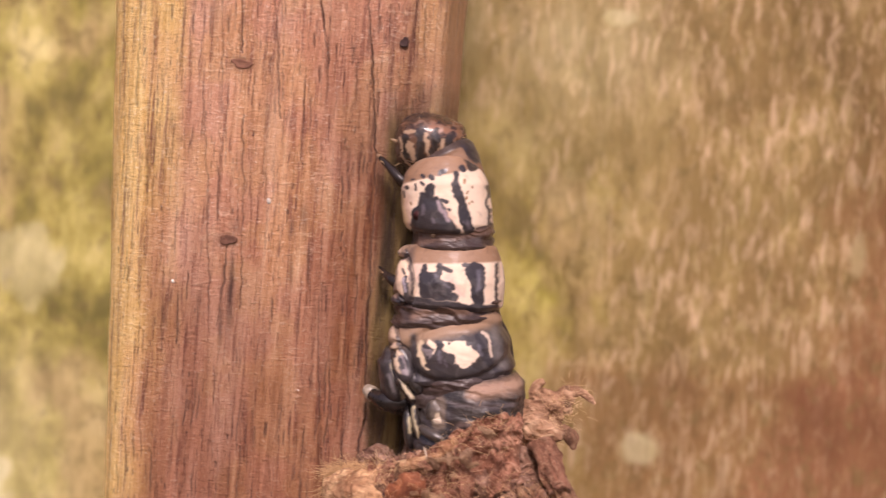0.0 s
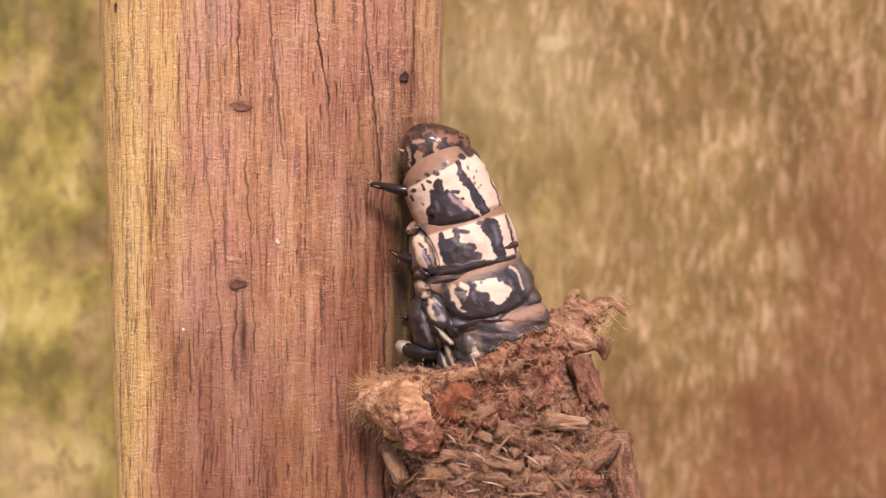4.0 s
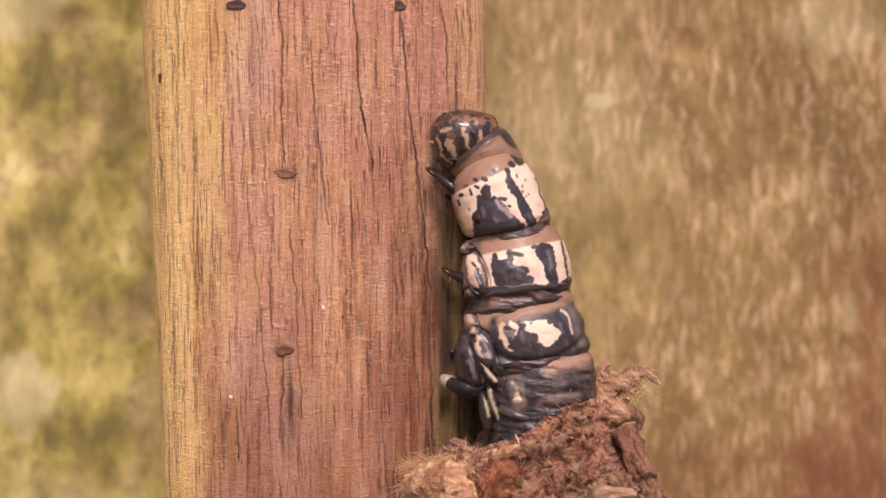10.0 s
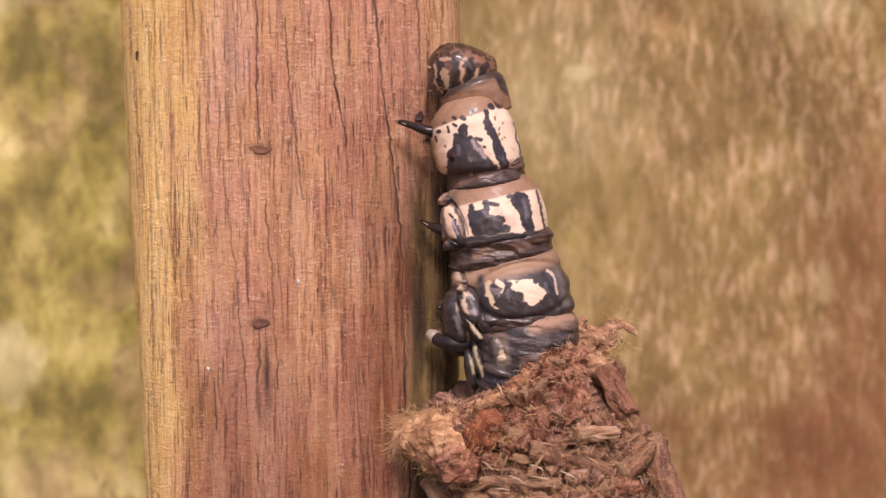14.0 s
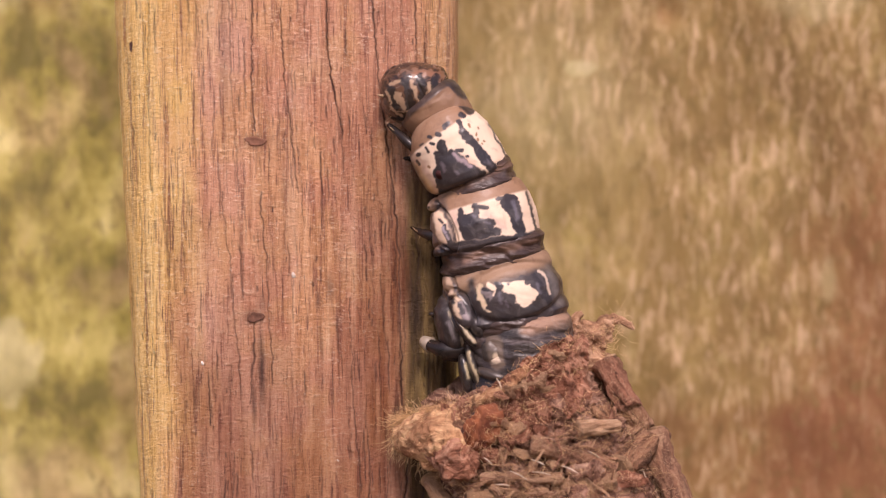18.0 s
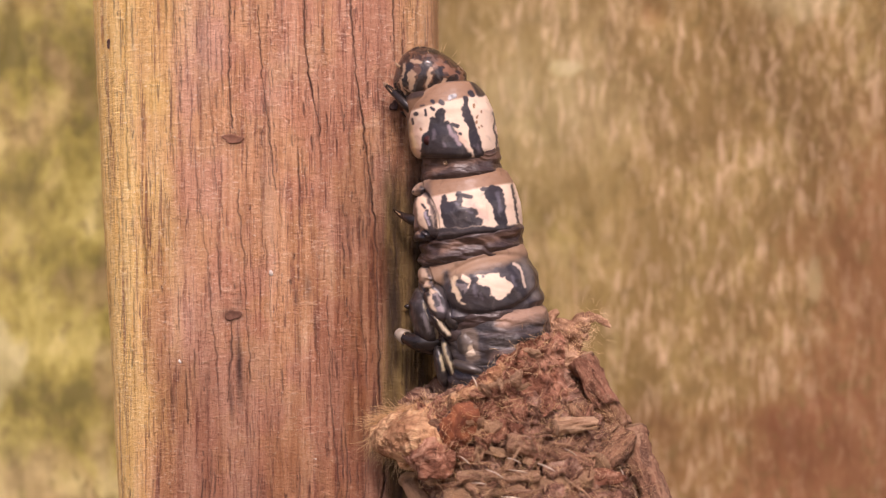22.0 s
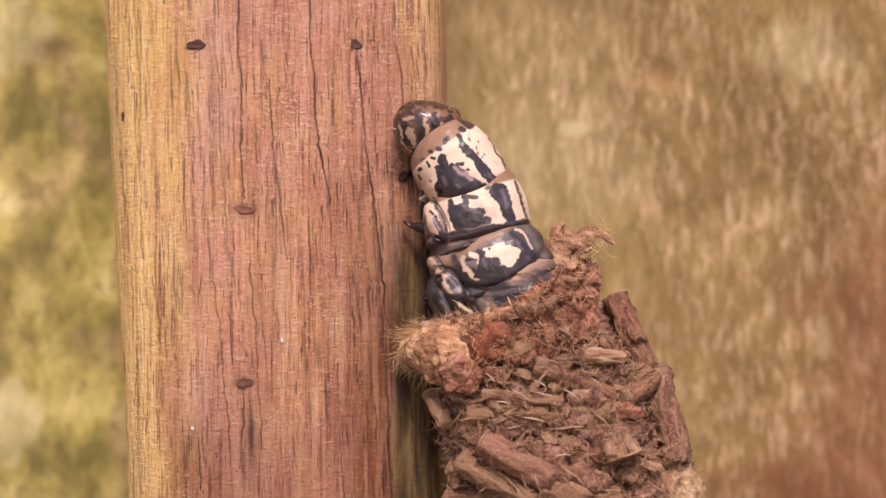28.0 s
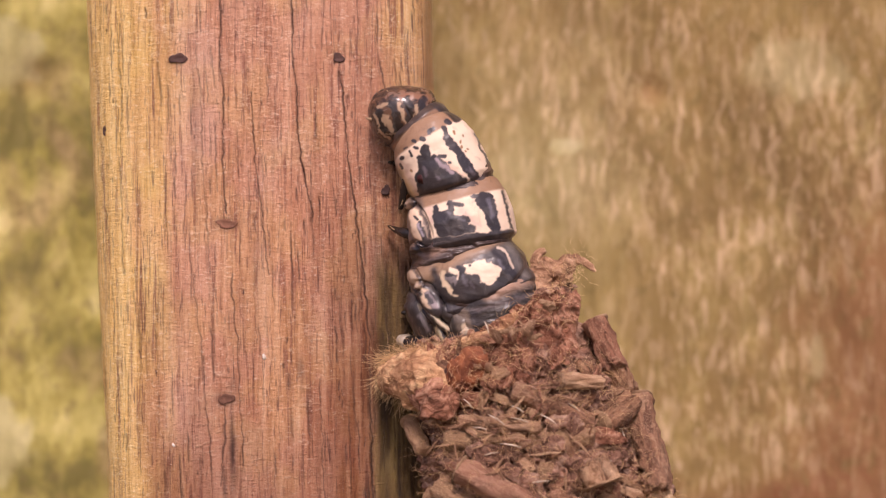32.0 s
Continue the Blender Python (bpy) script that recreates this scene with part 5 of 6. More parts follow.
    for kind, (count, low, high, seed) in ((FIBRE, (1300, 0.8, 2.3, 33)), (RUST_FIBRE, (800, 0.8, 2.2, 38)), (DARK_FIBRE, (500, 0.6, 1.4, 35))):
        spots = []
        for _ in range(count):
            zz = rnd.uniform(-21, -1.5)
            c, r = sack_ring(zz)
            p, n = sack_point(float(c + r * rnd.uniform(-0.86, 0.86)), zz, rnd.uniform(low, high))
            spots.append((p, (rnd.uniform(-1, 1), n.y * 0.2 + rnd.uniform(-0.25, 0.15), rnd.uniform(-0.8, 0.8))))
        fibres("fuzz", case, spots, (0.6, 2.4), seed, kind, 0.014, 1.4)
    ragged("silk_pad", [(13.6, -6.2, -11.8), (14.6, -5.8, -14.0), (15.2, -5.6, -17.0), (15.6, -5.4, -20.0)], [1.2, 2.3, 2.7, 2.0], PALE_SILK, case, 98, "pale matted silk pad", 0.5, 50, 70)
    # the dry leaf under the mouth, then a dark roll for the shaded hollow beside it
    ragged("leaf_scrap", [(-2.9, -7.4, -5.4), (-2.4, -7.9, -4.4), (-1.6, -8.3, -3.2), (-0.9, -8.5, -2.2), (-0.3, -8.5, -1.5)], [0.45, 1.25, 1.5, 1.25, 0.4], LEAF, case, 99, "curled orange-brown dry leaf scrap", 0.5, 50, 70, 0.40)
    ragged("leaf_scrap", [(-3.5, -7.7, -4.4), (-3.0, -8.0, -3.4), (-2.1, -8.2, -2.3), (-1.4, -8.3, -1.7)], [0.25, 0.5, 0.5, 0.25], PLUG, case, 100, "dark roll in place of the shaded hollow beside the leaf", 0.3, 30, 30, 0.6)
    sticks = [
        (8.6, 1.1, 9.8, -2.9, 1.0, 0, 0.7, True), (5.6, -3.9, 8.5, -3.9, 0.62, 1, 0.7, True), (9.8, -2.5, 11.6, -4.9, 1.15, 0, 0.2, False), (9.3, -11.9, 8.6, -10.2, 1.55, 1, 0.9, True),
        (11.6, -5.2, 13.4, -12.4, 1.05, 0, 0.8, True), (-2.6, -9.3, 8.6, -8.2, 0.85, 1, 0.5, False), (-1.0, -11.5, 4.4, -14.1, 1.15, 0, 0.7, True), (2.2, -4.8, 8.5, -7.2, 0.75, 0, 0.6, False),
        (-1.6, -7.5, 4.6, -7.6, 0.5, 1, 0.5, False), (-3.0, -13.4, 3.4, -15.9, 0.9, 1, 0.5, False), (8.9, -7.2, 11.0, -5.4, 1.05, 0, 0.4, True), (-5.6, -8.3, -4.0, -10.4, 0.7, 0, 0.3, True),
    ]
    place = random.Random(44)
    for k in range(14):
        zz = -14.5 - 2.1 * k + place.uniform(-0.6, 0.6)
        c, r = sack_ring(zz)
        x = float(c + r * (0.1, -0.55, 0.6)[k % 3]) + place.uniform(-1.5, 1.5)
        sticks.append((x - place.uniform(2.5, 4), zz, x + place.uniform(2, 4), zz + place.uniform(-1.6, 0.9), place.uniform(0.9, 1.3), k % 2, 0.35, k % 4 == 0))
    for n, (x0, z0, x1, z1, r, pale, out, cut) in enumerate(sticks):
        twig(case, x0, z0, x1, z1, r * 1.22, 500 + n, PALE_BARK if pale else (BARK, RED_BARK)[n % 3 == 0], out + (0.7 if cut else 0.4), cut)
    # felt wads between the sticks
    for n in range(30):
        zz = rnd.uniform(-20, -4.5)
        c, r = sack_ring(zz)
        p, nn = sack_point(float(c + r * rnd.uniform(-0.85, 0.85)), zz, rnd.uniform(0.2, 1.0))
        d = Vector((rnd.uniform(0.6, 1.0), 0, rnd.uniform(-0.6, 0.5))) * rnd.uniform(1.2, 2.6)
        side = Vector((0, -0.15, 0))
        ragged("silk_wad", [p - d, p - d * 0.4 + side, p + d * 0.4 + side, p + d], [0.2, rnd.uniform(0.6, 1.0), rnd.uniform(0.6, 1.0), 0.2], (SILK, SILK, SILK, RUST_SILK)[n % 4], case, 700 + n, "", 0.9, 28, 34, 0.35)
    # flakes of bark: eight shapes shared by all
    shapes = []
    for k in range(8):
        ln = (0.7, 1.0, 1.5, 0.8, 1.9, 1.2, 0.6, 1.4)[k]
        r = (0.45, 0.40, 0.36, 0.62, 0.30, 0.52, 0.40, 0.62)[k]
        v, f = tube([(0, 0, -ln), (0.12 * r, 0.02, -ln * 0.7), (-0.2 * r, -0.05, -ln * 0.25), (0.15 * r, -0.06, ln * 0.2), (-0.2 * r, 0, ln * 0.65), (0.1, 0, ln)], [r * 0.5, r * 0.9, r * 1.1, r, r * 0.8, r * 0.3], 9, 0.1, 0.38, 60 + k, 0.38)
        me = bpy.data.meshes.new("bark_flake")
        me.from_pydata([(x * MM, y * MM, z * MM) for x, y, z in v], [], f)
        me.materials.append((BARK, RED_BARK, PALE_BARK, BARK, PALE_BARK, RED_BARK, BARK, BARK)[k])
        shapes.append(me)
    for n in range(150):
        zz = rnd.uniform(-19, -2.0) if n < 130 else rnd.uniform(-45, -19)
        c, r = sack_ring(zz)
        p, nn = sack_point(float(c + r * rnd.uniform(-0.95, 0.95)), zz, rnd.uniform(0.0, 0.75))
        if p.z > -3.2 and p.x < 7:
            continue
        ob = new("bark_flake", shapes[rnd.randrange(8)])
        ob.parent = case
        turn = Vector((-nn.x, -nn.y, -nn.z)).to_track_quat("Y", "Z").to_matrix().to_4x4()
        ob.matrix_local = Matrix.Translation(p * MM) @ turn @ pose(0, 0, 0, rnd.gauss(0, 16), rnd.uniform(20, 160), 0)
    for n in range(14):
        xx = rnd.uniform(-3.5, 6.2)
        ob = new("bark_flake", shapes[(2, 7, 4, 5)[n % 4]])
        ob.parent = case
        bulge = 1.1 + 1.1 * math.exp(-((xx - 3.2) / 2.6) ** 2)
        o = Vector((xx, -4.3 - 3.6 * math.cos((xx - 0.5) / 6.0) - bulge * rnd.uniform(0.55, 0.8), float(rim(xx)) - rnd.uniform(0.6, 3.2)))
        ob.matrix_local = Matrix.Translation(o * MM) @ pose(0, 0, 0, rnd.gauss(0, 25), rnd.uniform(0, 180), rnd.gauss(0, 25)) @ Matrix.Diagonal((0.6, 0.6, 0.55, 1))
    slivers = []
    for k in range(4):
        ln = (0.7, 1.1, 0.9, 1.4)[k]
        v, f = tube([(0, 0, -ln), (0.05, 0, -ln * 0.4), (-0.04, 0, ln * 0.3), (0.03, 0, ln)], [0.04, 0.11, 0.10, 0.03], 6, 0, 0.2, 80 + k, 0.6)
        me = bpy.data.meshes.new("splinter")
        me.from_pydata([(x * MM, y * MM, z * MM) for x, y, z in v], [], f)
        me.materials.append((PALE_BARK, RED_BARK, BARK, PALE_BARK)[k])
        slivers.append(me)
    for n in range(110):
        zz = rnd.uniform(-17, -4.0)
        c, r = sack_ring(zz)
        p, nn = sack_point(float(c + r * rnd.uniform(-0.85, 0.8)), zz, rnd.uniform(0.9, 1.7))
        ob = new("splinter", slivers[n % 4])
        ob.parent = case
        turn = Vector((-nn.x, -nn.y, -nn.z)).to_track_quat("Y", "Z").to_matrix().to_4x4()
        ob.matrix_local = Matrix.Translation(p * MM) @ turn @ pose(0, 0, 0, rnd.gauss(0, 14), rnd.uniform(0, 180), 0)
    # pale straws
    straws = [(0.0, 0.55, 0.25, -0.35, 1.9), (0.7, -6.9, 1.9, -7.6, 1.4), (2.3, -7.0, 3.6, -7.3, 1.4), (1.7, -9.1, 3.3, -9.3, 1.3), (-1.2, -5.8, -0.5, -6.5, 1.4), (4.3, -12.0, 5.5, -11.8, 1.4),
              (10.5, -7.6, 10.8, -8.6, 1.2), (8.3, -10.2, 9.6, -10.1, 2.2), (-0.4, -8.0, 0.7, -8.1, 1.3), (4.4, -6.6, 5.6, -7.3, 1.3), (2.2, -6.0, 3.2, -6.5, 1.2), (0.5, -10.2, 1.6, -9.8, 1.2), (6.4, -5.6, 7.4, -6.4, 1.2)]
    for n, (x0, z0, x1, z1, out) in enumerate(straws):
        a_, b_ = sack_point(x0, z0, out)[0], sack_point(x1, z1, out)[0]
        mid = a_.lerp(b_, 0.5) + Vector((0.06, -0.08, 0.05))
        solid("straw", *tube([a_, a_.lerp(mid, 0.5), mid, mid.lerp(b_, 0.5), b_], [0.03, 0.055, 0.065, 0.055, 0.03], 7, 0, 0.1, n), STRAW, case)
    # the torn corner of the mouth with its curled thread, in its own space
    flap = ragged("flap", [(-7.5, 1.0, -6.2), (-6.0, -0.6, -4.4), (-4.6, -1.4, -2.6), (-3.3, -1.2, -0.9), (-2.2, -0.8, 0.25), (-1.2, -0.7, 0.2), (-0.4, -0.8, -0.35), (0.0, -0.9, -0.7)],
                  [2.3, 2.5, 2.1, 1.2, 0.5, 0.3, 0.28, 0.14], FLAP_SILK, case, 95, "torn upstanding corner of the bag's mouth", 1.0, 80, 190, 0.6)
    ragged("shred", [(-5.0, -0.8, -2.0), (-5.2, -1.0, -0.4), (-5.0, -1.0, 0.6), (-4.4, -1.1, 0.9)], [0.8, 0.45, 0.36, 0.2], FLAP_SILK, flap, 96, "", 0.7, 24, 40, 0.7)
    ragged("shred", [(-3.4, -1.0, -3.4), (-2.4, -1.2, -3.2), (-1.7, -1.0, -3.9), (-1.5, -0.9, -4.7)], [0.9, 0.5, 0.6, 0.25], BARK, flap, 97, "", 0.6, 24, 40, 0.7)
    spots = []
    for _ in range(320):
        s = rnd.random()
        o = Vector((-6.0 + 4.6 * s + rnd.gauss(0, 0.7), -1.6 - rnd.random() * 0.7, -4.6 + 4.6 * s + rnd.gauss(0, 0.9)))
        spots.append((o, (rnd.uniform(-0.6, 0.9), rnd.uniform(-0.6, 0.3), rnd.uniform(-0.4, 1.0))))
    fibres("fuzz", flap, spots, (0.4, 1.1), 34, FIBRE, 0.016, 1.2)
    return case, flap


build_ground()
build_backdrop()
build_stake()
caterpillar = holder("caterpillar", "cream and black bagworm caterpillar reaching out of its bag", "caterpillar")
head = build_head(caterpillar)
prothorax, front_leg = build_prothorax(caterpillar)
mesothorax = build_mesothorax(caterpillar)
metathorax = build_metathorax(caterpillar)
abdomen = build_abdomen(caterpillar)
neck_fold, waist_fold, rear_fold = build_folds(caterpillar)
larva_case, flap = build_case()


def at(x, z, turn):
    """A pose in the picture's plane, in a thing's space."""
    return pose(x * MM, 0, z * MM, 0, -turn, 0)


def stand(x, z, turn):
    """The same in the world."""
    return pose(x * MM, 0, (z + LIFT) * MM, 0, -turn, 0)


def hip(turn):
    """The front leg swung about its joint."""
    return pose(-0.4 * MM, (BODY_Y - 1.0) * MM, 2.1 * MM, 0, turn, 0)


def motions():
    walk(caterpillar, [
        (0, stand(16.62, -6.85, 3.8)), (0.5, stand(16.38, -6.87, 4.0)), (1, stand(16.20, -6.79, 4.4)), (1.5, stand(16.05, -6.93, 5.1)), (2, stand(15.62, -6.82, 5.5)),
        (2.5, stand(15.80, -6.71, 5.7)), (3, stand(16.11, -6.72, 7.7)), (3.5, stand(16.55, -3.96, 13.3)), (3.85, stand(16.84, 0.10, 9.1)), (5.5, stand(16.89, 0.82, 8.4)),
        (6, stand(17.36, 1.21, 7.3)), (6.5, stand(16.79, 2.08, 5.7)), (7, stand(16.30, 2.13, 5.9)), (7.5, stand(16.51, 2.13, 5.9)), (8, stand(16.76, 2.76, 4.1)),
        (8.5, stand(17.01, 2.23, 2.7)), (9, stand(16.88, 2.21, 3.0)), (9.5, stand(16.95, 2.25, 3.1)), (10, stand(17.03, 2.32, 2.8)), (10.5, stand(17.07, 2.48, 2.4)),
        (11, stand(17.40, 3.16, 1.1)), (11.5, stand(17.62, 3.58, 0.9)), (12, stand(17.64, 3.60, 0.9)), (12.5, stand(17.88, 3.57, 0.1)), (13, stand(17.99, 3.50, -0.1)),
        (13.5, stand(18.16, 3.57, 0.2)), (14, stand(18.37, 3.57, 0.8)), (14.5, stand(18.44, 3.59, 1.3)), (16.5, stand(18.29, 2.90, 2.8)), (17, stand(18.01, 2.68, 3.9)),
        (17.5, stand(17.87, 2.70, 4.3)), (18, stand(17.94, 2.74, 3.7)), (18.5, stand(17.91, 2.79, 3.5)), (19, stand(17.84, 3.03, 3.3)), (19.5, stand(17.88, 3.11, 3.2)),
        (20, stand(17.92, 3.18, 2.7)), (20.5, stand(17.83, 3.15, 2.8)), (21, stand(17.83, 3.17, 2.7)), (21.5, stand(17.80, 3.18, 3.0)), (22, stand(17.78, 3.17, 3.2)),
        (22.5, stand(17.71, 3.15, 4.2)), (23, stand(17.64, 3.19, 4.0)), (23.5, stand(17.54, 3.15, 4.4)), (23.8, stand(17.62, 3.33, 5.4)), (24, stand(18.73, 5.71, 17.7)),
        (24.25, stand(19.33, 8.57, 16.9)), (24.5, stand(19.39, 8.89, 16.8)), (25, stand(18.94, 9.27, 17.8)), (25.5, stand(18.23, 9.71, 17.1)), (26, stand(18.36, 9.73, 15.1)),
        (26.5, stand(18.10, 9.89, 14.3)), (28.5, stand(18.09, 11.00, 18.2)), (29, stand(17.73, 10.53, 17.4)), (29.5, stand(17.93, 10.67, 16.0)), (30, stand(17.93, 10.63, 15.9)),
        (30.5, stand(17.96, 10.76, 15.5)), (31, stand(17.99, 10.79, 15.8)), (31.5, stand(17.87, 10.67, 15.1)), (32, stand(17.87, 10.74, 14.2)),
    ])
    walk(head, [
        (0, at(-0.43, 17.67, 24.3)), (0.5, at(0.40, 17.51, 12.7)), (1, at(0.59, 17.15, 4.5)), (1.5, at(1.02, 17.02, 1.3)), (2, at(1.39, 16.75, -0.3)),
        (2.5, at(1.09, 16.79, 2.5)), (3, at(1.25, 16.59, 3.5)), (3.5, at(1.99, 14.01, -6.9)), (3.85, at(-0.16, 12.60, 15.6)), (5.5, at(-0.58, 12.19, 19.5)),
        (6, at(-1.65, 11.30, 26.5)), (6.5, at(-0.82, 11.28, 26.1)), (7, at(-0.85, 10.98, 24.4)), (7.5, at(-0.74, 11.68, 23.9)), (8, at(-1.15, 12.33, 27.9)),
        (8.5, at(-1.44, 15.17, 30.0)), (9, at(-2.07, 16.10, 30.8)), (9.5, at(-2.46, 16.45, 32.1)), (10, at(-2.74, 16.98, 31.9)), (10.5, at(-1.83, 16.82, 20.1)),
        (11, at(-1.20, 17.16, 7.5)), (11.5, at(-1.51, 17.78, 8.2)), (12, at(-1.34, 18.20, 7.1)), (12.5, at(-0.74, 18.19, 5.5)), (13, at(-0.77, 17.80, 7.0)),
        (13.5, at(-2.21, 18.32, 15.6)), (14, at(-2.42, 19.23, 18.5)), (14.5, at(-2.63, 19.33, 20.7)), (16.5, at(-4.74, 17.83, 38.9)), (17, at(-4.94, 18.12, 36.9)),
        (17.5, at(-5.06, 18.07, 35.7)), (18, at(-4.91, 18.06, 32.8)), (18.5, at(-3.99, 18.59, 27.9)), (19, at(-2.51, 19.43, 20.9)), (19.5, at(-3.04, 19.77, 22.3)),
        (20, at(-3.57, 20.03, 23.8)), (20.5, at(-3.02, 19.39, 17.0)), (21, at(-1.68, 18.89, 7.8)), (21.5, at(-1.39, 18.51, 4.2)), (22, at(-1.60, 18.17, 2.1)),
        (22.5, at(-1.24, 18.39, 1.9)), (23, at(-0.98, 18.53, 2.3)), (23.5, at(-0.98, 17.77, 7.2)), (23.8, at(-0.65, 17.62, 5.6)), (24, at(3.23, 15.11, -16.1)),
        (24.25, at(-0.29, 13.88, 1.3)), (24.5, at(-0.75, 13.84, 3.3)), (25, at(-0.25, 12.99, 8.4)), (25.5, at(0.10, 12.69, 8.0)), (26, at(-0.27, 12.97, 9.2)),
        (26.5, at(-1.34, 13.39, 12.3)), (28.5, at(0.23, 12.27, 10.5)), (29, at(0.19, 11.79, 10.8)), (29.5, at(0.04, 11.97, 12.8)), (30, at(0.64, 12.07, 13.3)),
        (30.5, at(-0.16, 13.48, 14.6)), (31, at(-0.09, 15.05, 15.3)), (31.5, at(-0.27, 15.16, 19.2)), (32, at(-0.50, 15.38, 22.5)),
    ])
    walk(prothorax, [
        (0, at(-0.88, 11.51, 4.2)), (0.5, at(-0.56, 11.92, -0.2)), (1, at(-0.50, 12.09, -1.2)), (1.5, at(-0.46, 12.31, -4.5)), (2, at(-0.34, 12.36, -6.1)),
        (2.5, at(-0.38, 12.38, -6.7)), (3, at(-0.12, 12.21, -9.2)), (3.5, at(0.19, 9.48, -15.2)), (3.85, at(-1.08, 7.40, 11.0)), (5.5, at(-1.27, 7.02, 15.6)),
        (6, at(-1.68, 6.64, 20.4)), (6.5, at(-0.70, 7.12, 17.8)), (7, at(-0.63, 7.29, 13.8)), (7.5, at(-0.55, 7.69, 10.5)), (8, at(-0.85, 8.27, 11.7)),
        (8.5, at(-1.31, 9.22, 10.7)), (9, at(-1.45, 9.53, 13.7)), (9.5, at(-1.61, 9.63, 14.1)), (10, at(-1.83, 9.91, 13.1)), (10.5, at(-1.81, 10.32, 9.7)),
        (11, at(-2.09, 11.33, 5.4)), (11.5, at(-2.30, 11.73, 4.6)), (12, at(-2.23, 11.95, 2.0)), (12.5, at(-2.11, 12.14, -0.0)), (13, at(-2.30, 11.88, 1.2)),
        (13.5, at(-3.06, 11.55, 8.0)), (14, at(-3.14, 11.77, 9.1)), (14.5, at(-3.15, 11.80, 9.9)), (16.5, at(-3.14, 10.35, 22.7)), (17, at(-3.07, 10.43, 23.9)),
        (17.5, at(-3.09, 10.52, 24.2)), (18, at(-3.05, 10.59, 22.9)), (18.5, at(-2.86, 11.16, 17.9)), (19, at(-2.35, 12.08, 10.7)), (19.5, at(-2.59, 12.21, 10.1)),
        (20, at(-2.81, 12.24, 9.6)), (20.5, at(-2.73, 12.24, 8.0)), (21, at(-2.10, 12.44, 4.0)), (21.5, at(-1.84, 12.53, 1.8)), (22, at(-1.90, 12.64, 1.2)),
        (22.5, at(-1.85, 12.73, 0.2)), (23, at(-1.84, 12.73, -0.2)), (23.5, at(-1.52, 12.03, -0.2)), (23.8, at(-1.37, 11.90, -1.4)), (24, at(0.22, 10.12, -17.5)),
        (24.25, at(-1.38, 8.69, -0.3)), (24.5, at(-1.55, 8.53, 1.6)), (25, at(-1.46, 7.95, 6.6)), (25.5, at(-1.07, 7.46, 8.5)), (26, at(-1.25, 7.58, 11.9)),
        (26.5, at(-1.33, 7.11, 15.5)), (28.5, at(0.05, 7.35, 9.0)), (29, at(0.15, 7.45, 9.6)), (29.5, at(-0.01, 7.44, 10.8)), (30, at(0.01, 7.64, 10.1)),
        (30.5, at(0.22, 8.39, 10.9)), (31, at(0.20, 9.00, 10.7)), (31.5, at(0.08, 9.04, 9.7)), (32, at(-0.13, 9.18, 8.0)),
    ])
    walk(mesothorax, [
        (0, at(-0.68, 4.86, -6.3)), (0.5, at(-0.59, 4.84, -6.9)), (1, at(-0.47, 4.86, -6.8)), (1.5, at(-0.50, 4.95, -7.2)), (2, at(-0.44, 4.92, -7.3)),
        (2.5, at(-0.45, 4.90, -7.5)), (3, at(-0.47, 4.96, -10.1)), (3.5, at(-0.82, 3.32, -12.4)), (3.85, at(-0.93, 2.98, -0.8)), (5.5, at(-0.95, 2.92, 1.3)),
        (6, at(-1.10, 2.89, 1.7)), (6.5, at(-0.50, 3.54, -3.6)), (7, at(-0.52, 3.54, -5.4)), (7.5, at(-0.58, 3.79, -7.3)), (8, at(-0.60, 3.90, -4.5)),
        (8.5, at(-0.77, 4.13, -0.8)), (9, at(-0.72, 4.19, -0.6)), (9.5, at(-0.78, 4.29, -0.9)), (10, at(-0.87, 4.32, -0.0)), (10.5, at(-0.90, 4.34, -0.1)),
        (11, at(-1.18, 4.74, 0.3)), (11.5, at(-1.33, 4.96, 0.1)), (12, at(-1.40, 5.02, -0.6)), (12.5, at(-1.42, 5.11, -1.1)), (13, at(-1.42, 5.06, 0.3)),
        (13.5, at(-1.73, 5.10, 3.0)), (14, at(-1.75, 5.05, 4.0)), (14.5, at(-1.72, 5.01, 4.3)), (16.5, at(-1.62, 4.85, 3.6)), (17, at(-1.62, 4.91, 3.0)),
        (17.5, at(-1.60, 4.93, 3.8)), (18, at(-1.59, 4.98, 3.6)), (18.5, at(-1.54, 5.00, 3.0)), (19, at(-1.33, 5.14, 1.6)), (19.5, at(-1.35, 5.09, 2.1)),
        (20, at(-1.44, 5.13, 2.3)), (20.5, at(-1.40, 5.17, 1.2)), (21, at(-1.23, 5.25, 0.3)), (21.5, at(-1.11, 5.36, -1.2)), (22, at(-1.10, 5.36, -1.1)),
        (22.5, at(-1.10, 5.39, -2.1)), (23, at(-1.11, 5.38, -2.1)), (23.5, at(-1.06, 5.11, -2.3)), (23.8, at(-1.04, 5.01, -3.0)), (24, at(-1.06, 3.79, -11.8)),
        (24.25, at(-1.43, 3.25, -5.2)), (24.5, at(-1.47, 3.19, -4.5)), (25, at(-1.23, 2.97, -3.0)), (25.5, at(-0.93, 2.69, -3.1)), (26, at(-1.02, 2.90, -1.8)),
        (26.5, at(-0.85, 2.59, 1.2)), (28.5, at(-0.40, 3.67, -9.7)), (29, at(-0.39, 3.61, -9.5)), (29.5, at(-0.39, 3.67, -9.7)), (30, at(-0.40, 3.75, -10.6)),
        (30.5, at(-0.20, 3.94, -11.3)), (31, at(-0.11, 4.05, -10.9)), (31.5, at(-0.13, 4.09, -9.6)), (32, at(-0.12, 4.10, -7.9)),
    ])
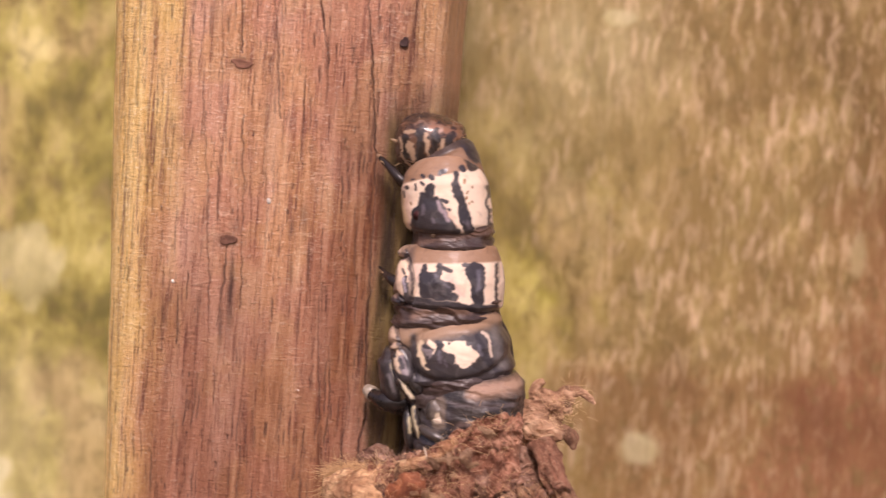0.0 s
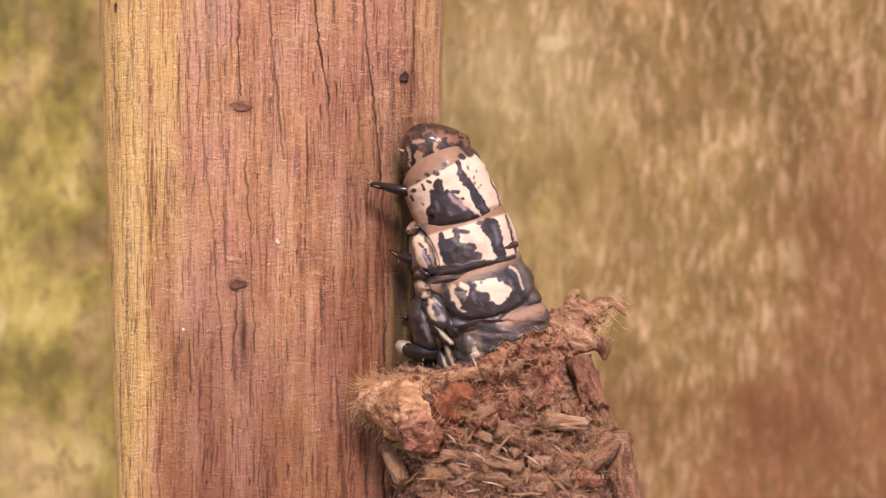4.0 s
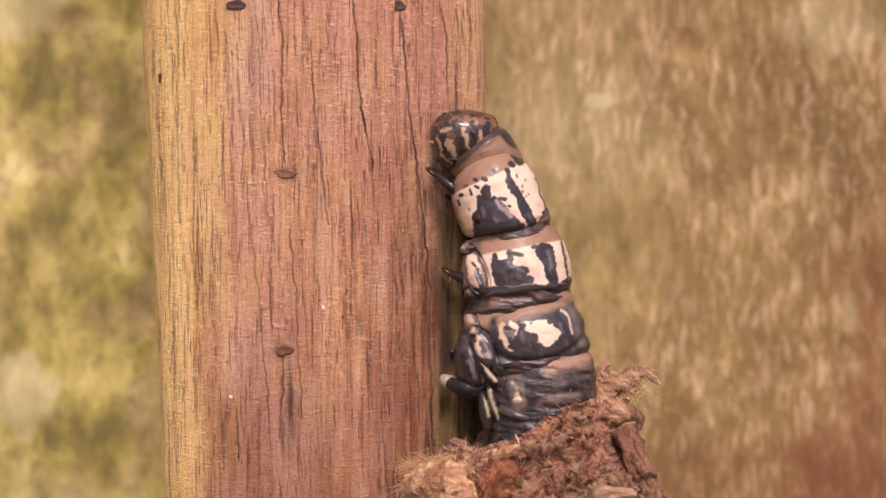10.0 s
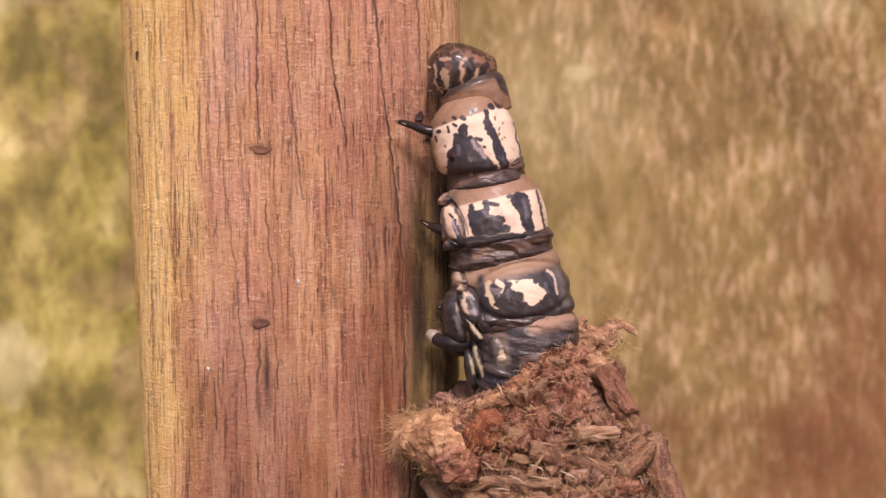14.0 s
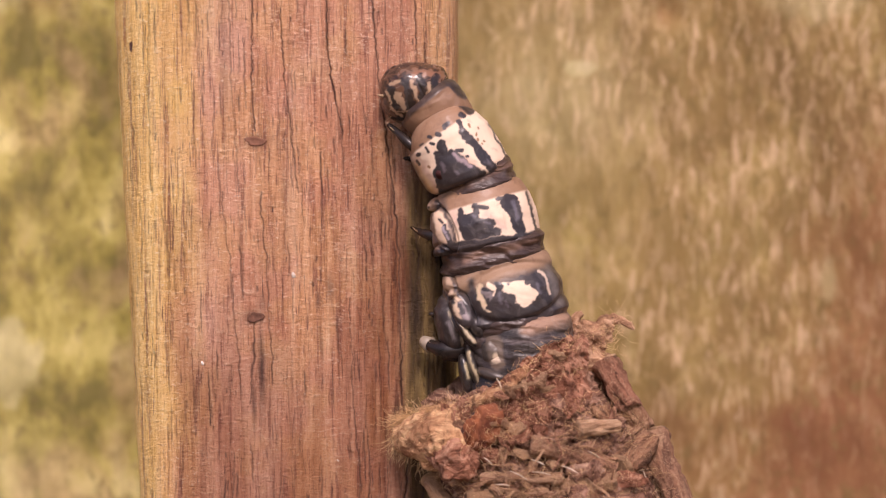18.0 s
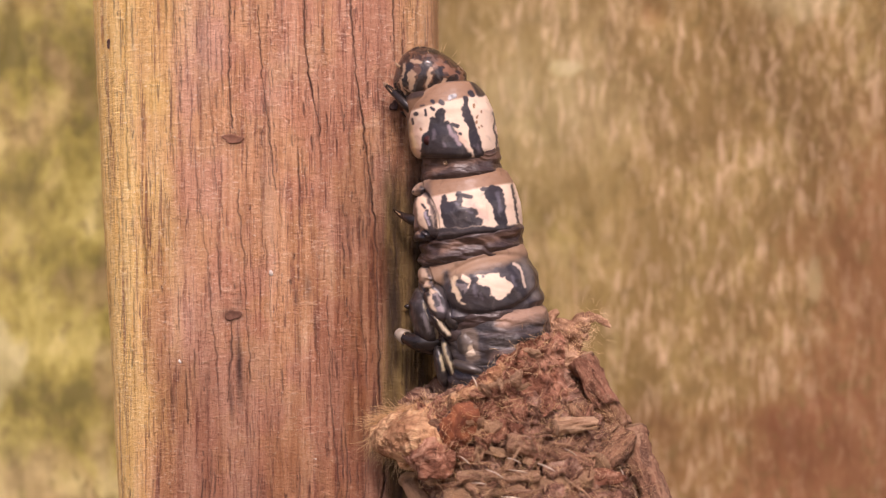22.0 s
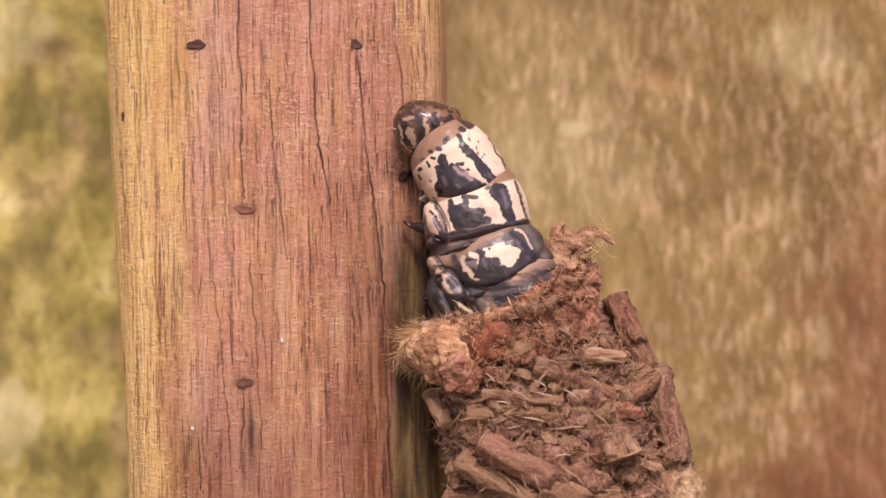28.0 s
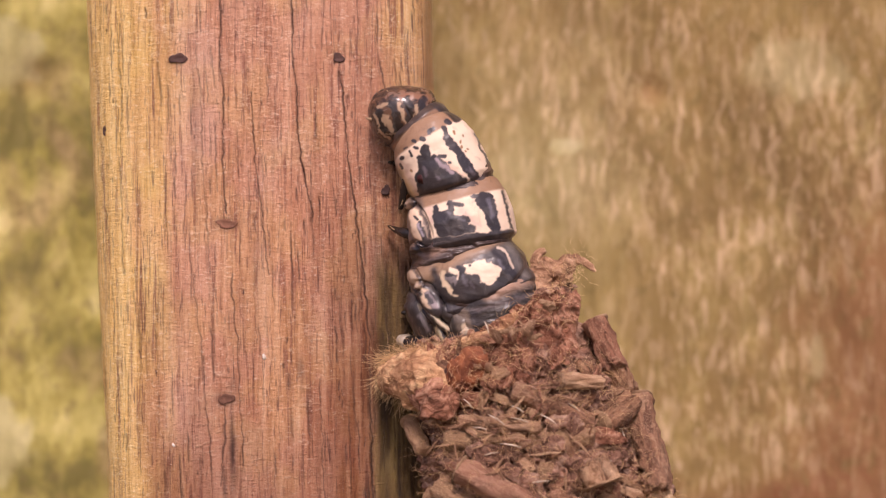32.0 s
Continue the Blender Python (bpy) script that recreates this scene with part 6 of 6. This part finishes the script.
    walk(abdomen, [
        (0, at(0.93, -4.89, -2.5)), (0.5, at(0.88, -4.93, -2.7)), (1, at(0.86, -5.04, -3.2)), (1.5, at(0.79, -5.03, -3.9)), (2, at(0.76, -5.04, -4.3)),
        (2.5, at(0.77, -5.07, -4.5)), (3, at(0.60, -4.98, -6.5)), (3.5, at(1.43, -5.08, -12.1)), (3.85, at(0.54, -4.35, -2.4)), (5.5, at(0.37, -4.23, -0.7)),
        (6, at(0.35, -4.30, -0.4)), (6.5, at(0.36, -4.72, 1.0)), (7, at(0.52, -4.73, 1.4)), (7.5, at(0.45, -4.73, 1.0)), (8, at(0.49, -4.67, 0.9)), (8.5, at(0.44, -4.70, 0.5)),
        (9, at(0.43, -4.70, -0.7)), (9.5, at(0.34, -4.74, -0.9)), (10, at(0.39, -4.74, -0.4)), (10.5, at(0.40, -4.78, -0.4)), (11, at(0.45, -4.76, 0.2)),
        (11.5, at(0.45, -4.75, -0.0)), (12, at(0.44, -4.78, -0.3)), (12.5, at(0.43, -4.77, 0.1)), (13, at(0.45, -4.78, 0.3)), (13.5, at(0.41, -4.84, 0.5)),
        (14, at(0.42, -4.82, 0.5)), (14.5, at(0.40, -4.77, 0.5)), (16.5, at(0.36, -4.77, 0.9)), (17, at(0.29, -4.76, 0.2)), (17.5, at(0.34, -4.74, 0.0)),
        (18, at(0.36, -4.78, 0.6)), (18.5, at(0.34, -4.74, 0.4)), (19, at(0.40, -4.74, 0.2)), (19.5, at(0.38, -4.75, 0.2)), (20, at(0.39, -4.74, 0.6)),
        (20.5, at(0.45, -4.75, 0.5)), (21, at(0.45, -4.73, 0.5)), (21.5, at(0.37, -4.72, 0.2)), (22, at(0.43, -4.77, -0.0)), (22.5, at(0.37, -4.70, -0.7)),
        (23, at(0.34, -4.73, 0.0)), (23.5, at(0.39, -4.71, 0.2)), (23.8, at(0.36, -4.64, -0.0)), (24, at(0.21, -3.86, -2.6)), (24.25, at(0.30, -3.65, -1.3)),
        (24.5, at(0.31, -3.63, -1.2)), (25, at(0.26, -3.65, -1.9)), (25.5, at(0.55, -3.86, -1.8)), (26, at(0.30, -3.55, -1.1)), (26.5, at(0.41, -3.61, -1.2)),
        (28.5, at(0.14, -3.79, 0.5)), (29, at(0.49, -3.55, -0.6)), (29.5, at(0.29, -3.65, -0.4)), (30, at(0.32, -3.63, -0.4)), (30.5, at(0.29, -3.78, 0.3)),
        (31, at(0.15, -3.82, 0.1)), (31.5, at(0.20, -3.71, 0.2)), (32, at(0.06, -3.69, -0.0)),
    ])
    walk(neck_fold, [
        (0, at(1.62, 9.52, -1.0)), (0.5, at(1.77, 9.63, -3.5)), (1, at(1.85, 9.71, -4.1)), (1.5, at(1.81, 9.81, -5.8)), (2, at(1.88, 9.79, -6.7)), (2.5, at(1.87, 9.78, -7.1)),
        (3, at(2.04, 9.61, -9.7)), (3.5, at(1.96, 7.29, -13.7)), (3.85, at(1.26, 6.78, 5.1)), (5.5, at(1.15, 6.68, 8.5)), (6, at(0.90, 6.58, 11.0)), (6.5, at(1.87, 6.98, 7.1)),
        (7, at(1.93, 6.95, 4.2)), (7.5, at(1.95, 7.17, 1.6)), (8, at(1.70, 7.60, 3.7)), (8.5, at(1.23, 8.24, 5.0)), (9, at(1.21, 8.49, 6.5)), (9.5, at(1.13, 8.59, 6.6)),
        (10, at(0.91, 8.75, 6.6)), (10.5, at(0.87, 8.90, 4.7)), (11, at(0.51, 9.52, 2.9)), (11.5, at(0.32, 9.83, 2.4)), (12, at(0.31, 9.90, 0.7)), (12.5, at(0.36, 10.00, -0.5)),
        (13, at(0.23, 9.89, 0.8)), (13.5, at(-0.32, 9.93, 5.6)), (14, at(-0.40, 10.05, 6.5)), (14.5, at(-0.39, 10.05, 7.1)), (16.5, at(-0.17, 9.50, 13.1)),
        (17, at(-0.09, 9.59, 13.5)), (17.5, at(-0.13, 9.66, 14.0)), (18, at(-0.10, 9.70, 13.3)), (18.5, at(-0.01, 9.87, 10.5)), (19, at(0.34, 10.23, 6.1)),
        (19.5, at(0.18, 10.27, 6.0)), (20, at(0.00, 10.31, 6.0)), (20.5, at(0.10, 10.28, 4.6)), (21, at(0.47, 10.33, 2.2)), (21.5, at(0.69, 10.36, 0.2)),
        (22, at(0.64, 10.40, 0.1)), (22.5, at(0.69, 10.43, -0.9)), (23, at(0.69, 10.42, -1.2)), (23.5, at(0.88, 9.93, -1.2)), (23.8, at(0.97, 9.78, -2.2)),
        (24, at(1.78, 7.84, -14.6)), (24.25, at(0.87, 7.26, -2.7)), (24.5, at(0.77, 7.19, -1.4)), (25, at(0.95, 6.91, 1.8)), (25.5, at(1.32, 6.55, 2.7)),
        (26, at(1.16, 6.81, 5.1)), (26.5, at(1.10, 6.56, 8.3)), (28.5, at(2.43, 6.84, -0.3)), (29, at(2.48, 6.88, 0.1)), (29.5, at(2.41, 6.92, 0.6)), (30, at(2.45, 7.03, -0.2)),
        (30.5, at(2.68, 7.49, -0.2)), (31, at(2.70, 7.84, -0.0)), (31.5, at(2.56, 7.90, 0.0)), (32, at(2.38, 8.00, 0.1)),
    ])
    walk(waist_fold, [
        (0, at(1.47, 3.35, -3.2)), (0.5, at(1.51, 3.33, -3.4)), (1, at(1.57, 3.34, -3.4)), (1.5, at(1.55, 3.38, -3.6)), (2, at(1.58, 3.37, -3.7)), (2.5, at(1.57, 3.35, -3.7)),
        (3, at(1.53, 3.32, -5.1)), (3.5, at(1.35, 2.45, -6.1)), (3.85, at(1.40, 2.52, -0.4)), (5.5, at(1.41, 2.54, 0.6)), (6, at(1.34, 2.53, 0.8)), (6.5, at(1.59, 2.74, -1.8)),
        (7, at(1.57, 2.69, -2.7)), (7.5, at(1.52, 2.78, -3.7)), (8, at(1.54, 2.90, -2.2)), (8.5, at(1.49, 3.10, -0.4)), (9, at(1.51, 3.13, -0.4)), (9.5, at(1.48, 3.17, -0.4)),
        (10, at(1.43, 3.21, -0.0)), (10.5, at(1.43, 3.22, -0.1)), (11, at(1.29, 3.43, 0.1)), (11.5, at(1.21, 3.53, 0.1)), (12, at(1.16, 3.54, -0.3)),
        (12.5, at(1.15, 3.58, -0.5)), (13, at(1.16, 3.59, 0.2)), (13.5, at(1.02, 3.67, 1.5)), (14, at(1.02, 3.67, 2.0)), (14.5, at(1.05, 3.65, 2.2)), (16.5, at(1.08, 3.55, 1.8)),
        (17, at(1.08, 3.57, 1.5)), (17.5, at(1.10, 3.60, 2.0)), (18, at(1.10, 3.63, 1.8)), (18.5, at(1.12, 3.61, 1.5)), (19, at(1.22, 3.65, 0.8)), (19.5, at(1.21, 3.65, 1.1)),
        (20, at(1.18, 3.67, 1.1)), (20.5, at(1.17, 3.66, 0.5)), (21, at(1.25, 3.68, 0.2)), (21.5, at(1.30, 3.70, -0.6)), (22, at(1.32, 3.71, -0.5)), (22.5, at(1.29, 3.70, -1.0)),
        (23, at(1.30, 3.69, -1.0)), (23.5, at(1.33, 3.55, -1.2)), (23.8, at(1.33, 3.48, -1.5)), (24, at(1.23, 2.68, -6.0)), (24.25, at(1.12, 2.55, -2.6)),
        (24.5, at(1.10, 2.54, -2.2)), (25, at(1.24, 2.46, -1.5)), (25.5, at(1.41, 2.32, -1.5)), (26, at(1.38, 2.46, -1.0)), (26.5, at(1.49, 2.37, 0.6)),
        (28.5, at(1.58, 2.68, -4.9)), (29, at(1.60, 2.65, -4.7)), (29.5, at(1.59, 2.68, -4.8)), (30, at(1.58, 2.69, -5.4)), (30.5, at(1.66, 2.77, -5.6)),
        (31, at(1.71, 2.84, -5.4)), (31.5, at(1.71, 2.89, -4.7)), (32, at(1.75, 2.93, -4.0)),
    ])
    walk(rear_fold, [
        (0, at(1.89, -2.42, -1.3)), (0.5, at(1.88, -2.44, -1.4)), (1, at(1.87, -2.51, -1.5)), (1.5, at(1.86, -2.51, -1.9)), (2, at(1.84, -2.51, -2.1)),
        (2.5, at(1.85, -2.53, -2.2)), (3, at(1.80, -2.51, -3.3)), (3.5, at(2.34, -2.63, -6.0)), (3.85, at(1.69, -2.15, -1.2)), (5.5, at(1.57, -2.08, -0.4)),
        (6, at(1.56, -2.10, -0.3)), (6.5, at(1.53, -2.30, 0.5)), (7, at(1.60, -2.30, 0.6)), (7.5, at(1.58, -2.31, 0.5)), (8, at(1.60, -2.28, 0.4)), (8.5, at(1.59, -2.30, 0.3)),
        (9, at(1.60, -2.30, -0.3)), (9.5, at(1.57, -2.33, -0.5)), (10, at(1.58, -2.33, -0.2)), (10.5, at(1.58, -2.34, -0.2)), (11, at(1.59, -2.33, 0.2)),
        (11.5, at(1.61, -2.33, 0.0)), (12, at(1.60, -2.34, -0.1)), (12.5, at(1.59, -2.33, 0.1)), (13, at(1.59, -2.34, 0.1)), (13.5, at(1.57, -2.36, 0.3)),
        (14, at(1.57, -2.35, 0.2)), (14.5, at(1.56, -2.34, 0.3)), (16.5, at(1.53, -2.32, 0.5)), (17, at(1.52, -2.33, 0.0)), (17.5, at(1.55, -2.33, 0.0)),
        (18, at(1.54, -2.33, 0.3)), (18.5, at(1.54, -2.32, 0.2)), (19, at(1.58, -2.31, 0.1)), (19.5, at(1.56, -2.32, 0.0)), (20, at(1.56, -2.32, 0.3)),
        (20.5, at(1.59, -2.32, 0.3)), (21, at(1.59, -2.30, 0.3)), (21.5, at(1.56, -2.31, 0.1)), (22, at(1.58, -2.33, -0.0)), (22.5, at(1.57, -2.31, -0.3)),
        (23, at(1.54, -2.32, 0.0)), (23.5, at(1.56, -2.30, 0.0)), (23.8, at(1.55, -2.27, -0.1)), (24, at(1.52, -1.91, -1.3)), (24.25, at(1.55, -1.79, -0.7)),
        (24.5, at(1.55, -1.78, -0.6)), (25, at(1.54, -1.79, -0.9)), (25.5, at(1.68, -1.90, -0.9)), (26, at(1.54, -1.73, -0.6)), (26.5, at(1.60, -1.77, -0.6)),
        (28.5, at(1.44, -1.84, 0.2)), (29, at(1.62, -1.73, -0.2)), (29.5, at(1.52, -1.78, -0.2)), (30, at(1.54, -1.77, -0.2)), (30.5, at(1.51, -1.84, 0.2)),
        (31, at(1.44, -1.86, 0.0)), (31.5, at(1.47, -1.80, 0.1)), (32, at(1.41, -1.80, -0.0)),
    ])
    walk(front_leg, [
        (0, hip(4)), (1, hip(-1)), (2, hip(-6)), (3, hip(-5)), (3.5, hip(-3)), (5.5, hip(-60)), (8, hip(-60)), (8.5, hip(8)), (10, hip(12)), (11, hip(3)), (12, hip(-6)),
        (13, hip(-10)), (14, hip(-14)), (16.5, hip(-14)), (17, hip(-12)), (17.5, hip(-9)), (18, hip(26)), (18.5, hip(24)), (19, hip(18)), (20, hip(16)), (21, hip(9)),
        (22, hip(6)), (23.5, hip(6)), (24, hip(-1)), (24.5, hip(-55)), (25, hip(-95)), (32, hip(-95)),
    ])
    walk(larva_case, [
        (0, stand(17.57, -14.75, 0.3)), (0.5, stand(17.36, -14.87, 0.3)), (1, stand(17.27, -15.00, 0.3)), (1.5, stand(17.19, -15.16, 0.3)), (2, stand(16.68, -15.02, 0.3)),
        (2.5, stand(16.98, -14.93, 0.3)), (3, stand(17.79, -14.67, 0.3)), (3.5, stand(21.18, -10.80, 0.2)), (3.85, stand(18.30, -5.45, -5.8)), (5.5, stand(17.79, -4.50, -6.8)),
        (6, stand(18.18, -4.31, -6.7)), (6.5, stand(18.00, -4.19, -6.3)), (7, stand(18.00, -4.28, -6.6)), (7.5, stand(18.20, -4.42, -7.2)), (8, stand(18.03, -4.85, -6.3)),
        (8.5, stand(17.84, -6.23, -4.3)), (9, stand(17.72, -6.27, -3.5)), (9.5, stand(17.75, -6.28, -3.8)), (10, stand(17.85, -6.23, -3.6)), (10.5, stand(17.88, -6.26, -3.1)),
        (11, stand(17.82, -5.84, -2.3)), (11.5, stand(17.95, -5.32, -1.5)), (12, stand(17.96, -5.24, -1.0)), (12.5, stand(18.01, -5.23, -0.8)), (13, stand(18.11, -5.11, -0.2)),
        (13.5, stand(18.54, -4.57, 0.7)), (14, stand(18.93, -4.38, 1.2)), (14.5, stand(19.10, -4.30, 1.4)), (16.5, stand(19.15, -4.32, 2.0)), (17, stand(19.10, -4.45, 2.1)),
        (17.5, stand(19.09, -4.43, 2.1)), (18, stand(19.13, -4.39, 2.2)), (18.5, stand(19.09, -4.44, 2.3)), (19, stand(19.03, -4.34, 2.3)), (19.5, stand(19.10, -4.28, 2.3)),
        (20, stand(19.13, -4.28, 2.3)), (20.5, stand(19.06, -4.31, 2.5)), (21, stand(19.06, -4.28, 2.6)), (21.5, stand(19.03, -4.35, 2.7)), (22, stand(19.09, -4.44, 2.7)),
        (22.5, stand(19.12, -4.45, 2.6)), (23, stand(19.02, -4.39, 2.6)), (23.5, stand(18.99, -4.42, 2.4)), (23.8, stand(19.41, -4.12, 2.1)), (24, stand(25.01, -0.21, -2.0)),
        (24.25, stand(22.39, 6.27, -2.2)), (24.5, stand(22.09, 6.99, -2.2)), (25, stand(22.22, 7.56, -3.3)), (25.5, stand(21.82, 7.67, -3.7)), (26, stand(21.44, 7.66, -4.0)),
        (26.5, stand(21.23, 7.72, -4.3)), (28.5, stand(21.40, 7.64, -3.9)), (29, stand(21.40, 7.08, -4.0)), (29.5, stand(21.64, 7.08, -3.9)), (30, stand(21.64, 6.98, -3.7)),
        (30.5, stand(21.38, 7.05, -3.7)), (31, stand(21.23, 6.99, -3.6)), (31.5, stand(20.98, 6.80, -3.6)), (32, stand(20.97, 6.85, -3.8)),
    ])
    walk(flap, [
        (0, at(13.07, 5.17, 0.0)), (0.5, at(13.07, 5.17, 0.0)), (1, at(13.07, 5.17, 0.0)), (1.5, at(13.07, 5.17, 0.0)), (2, at(12.86, 5.21, 0.0)), (2.5, at(12.96, 5.25, 0.0)),
        (3, at(11.65, 4.47, 0.0)), (3.5, at(13.07, 5.17, 0.0)), (5.5, at(11.37, 7.04, 0.0)), (6, at(11.63, 6.73, 0.0)), (6.5, at(11.18, 6.56, 0.0)), (7, at(11.28, 6.56, 0.0)),
        (7.5, at(11.29, 6.72, 0.0)), (8, at(11.50, 6.64, 0.0)), (8.5, at(11.64, 5.51, 0.0)), (9, at(11.84, 5.70, 0.0)), (9.5, at(11.85, 5.69, 0.0)), (10, at(11.91, 5.73, 0.0)),
        (10.5, at(12.01, 5.50, 0.0)), (11, at(12.11, 5.30, 0.0)), (11.5, at(12.32, 5.23, 0.0)), (12, at(12.32, 5.07, 0.0)), (12.5, at(12.31, 4.86, 0.0)), (13, at(12.30, 4.71, 0.0)),
        (13.5, at(12.19, 4.76, 0.0)), (14, at(12.02, 4.68, 0.0)), (14.5, at(11.89, 4.61, 0.0)), (16.5, at(11.88, 4.50, 0.0)), (17, at(11.76, 4.56, 0.0)), (17.5, at(11.67, 4.59, 0.0)),
        (18, at(11.69, 4.49, 0.0)), (18.5, at(11.66, 4.48, 0.0)), (19, at(11.55, 4.54, 0.0)), (19.5, at(11.58, 4.60, 0.0)), (20, at(11.60, 4.57, 0.0)), (20.5, at(11.52, 4.53, 0.0)),
        (21, at(11.64, 4.51, 0.0)), (21.5, at(11.55, 4.47, 0.0)), (22, at(11.59, 4.45, 0.0)), (22.5, at(11.53, 4.59, 0.0)), (23, at(11.48, 4.61, 0.0)), (23.5, at(11.50, 4.63, 0.0)),
        (24, at(6.05, 7.90, 0.0)), (24.5, at(7.95, 6.39, 0.0)), (25, at(8.18, 6.36, 0.0)), (25.5, at(7.97, 6.61, 0.0)), (26, at(8.41, 6.44, 0.0)), (26.5, at(8.46, 6.54, 0.0)),
        (28.5, at(8.65, 6.34, 0.0)), (29, at(8.59, 6.06, 0.0)), (29.5, at(8.76, 6.21, 0.0)), (30, at(8.80, 6.18, 0.0)), (30.5, at(8.72, 6.19, 0.0)), (31, at(8.79, 6.26, 0.0)),
        (31.5, at(8.73, 6.13, 0.0)), (32, at(8.77, 6.18, 0.0)),
    ])


motions()
